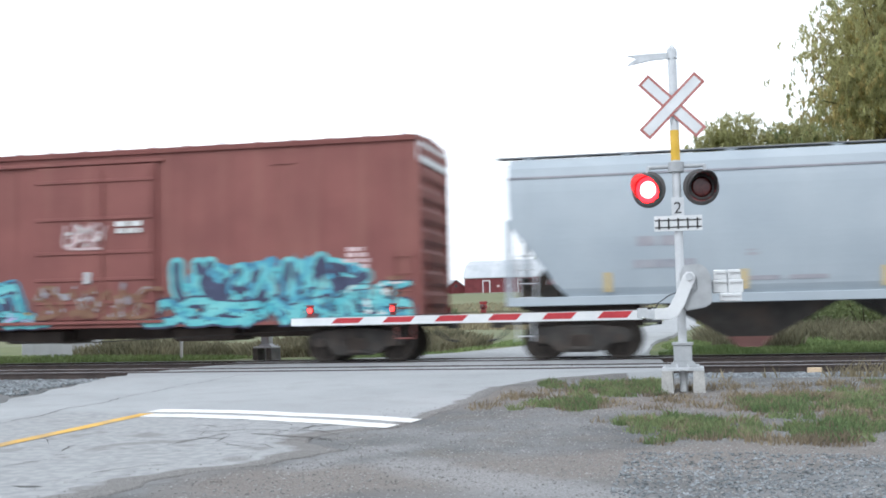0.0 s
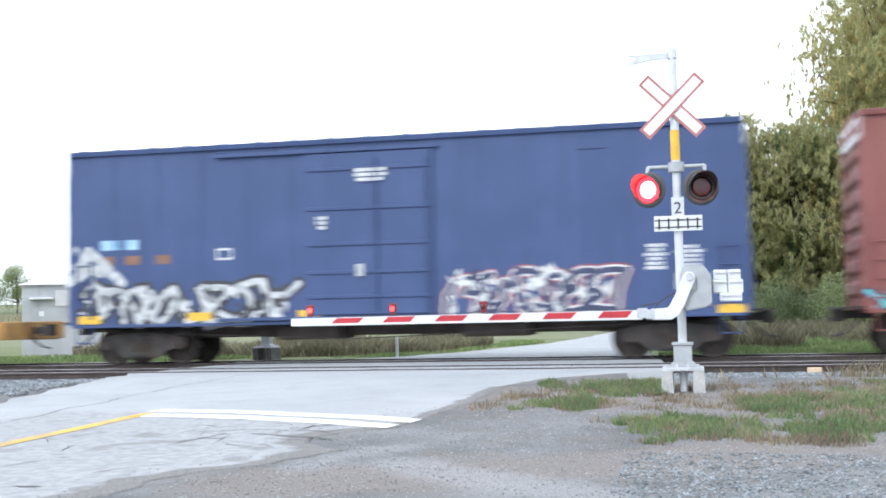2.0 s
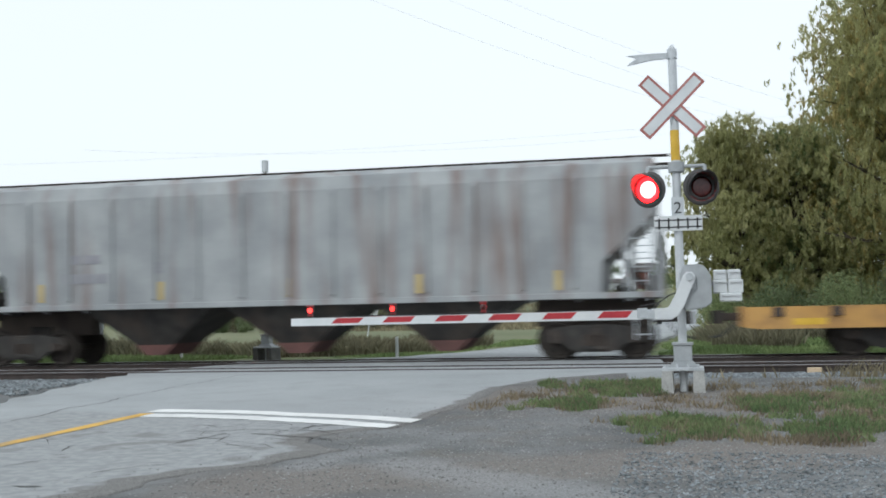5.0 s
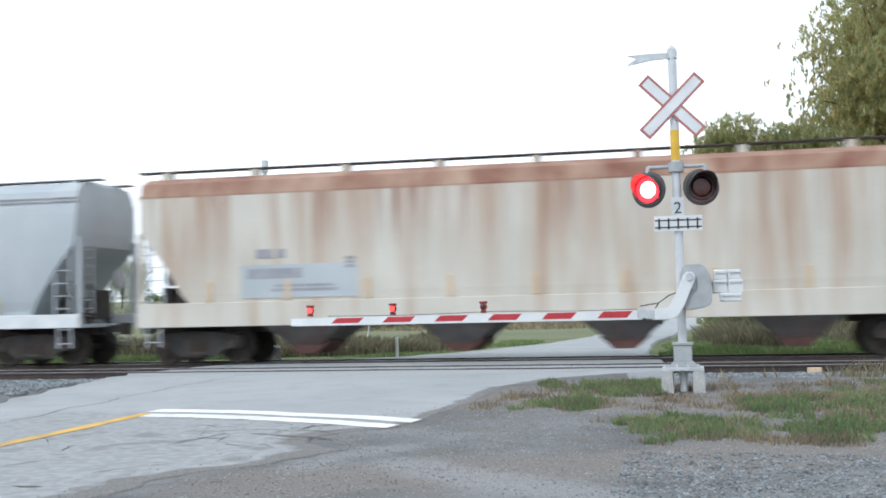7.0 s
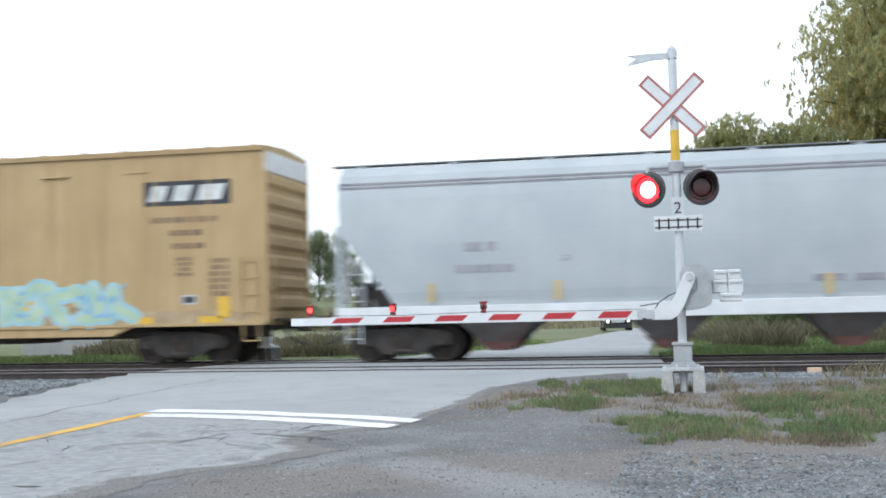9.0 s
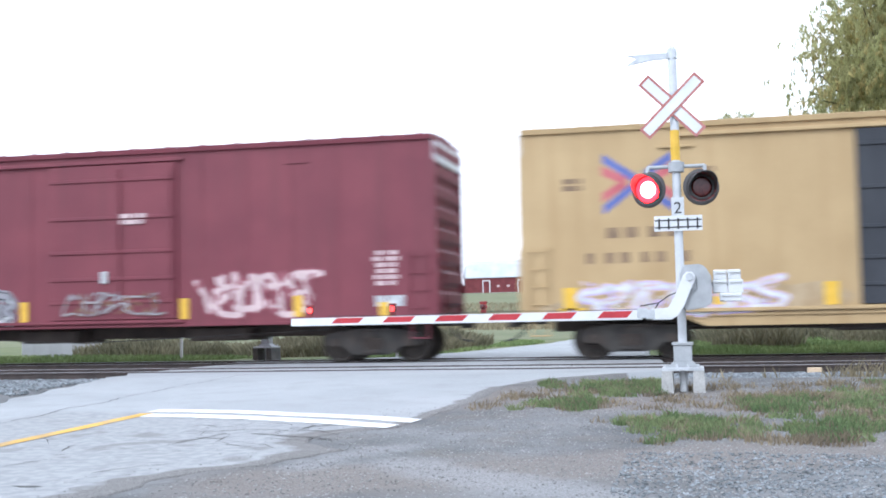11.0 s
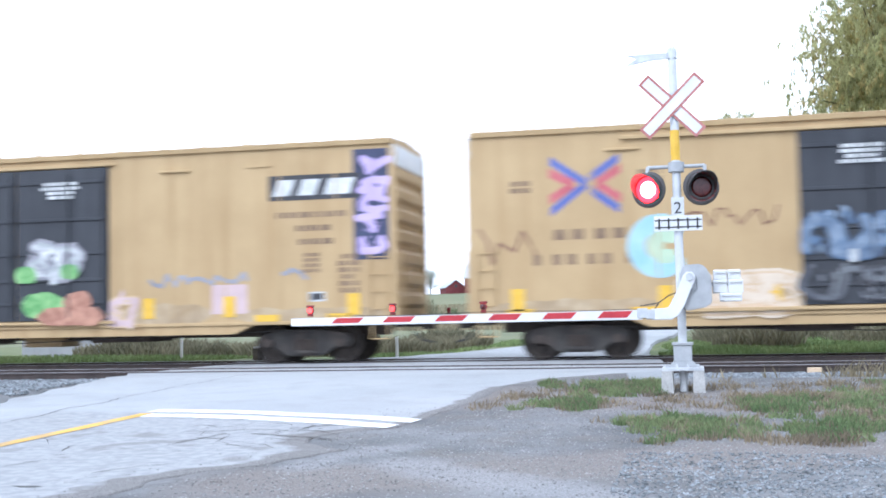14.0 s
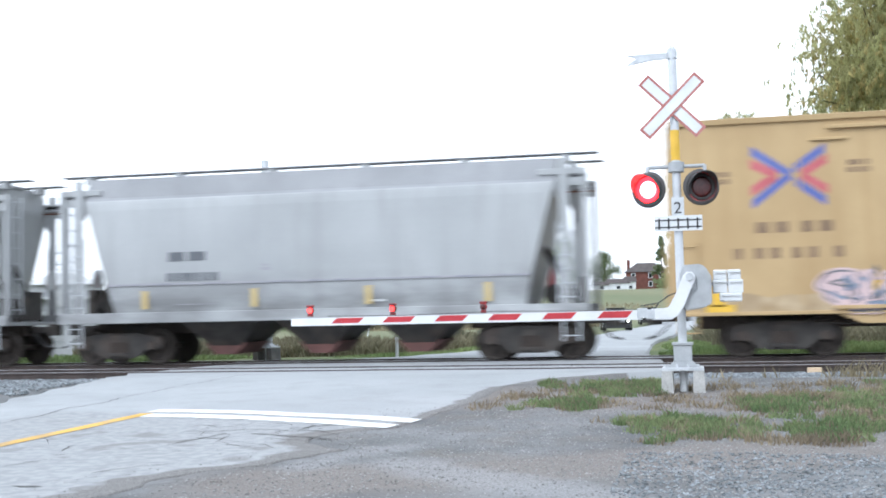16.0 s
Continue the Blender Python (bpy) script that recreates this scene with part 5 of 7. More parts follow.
    for x in (-8.9, -5.6, -3.3, 3.4, 5.5, 8.6):
        panel(c, "reflector", x, x + 0.30, 1.12, 1.62, side - 0.013, YR, "yellow reflector")
    for x in (-9.0, -6.2, 6.3, 8.1):
        panel(c, "reflector", x, x + 0.6, 1.0, 1.16, side - 0.013, YR, "yellow reflector")
    for x in (-6.4, 4.2):
        bm = bmesh.new()
        box(bm, x - 0.3, x + 0.45, side - 0.07, side, 4.66, 4.72, 0.01)
        part("grab_bracket", bm, box_yellow, c)
    bm = bmesh.new()
    box(bm, -0.5, 0.6, -0.5, 0.5, 0.45, 0.7, 0.04)
    part("brake_box", bm, box_yellow, c)
    return c, h, side


c, h, side = yellow_boxcar(-22.97, -42.54, 40, "yellow boxcar with black doors and pale blue graffiti")
graffiti(c, 2.7, 6.2, 1.1, 2.0, side - 0.012, 4, p_cloudblue, p_mint, 41, p_sky, p_cloudblue, 0.34, "pale blue graffiti shapes")
graffiti(c, -8.6, -4.2, 0.98, 1.75, side - 0.012, 6, p_lilac, p_white, 42, p_pink, p_tan, 0.18)
c, h, side = yellow_boxcar(-62.83, -82.42, 50, "yellow boxcar with black doors and many graffiti tags")
graffiti(c, 2.75, 7.0, 1.15, 2.2, side - 0.012, 6, p_white, p_tan, 51, p_brown, p_white, 0.24, "white graffiti shapes with ragged edges")
graffiti(c, 2.7, 7.2, 0.98, 1.45, side - 0.0165, 6, p_white, p_sky, 56, p_white, None, 0.26)
graffiti(c, -2.45, 2.4, 2.15, 3.15, side - 0.11, 6, p_steelblue, p_haze, 52, p_haze, None, 0.26, "faded blue graffiti on the doors")
graffiti(c, -2.4, 2.4, 1.2, 2.0, side - 0.11, 6, p_black, p_dim, 53, None, None, 0.20)
graffiti(c, -5.0, -2.75, 1.05, 1.85, side - 0.012, 3, p_tan, p_beige, 54, p_tan, p_beige, 0.34, "pinkish graffiti shapes")
bm = bmesh.new()
ribbon(bm, [(-5.55 + 0.52 * math.cos(0.9 + 0.28 * k), 2.5 + 0.52 * math.sin(0.9 + 0.28 * k)) for k in range(17)], 0.20, side - 0.005)
ring = tagged(part("graffiti", bm, p_cloudblue, c, "pale blue crescent sprayed on the side"), kind="stuff")
bm = bmesh.new()
ribbon(bm, [(-5.42 + 0.22 * math.cos(0.9 + 0.35 * k), 2.5 + 0.25 * math.sin(0.9 + 0.35 * k)) for k in range(13)], 0.16, side - 0.009)
tagged(part("paint_coat", bm, p_mint, ring), kind="stuff")
scribble(c, -5.0, -2.9, 2.9, 3.3, side, p_brown, 5, 0.025)
scribble(c, -9.6, -8.2, 2.2, 3.2, side, p_brown, 6, 0.03)
c, h, side = yellow_boxcar(-84.27, -103.73, 60, "yellow boxcar with black doors, lilac and green graffiti")
graffiti(c, -6.4, -2.7, 1.0, 1.9, side - 0.012, 5, p_dim, p_pink, 61, p_haze, p_pink, 0.30, "pink and grey graffiti shapes")
graffiti(c, 0.45, 1.7, 2.2, 3.1, side - 0.11, 2, p_grey, p_silver, 62, p_white, p_grey, 0.34, "painted silver and green shapes on the door")
wash(c, 0.0, 0.6, 2.05, 2.45, side - 0.128, p_green, 63)
wash(c, 1.25, 1.75, 2.15, 2.5, side - 0.128, p_green, 67)
wash(c, 0.2, 1.5, 1.2, 1.8, side - 0.128, p_green, 64)
wash(c, 0.6, 2.45, 1.0, 1.45, side - 0.132, p_orange, 65)
wash(c, 1.3, 2.1, 1.35, 1.8, side - 0.132, p_orange, 68)
graffiti(c, 2.5, 3.0, 0.98, 1.8, side - 0.012, 1, p_tan, p_pink, 69, None, None, 0.3)
panel(c, "sprayed_stripe", 8.78, 9.68, 2.4, 5.0, side - 0.002, p_navy, "dark stripe sprayed up the corner", depth=0.003)
for k in range(5):
    graffiti(c, 9.05, 9.42, 2.57 + 0.47 * k, 2.96 + 0.47 * k, side - 0.006, 1, p_lilac, p_lilac, 66 + k, p_lilac, None, 0.30, "lilac graffiti running up the corner")
scribble(c, 3.6, 6.2, 1.9, 2.2, side, p_grey, 9, 0.05)
scribble(c, 7.0, 7.6, 1.9, 2.3, side, p_grey, 10, 0.05)
panel(c, "worn_patch", 5.2, 6.1, 1.2, 1.9, side, p_pink, depth=0.003)


YF = surf("faded_yellow", (0.46, 0.34, 0.13), (0.55, 0.42, 0.18), 3, 0.7)
frame_rust = surf("rust_line", (0.12, 0.06, 0.04), (0.20, 0.10, 0.07), 3, 0.85)
gate_rust = surf("gate_rust", (0.10, 0.05, 0.045), (0.16, 0.075, 0.065), 3, 0.85, bump=0.2)


def hopper(label, front, back, paint, band, levels, bays, inset, ribs=0, posts=False, walk_z=4.72, roof_paint=None, ladder_paint=None, sill=(1.02, 1.28), reflect=True, chute=None, pitch=None, sill_paint=None, seams=()):
    """A covered hopper: body lofted through levels of (height, half-length cut back from the end, half-width),
    roof walk, end frames, ladders, side sill, discharge bays and running gear."""
    L, s = front - back, (front + back) / 2
    h = L / 2
    c = thing("covered_hopper", label, "freight car", pose(0, TRAIN_Y, 0), group="freight train")
    levels = [(sill[1] - 0.02, *levels[0][1:])] + [v for v in levels[1:] if v[0] > sill[1] + 0.03]
    if levels[3][2] > 1.55:
        # barrel sides: ease the widths between the given heights
        fine = []
        for k in range(len(levels) - 1):
            p0, p1, p2, p3 = levels[max(0, k - 1)], levels[k], levels[k + 1], levels[min(len(levels) - 1, k + 2)]
            for q in range(3):
                u = q / 3
                bow = 0.5 * (2 * p1[2] + (p2[2] - p0[2]) * u + (2 * p0[2] - 5 * p1[2] + 4 * p2[2] - p3[2]) * u * u + (3 * p1[2] - p0[2] - 3 * p2[2] + p3[2]) * u ** 3)
                line = p1[2] + (p2[2] - p1[2]) * u
                fine.append((p1[0] + (p2[0] - p1[0]) * u, p1[1] + (p2[1] - p1[1]) * u, bow if p2[0] < 4.06 else line))
        levels = fine + [levels[-1]]
    bm = bmesh.new()
    rings = []
    for z, cut, w in levels:
        rings.append([bm.verts.new(p) for p in ((-h + cut, -w, z), (h - cut, -w, z), (h - cut, w, z), (-h + cut, w, z))])
    for a, b in zip(rings, rings[1:]):
        for i in range(4):
            bm.faces.new((a[i], a[(i + 1) % 4], b[(i + 1) % 4], b[i]))
    bm.faces.new(rings[0][::-1])
    bm.faces.new(rings[-1])
    top = levels[-1][0]
    body = part("body", bm, [paint, band], c)
    for p in body.data.polygons:
        if band is not paint and p.center.z > top - 0.62 and abs(p.normal.y) > 0.2:
            p.material_index = 1

    def width(z):
        for (za, ca, wa), (zb, cb, wb) in zip(levels, levels[1:]):
            if za <= z <= zb:
                return wa + (wb - wa) * (z - za) / (zb - za), ca + (cb - ca) * (z - za) / (zb - za)
        return levels[-1][2], levels[-1][1]
    # vertical ribs or slim seams
    zs = [1.28, 1.6, 2.2, 2.9, 3.5, 4.0, top - 0.16]
    for k in range(ribs):
        x = -h + 0.8 + (L - 1.6) * k / (ribs - 1)
        for sy in (-1, 1):
            lo = 1.3
            while abs(x) > h - width(lo)[1] - 0.06 and lo < 4:
                lo += 0.1
            bm = bmesh.new()
            zz = [lo] + [z for z in zs if z > lo + 0.05]
            pts = [(sy * (width(z)[0] + 0.055), z) for z in zz] + [(sy * (width(z)[0] - 0.02), z) for z in reversed(zz)]
            prism(bm, pts, "x", x - 0.05, x + 0.05)
            part("rib", bm, paint, c)
    # eave rail and side sill
    for sy in (-1, 1):
        w1 = width(top - 0.32)[0]
        bm = bmesh.new()
        box(bm, -h + 0.05, h - 0.05, min(sy * (w1 - 0.03), sy * (w1 + 0.05)), max(sy * (w1 - 0.03), sy * (w1 + 0.05)), top - 0.56, top - 0.49, 0.012)
        part("eave_rail", bm, band, c)
        # grey strip paints the eave rail's shade; on banded cars a rust line
        bm = bmesh.new()
        box(bm, -h + 0.06, h - 0.06, min(sy * (w1 - 0.03), sy * (w1 + 0.035)), max(sy * (w1 - 0.03), sy * (w1 + 0.035)), top - 0.62, top - 0.585)
        part("eave_shade_rust_line", bm, p_grey if band is paint else frame_rust, c)
        bm = bmesh.new()
        box(bm, -h, h, min(sy * 1.36, sy * 1.56), max(sy * 1.36, sy * 1.56), sill[0], sill[1], 0.012)
        part("side_sill", bm, sill_paint or paint, c)
        for z in seams:
            bm = bmesh.new()
            wz = width(z)[0]
            box(bm, -h + width(z)[1], h - width(z)[1], min(sy * (wz - 0.03), sy * (wz + 0.03)), max(sy * (wz - 0.03), sy * (wz + 0.03)), z - 0.022, z + 0.022)
            part("side_seam", bm, p_grey, c)
    # roof: hatches and running boards
    bm = bmesh.new()
    box(bm, -h + 0.6, h - 0.6, -0.36, 0.36, top - 0.03, top + 0.03, 0.01)
    part("hatch", bm, roof_paint or paint, c, "long roof hatch cover")
    for sy in (-1, 1):
        bm = bmesh.new()
        box(bm, -h - 0.25, h + 0.25, sy * 0.78 - 0.17, sy * 0.78 + 0.17, walk_z - 0.03, walk_z, 0.006)
        wk = part("running_board", bm, roof_paint or galv, c, "metal roof running board")
        n = max(6, int(L / 2.0))
        for k in range(n):
            x = -h + 0.5 + (L - 1) * k / (n - 1)
            bm = bmesh.new()
            box(bm, x - 0.10, x + 0.10, sy * 0.78 - 0.15, sy * 0.78 + 0.15, top - 0.12, walk_z - 0.025)
            part("bracket", bm, paint, wk)
    # ends
    for d in (-1, 1):
        for sy in (-1, 1):
            bm = bmesh.new()
            x = d * (h - 0.06)
            box(bm, x - 0.06, x + 0.06, sy * 1.44 - 0.05, sy * 1.44 + 0.05, sill[0], top - 0.35 if posts else 3.2, 0.008)
            part("end_post", bm, paint, c)
            if posts:
                # broad corner plate beside the slope sheet, and the roof frame over the open end
                x = d * (h - 0.52)
                bm = bmesh.new()
                box(bm, x - 0.11, x + 0.11, sy * 1.46 - 0.03, sy * 1.46 + 0.03, sill[0], top - 0.12, 0.008)
                part("corner_plate", bm, paint, c)
                bm = bmesh.new()
                box(bm, min(d * (h - 1.1), d * h), max(d * (h - 1.1), d * h), sy * 1.40 - 0.04, sy * 1.40 + 0.04, top - 0.48, top - 0.34, 0.01)
                part("end_frame", bm, paint, c)
                bm = bmesh.new()
                prism(bm, [(d * (h - 0.9), top - 0.4), (d * (h - 0.1), top - 0.4), (d * (h - 0.12), top - 0.75), (d * (h - 0.45), top - 0.72), (d * (h - 0.62), top - 1.1)], "y", sy * 1.38 - 0.02, sy * 1.38 + 0.02)
                part("gusset", bm, paint, c)
            add_ladder(c, d * (h - 0.48), sy * 1.50, 1.42, 3.0, 0.40, ladder_paint or galv, 6)
            add_ladder(c, d * (h - 0.42), sy * 1.50, 0.55, 0.9, 0.36, ladder_paint or galv, 2)
        add_ladder(c, d * (h - 0.02), -1.05, 1.42, top - 0.5 if posts else 2.9, 0.42, ladder_paint or galv, 8, "y")
        # stub sill, platform, brake gear under the slope sheet
        bm = bmesh.new()
        box(bm, min(d * (h - 3.0), d * (h - 0.3)), max(d * (h - 3.0), d * (h - 0.3)), -0.25, 0.25, 0.74, sill[0] + 0.03, 0.02)
        part("stub_sill", bm, frame_brown, c)
        bm = bmesh.new()
        box(bm, min(d * (h - 2.4), d * h), max(d * (h - 2.4), d * h), -1.36, 1.36, sill[0], sill[0] + 0.09, 0.01)
        part("end_platform", bm, paint, c)
        bm = bmesh.new()
        for yy in (-0.5, 0.5):
            prism(bm, [(d * (h - 0.2), sill[0]), (d * (h - 0.32), sill[0]), (d * (h - 1.2), 2.6), (d * (h - 1.08), 2.65)], "y", yy - 0.05, yy + 0.05)
        rod(bm, (d * (h - 0.9), -0.6, 1.5), (d * (h - 0.9), 0.7, 1.5), 0.24, n=14)
        box(bm, min(d * (h - 0.35), d * (h - 0.15)), max(d * (h - 0.35), d * (h - 0.15)), -0.4, 0.4, 1.15, 1.9, 0.02)
        part("brake_gear", bm, steel_dark, c, "dark brake cylinder and braces")
        bm = bmesh.new()
        rod(bm, (d * (h + 0.02), 0.45, 2.2), (d * (h + 0.07), 0.45, 2.2), 0.26, n=20)
        part("brake_wheel", bm, galv, c)
        add_truck(c, d * (h - inset), s)
        add_coupler(c, d * (h + 0.02), d)
    # discharge bays
    span = pitch * bays if pitch else L - 2 * inset - 3.2
    bw = span / bays
    for k in range(bays):
        x = -span / 2 + bw * (k + 0.5)
        bt = min(bw * 0.46, 1.0) if pitch else bw * 0.46
        bm = bmesh.new()
        a = [bm.verts.new(p) for p in ((x - bt, -1.30, sill[0] + 0.04), (x + bt, -1.30, sill[0] + 0.04), (x + bt, 1.30, sill[0] + 0.04), (x - bt, 1.30, sill[0] + 0.04))]
        b = [bm.verts.new(p) for p in ((x - 0.30, -0.75, 0.34), (x + 0.30, -0.75, 0.34), (x + 0.30, 0.75, 0.34), (x - 0.30, 0.75, 0.34))]
        for i in range(4):
            bm.faces.new((a[i], b[i], b[(i + 1) % 4], a[(i + 1) % 4]))
        bm.faces.new(b)
        bm.faces.new(a[::-1])
        bmesh.ops.recalc_face_normals(bm, faces=bm.faces)
        bay = part("discharge_bay", bm, chute or chute_m, c, "grey sloping discharge bay")
        bm = bmesh.new()
        prism(bm, [(x - 0.55, 0.50), (x + 0.55, 0.50), (x + 0.24, 0.22), (x - 0.24, 0.22)], "y", -0.82, 0.82)
        part("outlet_gate", bm, gate_rust, bay)
    CARS.append((c, s))
    side = -(width(1.9)[0]) - 0.002
    if reflect:
        n = max(4, round(L / 3.3))
        for k in range(n):
            x = -h + 2.3 + (L - 4.6) * k / (n - 1)
            panel(c, "reflector", x - 0.07, x + 0.07, sill[1] + 0.08, sill[1] + 0.52, -width(sill[1] + 0.5)[0] - 0.002, YF, "faded yellow reflector", depth=0.012)
        panel(c, "data_frame", h - 5.2, h - 4.75, 1.42, 1.72, -width(1.42)[0] - 0.004, p_silver, depth=0.010)
        panel(c, "data_field", h - 5.12, h - 4.83, 1.48, 1.66, -width(1.42)[0] - 0.014, p_black, depth=0.004)
    ink = p_dim if posts else p_grey
    stencil(c, -h + 2.9, 2.42, 1.2, 0.30, 1, -width(2.42)[0] - 0.008, ink, 70 + bays)
    marks(c, -h + 2.9, 2.02, [(0.17, 0.06)] * 6, 0.24, -width(2.02)[0] - 0.008, ink)
    stencil(c, -h + 3.0, 1.42, 1.2, 0.28, 3, -width(1.42)[0] - 0.006, p_grey, 72)
    stencil(c, -h + 5.3, 2.2, 0.3, 0.3, 3, -width(2.2)[0] - 0.006, p_grey, 75)
    return c, h, width


CURVED = [(1.26, 1.40, 1.40), (1.6, 1.20, 1.49), (2.0, 0.92, 1.54), (2.6, 0.48, 1.58), (3.0, 0.14, 1.58), (3.35, 0.10, 1.57), (3.8, 0.08, 1.54), (4.05, 0.08, 1.50), (4.36, 0.08, 1.42), (4.57, 0.09, 1.22), (4.65, 0.12, 0.7)]
FLAT = [(1.26, 1.35, 1.50), (1.7, 1.15, 1.52), (2.3, 0.80, 1.52), (3.0, 0.25, 1.52), (3.2, 0.10, 1.52), (4.1, 0.10, 1.52), (4.4, 0.10, 1.44), (4.55, 0.12, 1.1), (4.6, 0.14, 0.6)]
STEEP = [(1.26, 1.35, 1.50), (2.2, 1.30, 1.52), (3.25, 0.12, 1.52), (4.1, 0.10, 1.52), (4.4, 0.10, 1.44), (4.55, 0.12, 1.1), (4.6, 0.14, 0.6)]
SHORT = [(1.26, 1.45, 1.40), (1.6, 1.38, 1.48), (1.95, 1.30, 1.53), (2.6, 1.12, 1.57), (3.2, 0.96, 1.57), (3.8, 0.79, 1.54), (4.02, 0.72, 1.50), (4.12, 0.70, 1.42), (4.60, 0.68, 1.28), (4.68, 0.70, 0.7)]

c, h, width = hopper("clean light grey covered hopper with rounded sides", 118.6, 99.3, hop_blue, hop_blue, CURVED, 3, 1.6, roof_paint=walk_dark, walk_z=4.70, sill=(1.22, 1.42), chute=steel_dark, seams=(4.14,))
stencil(c, -h + 5.2, 1.55, 1.9, 0.5, 1, -width(1.6)[0] - 0.02, p_grey, 80)
c, h, width = hopper("weathered grey ribbed covered hopper with rust streaks", 38.0, 20.5, hop_dark, hop_dark, STEEP, 3, 1.55, ribs=15, roof_paint=frame_brown, walk_z=4.62, chute=steel_dark, sill=(1.36, 1.5))
c, h, width = hopper("cream covered hopper stained with rust under dark roof", 19.15, -0.45, hop_cream, hop_rust, FLAT, 4, 1.4, ribs=0, roof_paint=frame_brown, walk_z=4.78, pitch=3.8, reflect=False, sill=(0.90, 1.48))
for k in range(9):
    bm = bmesh.new()
    x = -h + 1.9 + (2 * h - 3.8) * k / 8
    box(bm, x - 0.06, x + 0.06, -1.56, -1.5, 1.5, 2.0, 0.01)
    part("side_post", bm, p_tan, c)
bm = bmesh.new()
box(bm, -h + 2.7, -h + 5.6, -1.527, -1.521, 1.56, 2.35)
part("repaint_patch", bm, hop_grey, c, "grey repainted patch")
stencil(c, -h + 3.4, 1.68, 1.8, 0.2, 2, -1.528, p_grey, 81)
c, h, width = hopper("light grey covered hopper with rounded sides and white sill", -2.0, -21.2, hop_grey, hop_grey, CURVED, 4, 1.5, roof_paint=walk_dark, walk_z=4.70, pitch=3.9, sill=(0.94, 1.28), sill_paint=white_paint, seams=(4.09, 4.18))
stencil(c, h - 8.5, 1.5, 1.6, 0.5, 1, -width(1.6)[0] - 0.02, p_grey, 82)
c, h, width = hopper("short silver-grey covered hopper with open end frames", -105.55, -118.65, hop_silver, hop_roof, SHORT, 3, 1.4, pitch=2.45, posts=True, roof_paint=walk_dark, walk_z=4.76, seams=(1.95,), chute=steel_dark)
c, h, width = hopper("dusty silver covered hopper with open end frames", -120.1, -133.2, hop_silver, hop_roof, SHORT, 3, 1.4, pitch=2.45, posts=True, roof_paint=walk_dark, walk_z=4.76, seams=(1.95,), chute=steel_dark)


def flatcar(front, back):
    L, s = front - back, (front + back) / 2
    h = L / 2
    c = thing("flatcar", "yellow steel flatcar with stake pockets and dark underframe", "freight car", pose(0, TRAIN_Y, 0), group="freight train")
    bm = bmesh.new()
    box(bm, -h, h, -1.45, 1.45, 1.0, 1.08, 0.008)
    part("deck", bm, timber, c, "worn timber deck")
    for sy in (-1, 1):
        bm = bmesh.new()
        prism(bm, [(-h, 1.10), (h, 1.10), (h, 0.66), (h - 0.3, 0.62), (-h + 0.3, 0.62), (-h, 0.66)], "y", sy * 1.45, sy * 1.53)
        part("side_sill", bm, flat_yellow, c, "scuffed yellow side sill")
        n = 17
        for k in range(n):
            x = -h + 0.7 + (L - 1.4) * k / (n - 1)
            bm = bmesh.new()
            box(bm, x - 0.11, x + 0.11, min(sy * 1.53, sy * 1.60), max(sy * 1.53, sy * 1.60), 0.88, 1.09, 0.01)
            part("stake_pocket", bm, frame_brown, c)
        for k in range(6):
            x = -h + 1.0 + (L - 2.8) * k / 5
            panel(c, "reflector", x, x + 0.7, 0.70, 0.84, -1.532, YR, "yellow reflector") if sy < 0 else None
        bm = bmesh.new()
        prism(bm, [(-h + 4.6, 0.64), (h - 4.6, 0.64), (h - 6.4, 0.24), (-h + 6.4, 0.24)], "y", sy * 1.12, sy * 1.20)
        part("fishbelly_sill", bm, frame_brown, c, "dark deep underframe girder")
    stencil(c, -h + 3.2, 0.74, 1.3, 0.22, 1, -1.533, p_brown, 90)
    marks(c, -h + 5.5, 0.74, [(0.14, 0.09)] * 5, 0.2, -1.533, p_brown)
    panel(c, "data_frame", -h + 8.5, -h + 9.1, 0.72, 0.98, -1.532, p_sky)
    panel(c, "data_frame", h - 7.5, h - 6.9, 0.70, 0.95, -1.532, p_silver)
    for d in (-1, 1):
        bm = bmesh.new()
        box(bm, min(d * h, d * (h + 0.08)), max(d * h, d * (h + 0.08)), -1.45, 1.45, 0.66, 1.12, 0.02)
        part("end_sill", bm, flat_yellow, c)
        add_truck(c, d * (h - 3.2), s)
        add_coupler(c, d * (h + 0.1), d)
    CARS.append((c, s))
    # load: stacked long rails on timber
    b = thing("steel_rail_stack", "stack of long dark steel rails on timber bearers", "steel load", pose(0, TRAIN_Y, 0))
    off = 43.7 - s
    for k in range(6):
        bm = bmesh.new()
        x = off + 0.9 + k * 2.1
        box(bm, x - 0.09, x + 0.09, -1.38, 1.38, 1.082, 1.19, 0.01)
        part("bearer", bm, timber, b)
    for lay in range(3):
        for k in range(9):
            y = -1.24 + 0.31 * k
            z = 1.19 + lay * 0.165
            e = 0.12 * ((k * 7 + lay * 5) % 4)
            bm = bmesh.new()
            prism(bm, [(y - 0.14, z), (y + 0.14, z), (y + 0.14, z + 0.022), (y + 0.03, z + 0.045), (y + 0.03, z + 0.115), (y + 0.10, z + 0.13), (y + 0.10, z + 0.162), (y - 0.10, z + 0.162), (y - 0.10, z + 0.13), (y - 0.03, z + 0.115), (y - 0.03, z + 0.045), (y - 0.14, z + 0.022)], "x", off + e, off + 12.2 + e * 0.5)
            part("steel_rail", bm, load_steel, b)
    for k in range(5):
        x = off + 0.8 + k * 2.65
        for sy in (-1, 1):
            bm = bmesh.new()
            box(bm, x - 0.06, x + 0.06, min(sy * 1.44, sy * 1.53), max(sy * 1.44, sy * 1.53), 0.9, 1.66, 0.01)
            part("stake", bm, frame_brown, b, "upright steel stake")
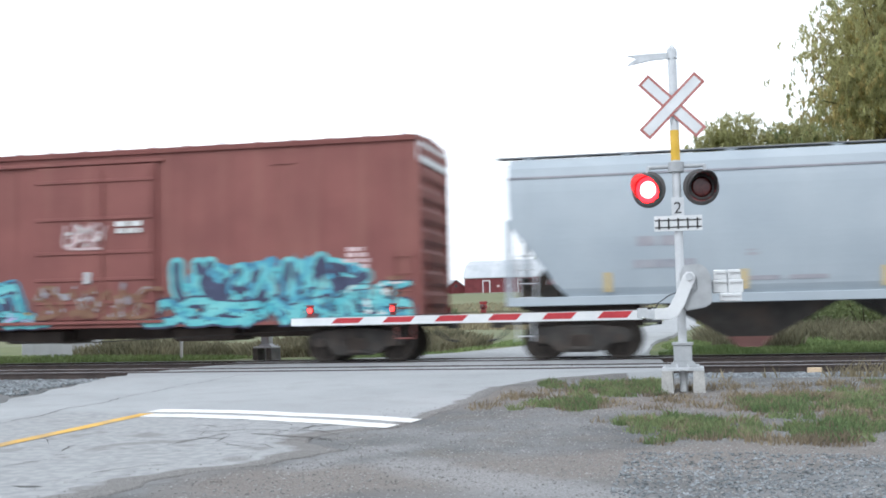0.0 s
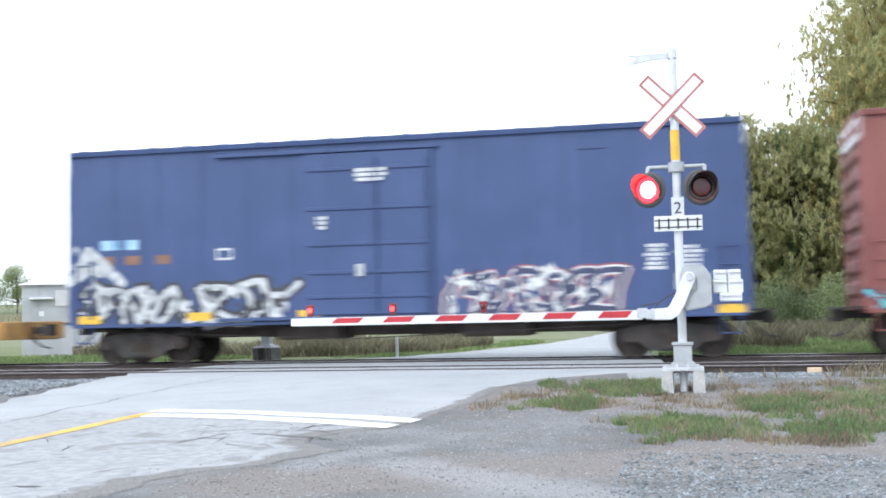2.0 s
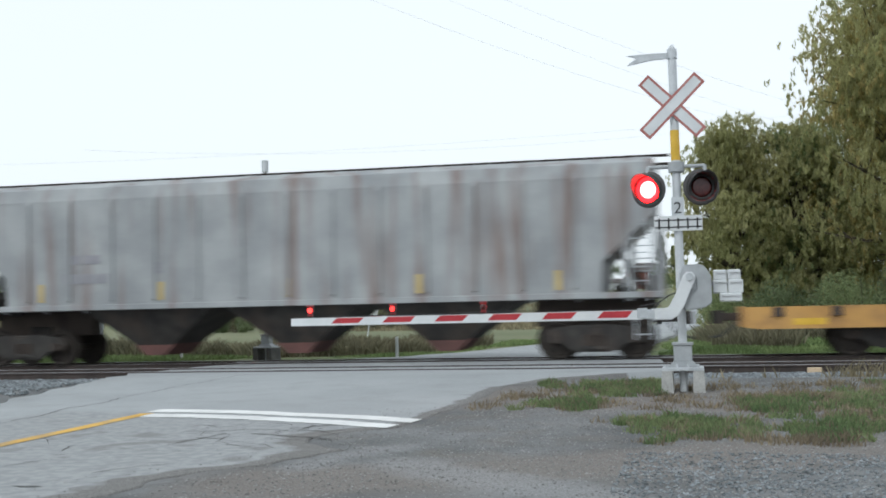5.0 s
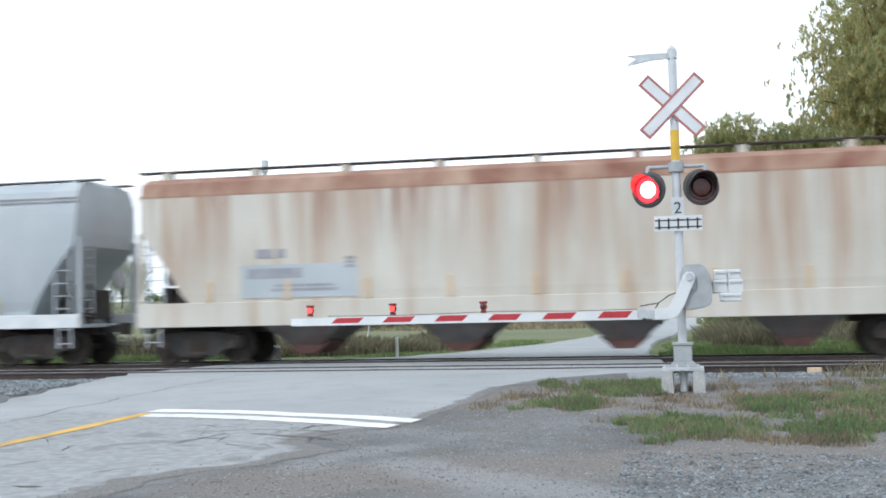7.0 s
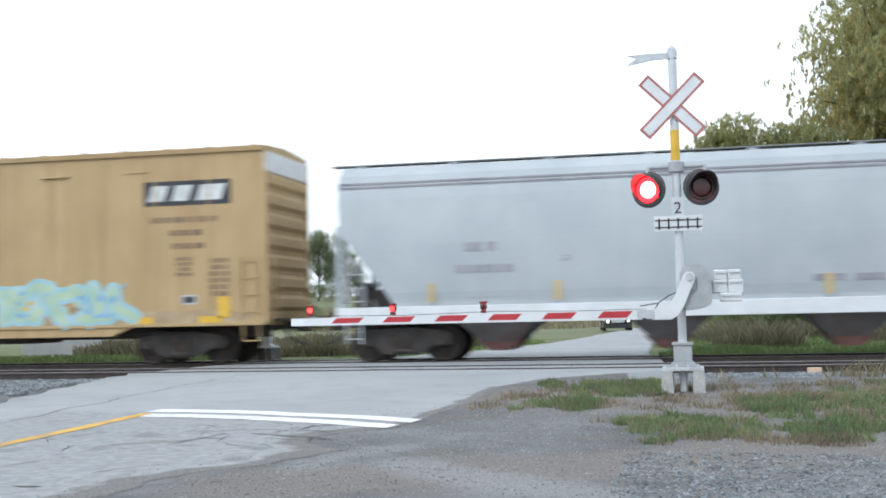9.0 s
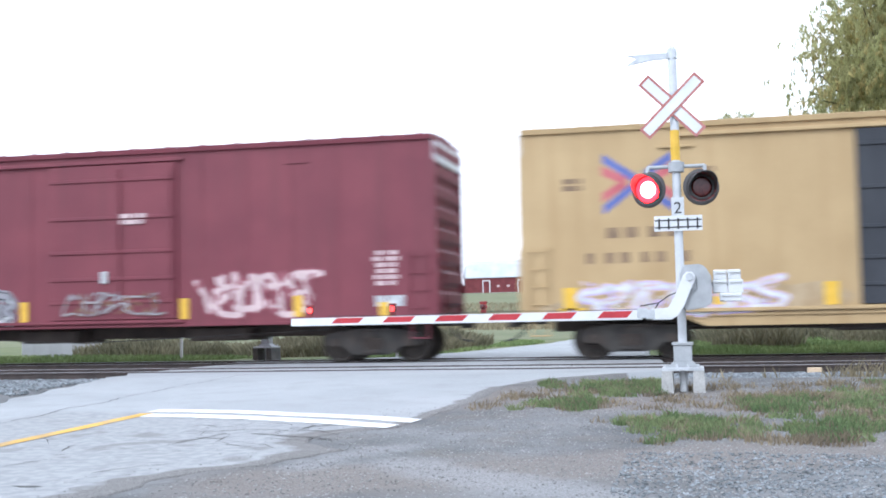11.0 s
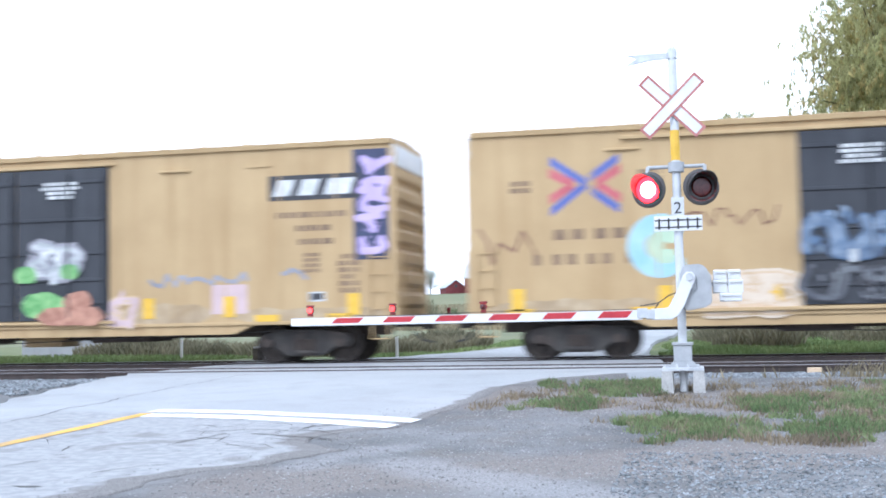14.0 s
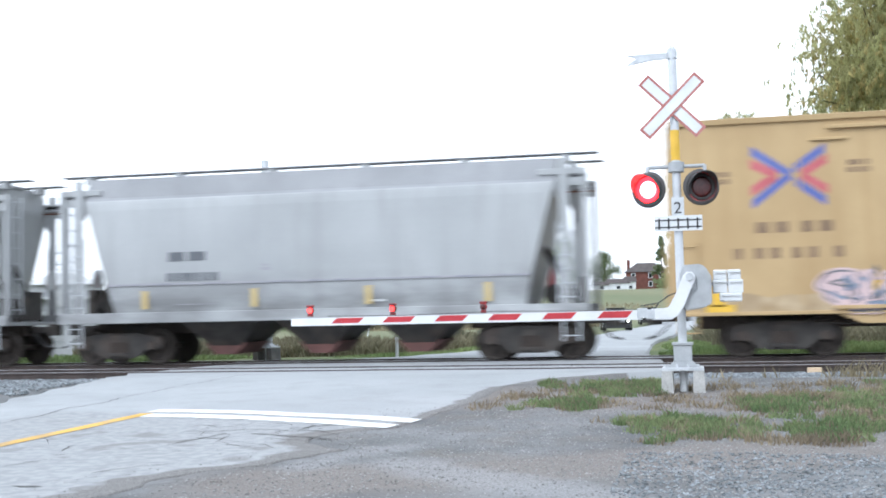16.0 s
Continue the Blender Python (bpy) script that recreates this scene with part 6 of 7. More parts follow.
    CARS.append((b, s))


flatcar(60.45, 39.75)


# ======== trees, hedges, grass ========


def leaf_mesh(name, centres, count, size, material, parent, seed, droop=0.0, label="", strand=0.0):
    """A crown of single leaves scattered through clumps (x, y, z, radius)."""
    rng = np.random.RandomState(seed)
    c = np.array(centres)
    wts = c[:, 3] ** 2
    idx = rng.choice(len(c), count, p=wts / wts.sum())
    d = rng.normal(size=(count, 3))
    d /= np.linalg.norm(d, axis=1)[:, None]
    r = c[idx, 3] * rng.uniform(0.25, 1.08, count) ** 0.6
    p = c[idx, :3] + d * r[:, None]
    p[:, 2] -= droop * rng.uniform(0, 1, count) ** 2
    if strand:
        # leaves hang one under another along thin drooping twigs
        m = 14
        head = np.repeat(np.arange(0, count, m), m)[:count]
        u = (np.arange(count) % m) / m
        reach = strand * rng.uniform(0.35, 1.2, count)[head]
        sway = rng.normal(size=(count, 2))[head] * 0.22
        p = p[head] + rng.normal(size=(count, 3)) * 0.05
        p[:, 0] += sway[:, 0] * np.sin(u * 1.6) * reach
        p[:, 1] += sway[:, 1] * np.sin(u * 1.6) * reach
        p[:, 2] += 0.25 * reach * np.sin(u * 2.2) - u * reach
    s = size * rng.uniform(0.55, 1.35, count)
    a = rng.normal(size=(count, 3))
    a /= np.linalg.norm(a, axis=1)[:, None]
    a[:, 2] -= droop * 0.6 + (1.1 if strand else 0.0)
    b = np.cross(a, rng.normal(size=(count, 3)))
    b /= np.linalg.norm(b, axis=1)[:, None]
    a, b = a * s[:, None], b * (s * 0.45)[:, None]
    v = np.stack([p - a, p + b, p + a, p - b], 1).reshape(-1, 3)
    me = bpy.data.meshes.new(name)
    me.from_pydata(v.tolist(), [], [(4 * k, 4 * k + 1, 4 * k + 2, 4 * k + 3) for k in range(count)])
    me.materials.append(material)
    ob = new(name, me)
    ob.parent = parent
    if label:
        ob["label"] = label
    return ob


def tree(label, x, y, height, spread, leaf, seed, count, size, trunk=0.0, clumps=26, droop=0.0, lean=0.0, low=0.25, narrow=1.0, accent=None, strand=0.0):
    """A tapered trunk with forking limbs, and leaves in clumps round the limb ends."""
    rng = random.Random(seed)
    t = thing("tree", label, "tree", pose(x, y, land(x, y) - 0.05))
    r0 = trunk or height * 0.022
    bm = bmesh.new()
    top = Vector((lean * height, 0, height * 0.62))
    pts = [Vector((0, 0, 0)), Vector((lean * height * 0.25, 0.02 * height, height * 0.2)), Vector((lean * height * 0.6, -0.02 * height, height * 0.42)), top]
    for k, (a, b) in enumerate(zip(pts, pts[1:])):
        rod(bm, a, b, r0 * (1 - 0.25 * k), r0 * (0.75 - 0.25 * k), n=8)
    cents = []
    for k in range(clumps):
        ang, u = rng.uniform(0, 6.283), rng.uniform(0, 1) ** 0.8
        hgt = height * (low + (0.97 - low) * u)
        bell = math.sin(math.pi * min(1, 0.18 + 0.80 * (hgt / height - low) / (1 - low) + 0.02)) ** 0.7
        rad = spread * narrow * bell * rng.uniform(0.35, 0.95)
        e = Vector((math.cos(ang) * rad + lean * hgt, math.sin(ang) * rad, hgt))
        o = pts[1].lerp(top, min(1, max(0.0, (hgt / height - 0.2) * 1.1)) * rng.uniform(0.5, 1.0))
        mid = o.lerp(e, 0.55) + Vector((0, 0, 0.06 * height * rng.uniform(-0.3, 1)))
        rod(bm, o, mid, r0 * 0.30, r0 * 0.17, n=5)
        rod(bm, mid, e, r0 * 0.17, r0 * 0.04, n=5)
        for q in range(2):
            e2 = mid.lerp(e, rng.uniform(0.3, 0.8)) + Vector((rng.uniform(-1, 1), rng.uniform(-1, 1), rng.uniform(-0.3, 1))) * spread * 0.22
            rod(bm, mid.lerp(e, 0.3), e2, r0 * 0.10, r0 * 0.03, n=4)
            cents.append((e2.x, e2.y, e2.z, spread * rng.uniform(0.15, 0.28)))
        cents.append((e.x, e.y, e.z, spread * rng.uniform(0.18, 0.36)))
    part("trunk", bm, bark, t)
    leaf_mesh("crown", cents, count, size, leaf, t, seed, droop, strand=strand)
    if accent:
        leaf_mesh("crown", cents[::3], count // 3, size, accent, t, seed + 1, droop, strand=strand)
    return t


WIDE = "tall willow with thinning olive-yellow autumn leaves"
tree(WIDE, 10.2, 53.5, 17.6, 6.3, leaf_willow, 1, 220000, 0.07, 0.42, 170, 0.2, 0.0, 0.10, accent=leaf_gold, strand=0.45)
tree(WIDE, 17.5, 55, 18.5, 7.0, leaf_willow, 2, 40000, 0.13, 0.45, 70, 0.2, 0.0, 0.08, strand=1.5)
tree("broad olive-green tree beside the far road", 1.9, 57.0, 10.3, 3.4, leaf_olive, 3, 80000, 0.066, 0.2, 70, 0.2, 0, 0.06, strand=0.25)
tree("broad dark green tree beside the far road", 4.7, 58.0, 10.6, 3.7, leaf_olive, 4, 80000, 0.07, 0.22, 70, 0.2, 0, 0.06, accent=leaf_green, strand=0.25)
tree("dark leafy tree in the roadside thicket", 7.2, 62.0, 11.5, 4.5, leaf_green, 5, 20000, 0.09, 0.22, 46, 0.3, 0, 0.05)
tree("dark leafy tree in the roadside thicket", 12.0, 60.0, 12.0, 5.0, leaf_dark, 6, 20000, 0.14, 0.22, 46, 0.3, 0, 0.05)
for k, (x, y, r) in enumerate(((1.6, 52, 1.6), (4.0, 50.5, 1.8), (6.5, 49, 2.0), (9.0, 48, 2.2), (12, 49, 2.4))):
    b = thing("bush", "dense dark green bush under the roadside trees", "bush", pose(x, y, land(x, y)))
    bm = bmesh.new()
    for j in range(7):
        a = j * 0.9
        rod(bm, (0, 0, 0), (0.6 * r * math.cos(a), 0.6 * r * math.sin(a), r * 1.2), 0.03, 0.008, n=5)
    part("stems", bm, bark, b)
    leaf_mesh("foliage", [(0.6 * r * math.cos(j), 0.5 * r * math.sin(j * 1.7), r * (0.3 + 0.16 * (j % 5)), r * 0.5) for j in range(9)], 9000, 0.06, leaf_dark if k % 2 else leaf_green, b, 30 + k)

# trees along the hill
for lab, x, y, hh, sp, lf, sd, n, sz, lo in (
        ("leafy grey-green tree on the far hill", -68.6, 205, 13.0, 4.6, leaf_bush, 11, 9000, 0.30, 0.0),
        ("leafy grey-green tree on the far hill", -65.2, 207, 12.2, 4.4, leaf_bush, 12, 8000, 0.30, 0.0),
        ("slim tree with fading yellow leaves", -98.5, 214, 9.6, 3.0, leaf_gold, 13, 1800, 0.32, 0.15),
        ("small thin grey tree on the hill", -71.8, 240, 6.8, 3.0, leaf_grey, 14, 1000, 0.28, 0.2),
        ("small bare-looking round tree by the barn", -58.2, 252, 5.3, 3.2, leaf_grey, 15, 900, 0.26, 0.2),
        ("full green tree behind the barn", -30.5, 272, 12.0, 6.0, leaf_green, 16, 6000, 0.36, 0.05),
        ("full green tree behind the barn", -22.0, 284, 9.0, 4.6, leaf_dark, 17, 4000, 0.36, 0.05),
        ("full green tree behind the barn", -36.5, 276, 8.5, 4.5, leaf_green, 18, 3600, 0.36, 0.05),
        ("leafy tree at the edge of the field", -115, 180, 8.0, 4.5, leaf_green, 19, 3400, 0.32, 0.1),
        ("leafy tree at the edge of the field", -121, 178, 7.0, 4.2, leaf_dark, 20, 3000, 0.32, 0.1),
        ("leafy tree behind the metal shed", -100.5, 190, 9.4, 3.4, leaf_green, 21, 2200, 0.32, 0.12),
        ("leafy tree behind the metal shed", -96, 188, 9.0, 2.6, leaf_grey, 22, 1200, 0.32, 0.2)):
    tree(lab, x, y, hh, sp, lf, sd, int(n * 2.6), sz * 0.42, 0.14, 60, 0.0, 0, lo)


# rough brush along the near edge of the field
for k in range(13):
    x, y = -50 + 2.1 * k + 0.6 * math.sin(k * 2.3), 108 + 4 * math.sin(k * 1.7)
    hh = 2.1 + 0.7 * math.sin(k * 1.3 + 0.5)
    b = thing("bush", "rough olive-brown brush at the field edge", "bush", pose(x, y, land(x, y) - 0.1))
    leaf_mesh("foliage", [(1.5 * math.sin(j * 2.4 + k), 1.0 * math.cos(j * 1.7), hh * (0.25 + 0.12 * (j % 5)), hh * 0.36) for j in range(8)], 2600, 0.11, leaf_dark if k % 3 == 0 else brush_m, b, 200 + k)
    bm = bmesh.new()
    for j in range(5):
        rod(bm, (0, 0, 0), (1.1 * math.sin(j * 2.4 + k), 0.7 * math.cos(j * 1.7), hh * 0.8), 0.03, 0.008, n=4)
    part("stems", bm, bark, b)


def conifer(x, y, height, seed):
    t = thing("conifer", "dark thin spruce beside the farmhouse", "tree", pose(x, y, land(x, y)))
    bm = bmesh.new()
    rod(bm, (0, 0, 0), (0, 0, height), 0.22, 0.03, n=7)
    part("trunk", bm, bark, t)
    cents = []
    rng = random.Random(seed)
    for k in range(60):
        u = rng.random()
        r = (1 - u) * height * 0.22 * rng.uniform(0.3, 1)
        a = rng.uniform(0, 6.283)
        cents.append((r * math.cos(a), r * math.sin(a), height * (0.12 + 0.86 * u), 0.55))
    leaf_mesh("crown", cents, 2600, 0.28, leaf_dark, t, seed)


conifer(-8.3, 284, 13.0, 3)
conifer(-5.5, 288, 10.5, 4)
for k, (x, y, w, hh) in enumerate(((-112, 232, 9, 1.8), (-92, 236, 8, 1.5), (-104, 240, 7, 1.4), (-83, 232, 8, 1.7), (-4.5, 276, 7, 5.0))):
    b = thing("hedge", "low dark hedge on the far hill", "hedge", pose(x, y, land(x, y)))
    leaf_mesh("foliage", [(w * (j / 8 - 0.5), 0.5 * math.sin(j * 2), hh * (0.35 + 0.2 * math.sin(j * 1.9 + k)), hh * 0.45) for j in range(9)], 2000, 0.26, leaf_dark if k % 2 else leaf_green, b, 60 + k)


def blades(name, label, patches, height, material, seed, lean=0.35, width=0.006, cat="grass", ground=land):
    """Grass blades in patches of (x, y, rx, ry, count): one piece of stuff."""
    rng = np.random.RandomState(seed)
    vs, fs = [], []
    for px, py, rx, ry, n in patches:
        for k in range(n):
            a, r = rng.uniform(0, 6.283), math.sqrt(rng.uniform(0, 1))
            edge = 0.75 + 0.35 * noise.noise(Vector((px + math.cos(a) * 1.5, py + math.sin(a) * 1.5, seed)))
            x, y = px + rx * r * math.cos(a) * edge, py + ry * r * math.sin(a) * edge
            z = ground(x, y) - 0.01
            h = height * rng.uniform(0.4, 1.15) * (1.1 - 0.5 * r)
            dx, dy = rng.normal(0, lean * h), rng.normal(0, lean * h)
            wx, wy = rng.normal(0, 1), rng.normal(0, 0.5)
            q = width / (math.hypot(wx, wy) + 1e-6) * rng.uniform(0.7, 1.5)
            o = len(vs)
            vs += [(x - wx * q, y - wy * q, z), (x + wx * q, y + wy * q, z), (x + dx * 0.5 + wx * q * 0.7, y + dy * 0.5 + wy * q * 0.7, z + h * 0.65), (x + dx, y + dy, z + h)]
            fs += [(o, o + 1, o + 2), (o, o + 2, o + 3)]
    me = bpy.data.meshes.new(name)
    me.from_pydata(vs, [], fs)
    me.materials.append(material)
    return tagged(new(name, me), label, cat, kind="stuff")


rng = random.Random(21)
green, dry = [], []
for px, py, rx, ry, n in ((-1.3, 17.6, 0.66, 1.25, 62), (-2.35, 18.4, 0.3, 0.5, 8), (-1.65, 15.5, 0.4, 0.8, 24), (-0.25, 13.3, 0.55, 0.5, 44), (0.1, 12.4, 0.45, 0.3, 14), (-0.41, 11.96, 0.12, 0.08, 2), (0.8, 15.0, 0.45, 0.9, 26), (1.45, 13.0, 0.6, 0.8, 34), (2.3, 15.3, 0.8, 1.8, 50), (3.0, 17.5, 0.9, 1.4, 30)):
    for k in range(n):
        gx, gy = px + rx * 0.55 * rng.gauss(0, 1), py + ry * 0.55 * rng.gauss(0, 1)
        if on_road(gx, gy, 0.3):
            continue
        q = rng.uniform(0.06, 0.20)
        green.append((gx, gy, q * 1.5, q * 1.3, int(760 * q)))
        if rng.random() < 0.7:
            dry.append((gx + rng.uniform(-0.3, 0.3), gy + rng.uniform(-0.3, 0.3), q * 1.6, q * 1.5, int(240 * q)))
for px, py, rx, ry, n in ((-2.9, 15.1, 0.25, 0.35, 7), (-2.4, 16.7, 0.5, 0.6, 10), (1.0, 16.3, 0.7, 0.5, 16), (0.9, 11.95, 0.8, 0.2, 14), (2.2, 14.3, 0.8, 1.6, 34), (2.6, 17.0, 0.9, 1.2, 30), (-0.6, 15.5, 1.2, 1.0, 14), (0.2, 17.6, 1.6, 1.0, 16)):
    for k in range(n):
        gx, gy = px + rx * 0.6 * rng.gauss(0, 1), py + ry * 0.6 * rng.gauss(0, 1)
        q = rng.uniform(0.10, 0.30)
        if not on_road(gx, gy, 0.3):
            dry.append((gx, gy, q * 1.5, q * 1.2, int(260 * q)))
blades("grass_tufts", "short green grass tufts on the gravel", green, 0.13, blade_m, 1)
blades("dry_grass", "dry straw-coloured grass among the gravel", dry, 0.13, dead_m, 2)
blades("weed_stalks", "thin dry stalks beside the ballast", [(0.35, 20.6, 0.3, 0.3, 14), (1.1, 20.4, 0.3, 0.3, 12), (2.8, 20.2, 1.2, 0.5, 200)], 0.38, straw_m, 3, width=0.008)
blades("verge_grass", "green verge grass beyond the tracks", [(0.8, 32.2, 2.2, 2.4, 9000), (-0.4, 38, 1.0, 5, 3500), (4.5, 31.8, 3.0, 1.6, 5000), (-20, 33.0, 9.5, 2.0, 16000), (-33, 35, 8, 3, 7000), (-9.5, 37, 3.0, 5, 6000), (3.5, 34.5, 4.5, 3.5, 10000), (3.2, 43, 3.5, 6, 7000), (-7.4, 47, 1.2, 6, 3500)], 0.22, verge_blade_m, 4, width=0.02)
blades("reeds", "tall dry olive-brown weeds beyond the verge", [(-14, 42, 5.0, 2.2, 9000), (-10.2, 47, 2.2, 4.0, 5000), (-22, 44, 5.5, 2.0, 5000), (4.5, 45, 3.0, 3.5, 4500), (1.2, 41, 1.6, 4.0, 3500), (1.8, 34, 1.6, 1.6, 900), (7, 38, 3.5, 3.0, 5000)], 0.85, weed_m, 5, width=0.022, lean=0.35)
blades("field_grass", "pale long grass on the rising field", [(-40, 150, 40, 40, 9000), (-20, 110, 22, 20, 7000), (-90, 150, 40, 40, 6000)], 0.6, straw_m, 6, width=0.05, lean=0.2)

# ======== farm buildings ========


def barn(x, y, rz):
    b = thing("barn", "long red barn with a pale tin roof", "barn", pose(x, y, land(x, y) - 0.3, 0, 0, rz))
    w, d, e, r = 8.9, 5.2, 3.5, 7.0
    out = [(-d, 0), (d, 0), (d, e), (d * 0.62, e + 2.4), (0, r), (-d * 0.62, e + 2.4), (-d, e)]
    bm = bmesh.new()
    prism(bm, out, "x", -w, w)
    part("wall", bm, barn_red, b)
    bm = bmesh.new()
    ro = [(-d - 0.3, e - 0.15), (-d * 0.62, e + 2.5), (0, r + 0.1), (d * 0.62, e + 2.5), (d + 0.3, e - 0.15), (d + 0.3, e + 0.05), (d * 0.62, e + 2.7), (0, r + 0.3), (-d * 0.62, e + 2.7), (-d - 0.3, e + 0.05)]
    prism(bm, ro, "x", -w - 0.3, w + 0.3)
    part("roof", bm, barn_roof, b, "pale tin gambrel roof")
    bm = bmesh.new()
    box(bm, -w - 0.05, w + 0.05, -d - 0.08, d + 0.08, -1.2, 0.25)
    part("stone_base", bm, concrete, b)
    for dx in (-4.0, 3.7):
        bm = bmesh.new()
        box(bm, dx - 0.85, dx + 0.85, -d - 0.10, -d, 0.2, 2.9)
        fr = part("door", bm, white_paint, b, "red door in a white frame")
        bm = bmesh.new()
        box(bm, dx - 0.62, dx + 0.62, -d - 0.16, -d - 0.08, 0.2, 2.65)
        part("leaf", bm, barn_red, fr)
    for dx in (-1.4, 0.8):
        bm = bmesh.new()
        box(bm, dx - 0.3, dx + 0.3, -d - 0.06, -d, 1.4, 1.8)
        part("window", bm, p_pink, b)
    for xx in (w,):
        for yy in (-d, d):
            bm = bmesh.new()
            box(bm, xx - 0.02, xx + 0.12, yy - 0.15, yy + 0.15, 0, e)
            part("corner_trim", bm, white_paint, b)


barn(-39.4, 248, -6)
s = thing("outbuilding", "small red outbuilding with a pale roof", "shed", pose(-52.0, 247, land(-52, 247) - 0.2, 0, 0, 30))
bm = bmesh.new()
prism(bm, [(-2.2, 0), (2.2, 0), (2.2, 1.5), (0, 3.0), (-2.2, 1.5)], "y", -2.0, 2.5)
part("wall", bm, barn_red, s)
bm = bmesh.new()
prism(bm, [(-2.5, 1.35), (0, 3.05), (2.5, 1.35), (2.5, 1.5), (0, 3.2), (-2.5, 1.5)], "y", -2.2, 2.7)
part("roof", bm, barn_roof, s)
bm = bmesh.new()
box(bm, -0.3, 0.3, -2.06, -2.0, 1.5, 2.1)
part("window", bm, glass_dark, s)

hs = thing("farmhouse", "dark red brick farmhouse with a chimney", "house", pose(-12.6, 296, land(-13, 296) - 0.1, 0, 0, 4))
bm = bmesh.new()
prism(bm, [(-5, 0), (5, 0), (5, 4.6), (-5, 4.6)], "y", -4, 4)
part("wall", bm, brick_m, hs)
bm = bmesh.new()
a = [bm.verts.new(p) for p in ((-5.4, -4.4, 4.6), (5.4, -4.4, 4.6), (5.4, 4.4, 4.6), (-5.4, 4.4, 4.6))]
t2 = [bm.verts.new(p) for p in ((-2.2, 0, 7.0), (2.2, 0, 7.0))]
for f in ((a[0], a[1], t2[1], t2[0]), (a[1], a[2], t2[1]), (a[2], a[3], t2[0], t2[1]), (a[3], a[0], t2[0])):
    bm.faces.new(f)
bm.faces.new(a[::-1])
part("roof", bm, shingle, hs)
bm = bmesh.new()
box(bm, -4.7, -3.9, -0.4, 0.4, 4, 7.8, 0.03)
part("chimney", bm, brick_m, hs)
for dx, dz in ((-3.2, 3.0), (1.0, 3.0), (-3.2, 0.9), (1.0, 0.9), (3.6, 3.0)):
    bm = bmesh.new()
    box(bm, dx - 0.55, dx + 0.55, -4.08, -4.0, dz, dz + 1.4)
    w = part("window", bm, white_paint, hs)
    bm = bmesh.new()
    box(bm, dx - 0.38, dx + 0.38, -4.12, -4.08, dz + 0.15, dz + 1.25)
    part("pane", bm, glass_dark, w)
for k, (x, y, w, hh) in enumerate(((-21.6, 268, 1.5, 2.0), (-17.9, 269, 2.4, 2.5), (-15.2, 270, 1.2, 2.9))):
    s = thing("white_outbuilding", "low white building with a grey roof", "shed", pose(x, y, land(x, y) - 0.2, 0, 0, 8))
    bm = bmesh.new()
    box(bm, -w, w, -2, 2, 0, hh * 0.72)
    part("wall", bm, white_paint, s)
    bm = bmesh.new()
    prism(bm, [(-2.3, hh * 0.7), (0, hh * 1.15), (2.3, hh * 0.7)], "x", -w - 0.2, w + 0.2)
    part("roof", bm, shingle, s)
    bm = bmesh.new()
    box(bm, -0.4, 0.4, -2.06, -2.0, 0.5, 1.2)
    part("window", bm, glass_dark, s)

# metal equipment shed beside the track
s = thing("equipment_shed", "grey metal equipment shed with a low hipped roof", "shed", pose(-25.95, 44.0, -0.35, 0, 0, 28))
bm = bmesh.new()
box(bm, -1.55, 1.55, -1.2, 1.2, 0.0, 3.0, 0.02)
part("wall", bm, shed_wall, s)
bm = bmesh.new()
a = [bm.verts.new(p) for p in ((-1.68, -1.33, 2.98), (1.68, -1.33, 2.98), (1.68, 1.33, 2.98), (-1.68, 1.33, 2.98))]
t2 = [bm.verts.new(p) for p in ((-0.3, 0, 3.5), (0.3, 0, 3.5))]
for f in ((a[0], a[1], t2[1], t2[0]), (a[1], a[2], t2[1]), (a[2], a[3], t2[0], t2[1]), (a[3], a[0], t2[0])):
    bm.faces.new(f)
bm.faces.new(a[::-1])
part("roof", bm, roof_tin, s, "pale metal hipped roof")
bm = bmesh.new()
box(bm, -1.7, 1.7, -1.35, 1.35, -0.3, 0.06, 0.02)
part("plinth", bm, concrete, s)
for dx in (-0.8, 0.8):
    bm = bmesh.new()
    box(bm, dx - 0.45, dx + 0.45, -1.45, -1.2, 2.38, 2.46, 0.01)
    part("awning", bm, white_paint, s)
    bm = bmesh.new()
    box(bm, dx - 0.1, dx + 0.1, -1.23, -1.2, 1.7, 1.9)
    part("notice", bm, white_paint, s)
bm = bmesh.new()
box(bm, -0.28, 0.35, -1.24, -1.2, 2.1, 2.75, 0.01)
part("vent", bm, roof_tin, s)
bm = bmesh.new()
box(bm, 1.55, 1.59, -0.5, 0.4, 0.1, 2.1, 0.01)
part("door", bm, shed_wall, s)
bm = bmesh.new()
box(bm, 1.59, 1.61, -0.25, 0.05, 1.1, 1.4)
part("notice", bm, white_paint, s)

# white post and the back of a road sign beyond the tracks
s = thing("road_sign", "pale back of a tilted road sign on a post", "road sign", pose(-22.3, 77, land(-22, 77), 0, 9, 20))
bm = bmesh.new()
rod(bm, (0, 0, 0), (0, 0, 2.0), 0.04, n=8)
part("post", bm, galv, s)
for dx in (-0.24, 0.24):
    bm = bmesh.new()
    box(bm, dx - 0.22, dx + 0.22, -0.06, -0.03, 1.4, 2.55, 0.005)
    part("board", bm, white_paint, s)
for x, y, hh in ((-15.2, 32.4, 0.75), (-8.3, 31.6, 0.65)):
    s = thing("marker_post", "short white post in the verge grass", "post", pose(x, y, land(x, y)))
    bm = bmesh.new()
    rod(bm, (0, 0, -0.1), (0, 0, hh), 0.045, n=10)
    part("post", bm, white_paint, s)

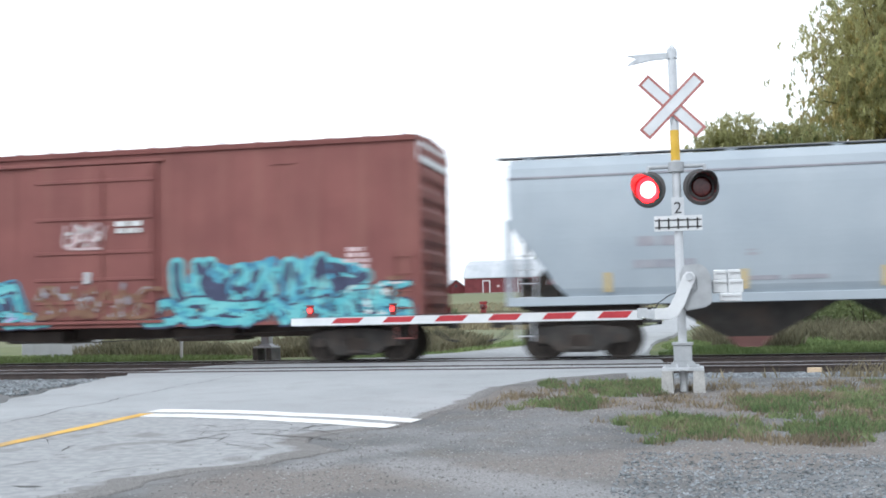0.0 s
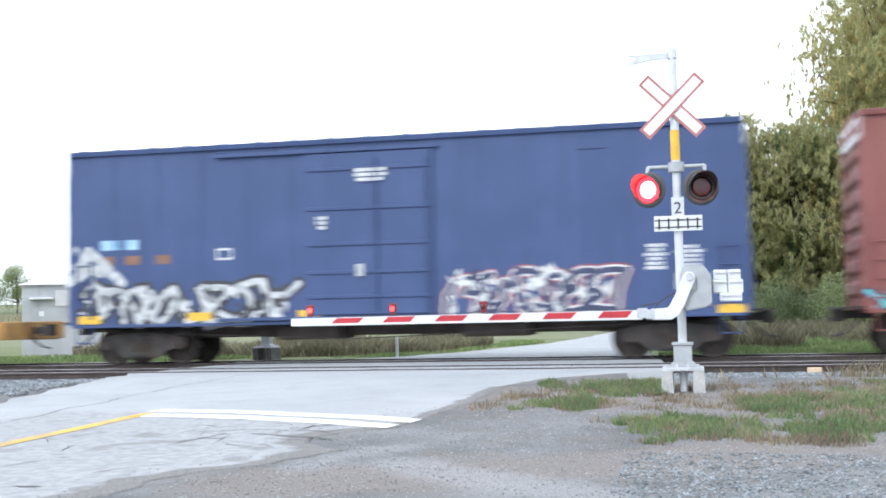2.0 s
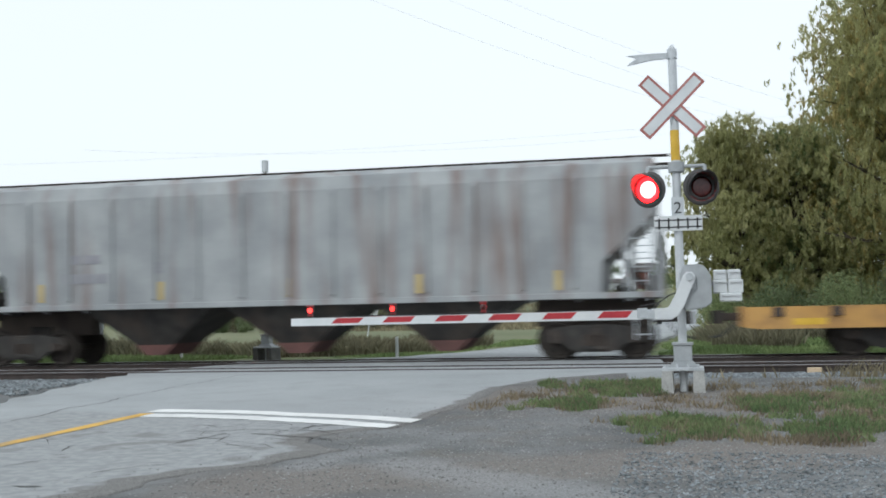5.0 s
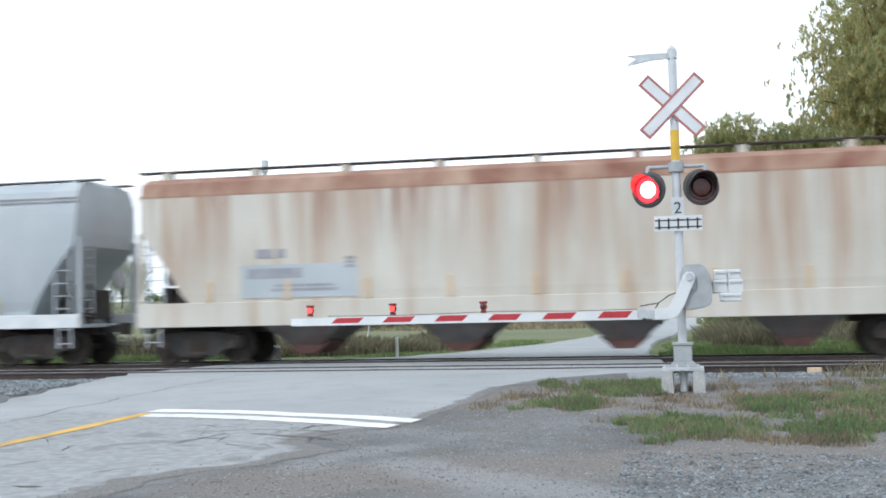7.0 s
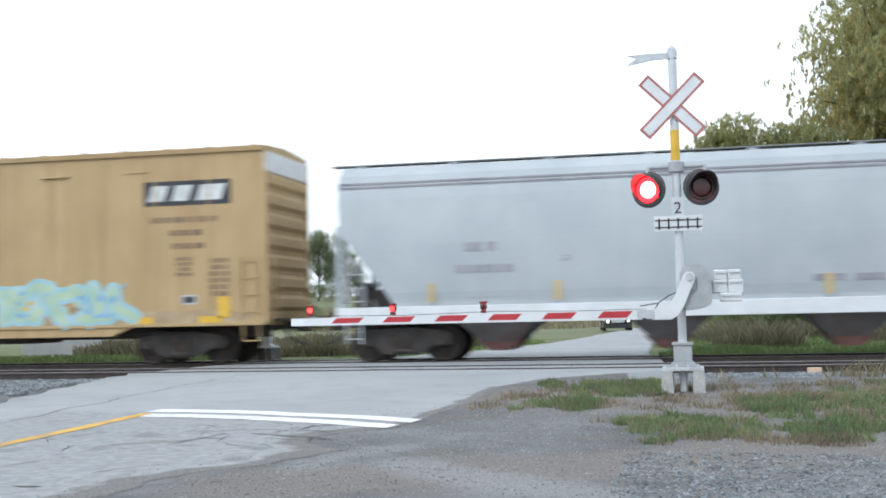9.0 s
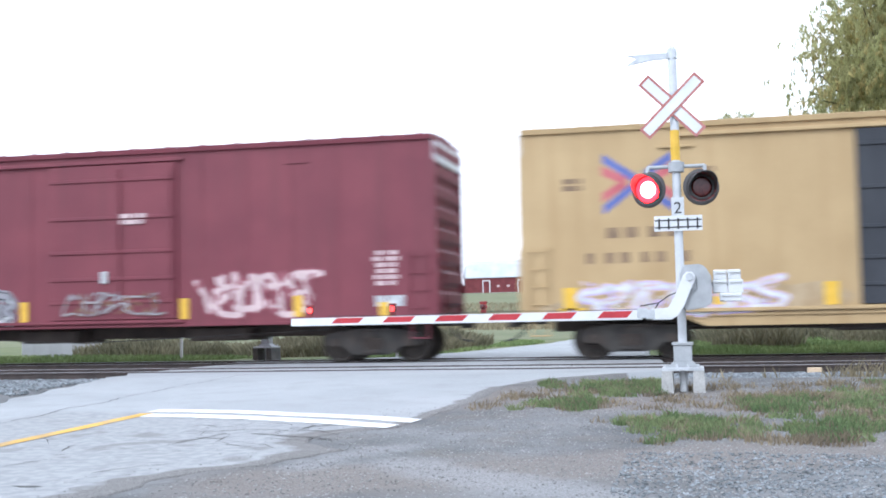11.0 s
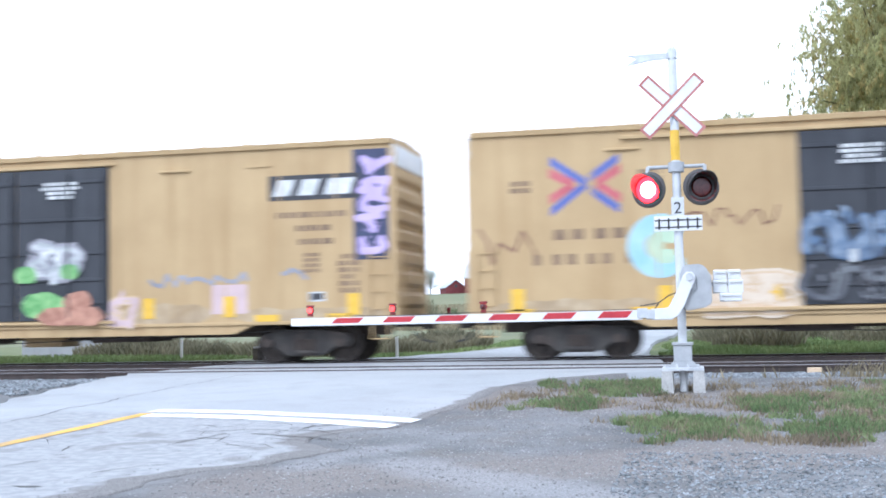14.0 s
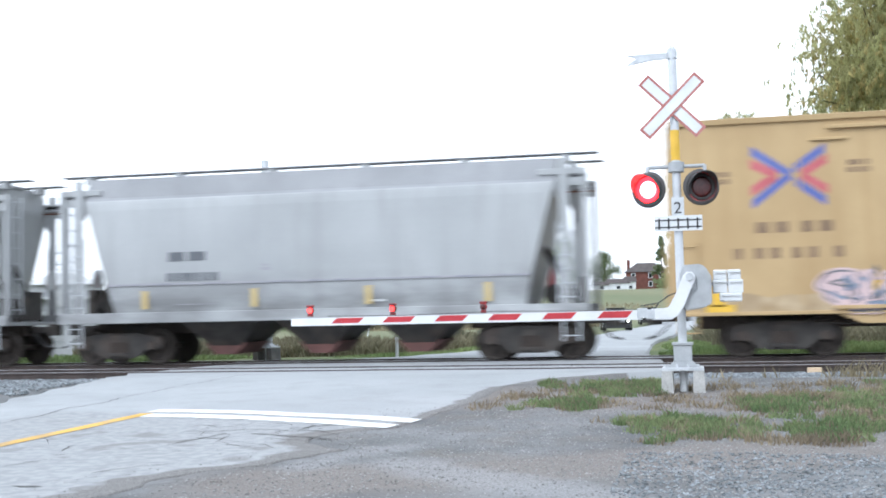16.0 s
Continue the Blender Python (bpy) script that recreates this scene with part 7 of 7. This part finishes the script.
# utility wires: two low ones along the far road, three that come down over the crossing
for p, q in (((-17.4, 60.0, 18.3), (-0.7, 60.0, 11.3)), ((-13.4, 62.0, 18.5), (2.2, 62.0, 11.3)), ((-10.6, 64.0, 18.8), (4.9, 64.0, 11.9)), ((-44.8, 75.0, 12.3), (-2.7, 75.0, 12.5)), ((-27.6, 75.0, 12.1), (-2.7, 75.0, 12.0))):
    bm = bmesh.new()
    a, b = Vector(p), Vector(q)
    last = None
    for j in range(25):
        u = -0.6 + 2.2 * j / 24
        here = a.lerp(b, u) + Vector((0, 0, 0.25 * (2 * u - 1) ** 2))
        if last is not None:
            rod(bm, last, here, 0.005, n=4)
        last = here
    tagged(part("overhead_wire", bm, roof_tin), "thin grey utility wire against the sky", "wire")

# ======== waiting cars ========


def waiting_car(x, y, rz, label):
    c = thing("car", label, "car", pose(x, y, road_far(x, y) + 0.005, 0, 0, rz), group="waiting cars")
    secs = [(-2.2, 0.22, 0.75, 0.76), (-2.0, 0.17, 0.88, 0.87), (-1.0, 0.16, 0.98, 0.90), (0.8, 0.16, 1.0, 0.91), (1.9, 0.26, 0.98, 0.88), (2.3, 0.45, 0.85, 0.78)]
    bm = bmesh.new()
    rings = [[bm.verts.new(p) for p in ((-w, yy, z0), (w, yy, z0), (w * 1.0, yy, (z0 + z1) / 2), (w * 0.86, yy, z1), (-w * 0.86, yy, z1), (-w, yy, (z0 + z1) / 2))] for yy, z0, z1, w in secs]
    for a, b in zip(rings, rings[1:]):
        for i in range(6):
            bm.faces.new((a[i], a[(i + 1) % 6], b[(i + 1) % 6], b[i]))
    bm.faces.new(rings[0][::-1])
    bm.faces.new(rings[-1])
    bmesh.ops.recalc_face_normals(bm, faces=bm.faces)
    part("body", bm, car_black, c)
    bm = bmesh.new()
    cab = [(-1.0, 0.97, 0.80), (-0.25, 1.42, 0.60), (0.9, 1.46, 0.60), (1.9, 0.99, 0.76)]
    rr = [[bm.verts.new((-w, yy, z)), bm.verts.new((w, yy, z))] for yy, z, w in cab]
    bt = [[bm.verts.new((-0.8, yy, 0.93)), bm.verts.new((0.8, yy, 0.93))] for yy, z, w in cab]
    for k in range(3):
        bm.faces.new((rr[k][0], rr[k][1], rr[k + 1][1], rr[k + 1][0]))
        bm.faces.new((rr[k][0], rr[k + 1][0], bt[k + 1][0], bt[k][0]))
        bm.faces.new((rr[k][1], rr[k + 1][1], bt[k + 1][1], bt[k][1]))
    bmesh.ops.recalc_face_normals(bm, faces=bm.faces)
    part("cabin_glass", bm, glass_dark, c)
    bm = bmesh.new()
    box(bm, -0.60, 0.60, -0.28, 0.95, 1.43, 1.49, 0.02)
    part("roof", bm, car_black, c)
    for wx in (-0.84, 0.84):
        for wy in (-1.4, 1.4):
            bm = bmesh.new()
            rod(bm, (wx - 0.1, wy, 0.32), (wx + 0.1, wy, 0.32), 0.32, n=20)
            w = part("wheel", bm, tyre_m, c)
            bm = bmesh.new()
            rod(bm, (wx - 0.105, wy, 0.32), (wx + 0.105, wy, 0.32), 0.19, n=14)
            part("rim", bm, galv, w)
        bm = bmesh.new()
        rod(bm, (wx * 0.78, -2.27, 0.62), (wx * 0.78, -2.1, 0.62), 0.085, n=14)
        part("headlamp", bm, lamp_glow, c, "lit round headlamp")
    bm = bmesh.new()
    box(bm, -0.42, 0.42, -2.26, -2.18, 0.52, 0.68, 0.01)
    part("grille", bm, galv, c)
    bm = bmesh.new()
    box(bm, -0.78, 0.78, -2.25, -2.1, 0.16, 0.40, 0.02)
    part("bumper", bm, black_paint, c)
    return c


waiting_car(-5.40, 78.0, 8, "black saloon car with lit headlamps waiting at the crossing")
waiting_car(-4.22, 104.0, 6, "dark car with lit headlamps waiting behind another")


# ======== movement ========
def motions():
    beats = [k / 10 for k in range(0, 161, 5)]
    for ob, s in CARS:
        walk(ob, [(t, pose(s + travel(t), TRAIN_Y, 0)) for t in beats])
    # wheels roll while their car passes
    for ob, m, s in WHEELS:
        seen = [k for k in range(0, 481) if -32 < s + travel(k / 30) < 16]
        if not seen:
            continue
        a, b = seen[0], seen[-1]
        ks = ([0] if a > 0 else []) + list(range(a, b + 1)) + ([480] if b < 480 else [])
        base = travel(a / 30)
        rows = []
        for k in ks:
            ang = math.degrees((travel(min(max(k, a), b) / 30) - base) / WHEEL_R)
            rows.append((k / 30, m @ Matrix.Rotation(radians(ang), 4, "Y")))
        walk(ob, rows)
    # lamps change over every half second
    for ob, m, early in FLASH:
        rows, ang = [], 0 if early else 180
        rows.append((0, m @ pose(0, 0, 0, 0, ang)))
        t, k = 0.4, 0
        while t < 16:
            for j in range(4):
                rows.append((t + j / 30, m @ pose(0, 0, 0, 0, ang + 60 * j)))
            ang += 180
            t = round(t + 0.5, 3)
        if rows[-1][0] < 15.99:
            rows.append((16, m @ pose(0, 0, 0, 0, ang)))
        walk(ob, rows)


motions()
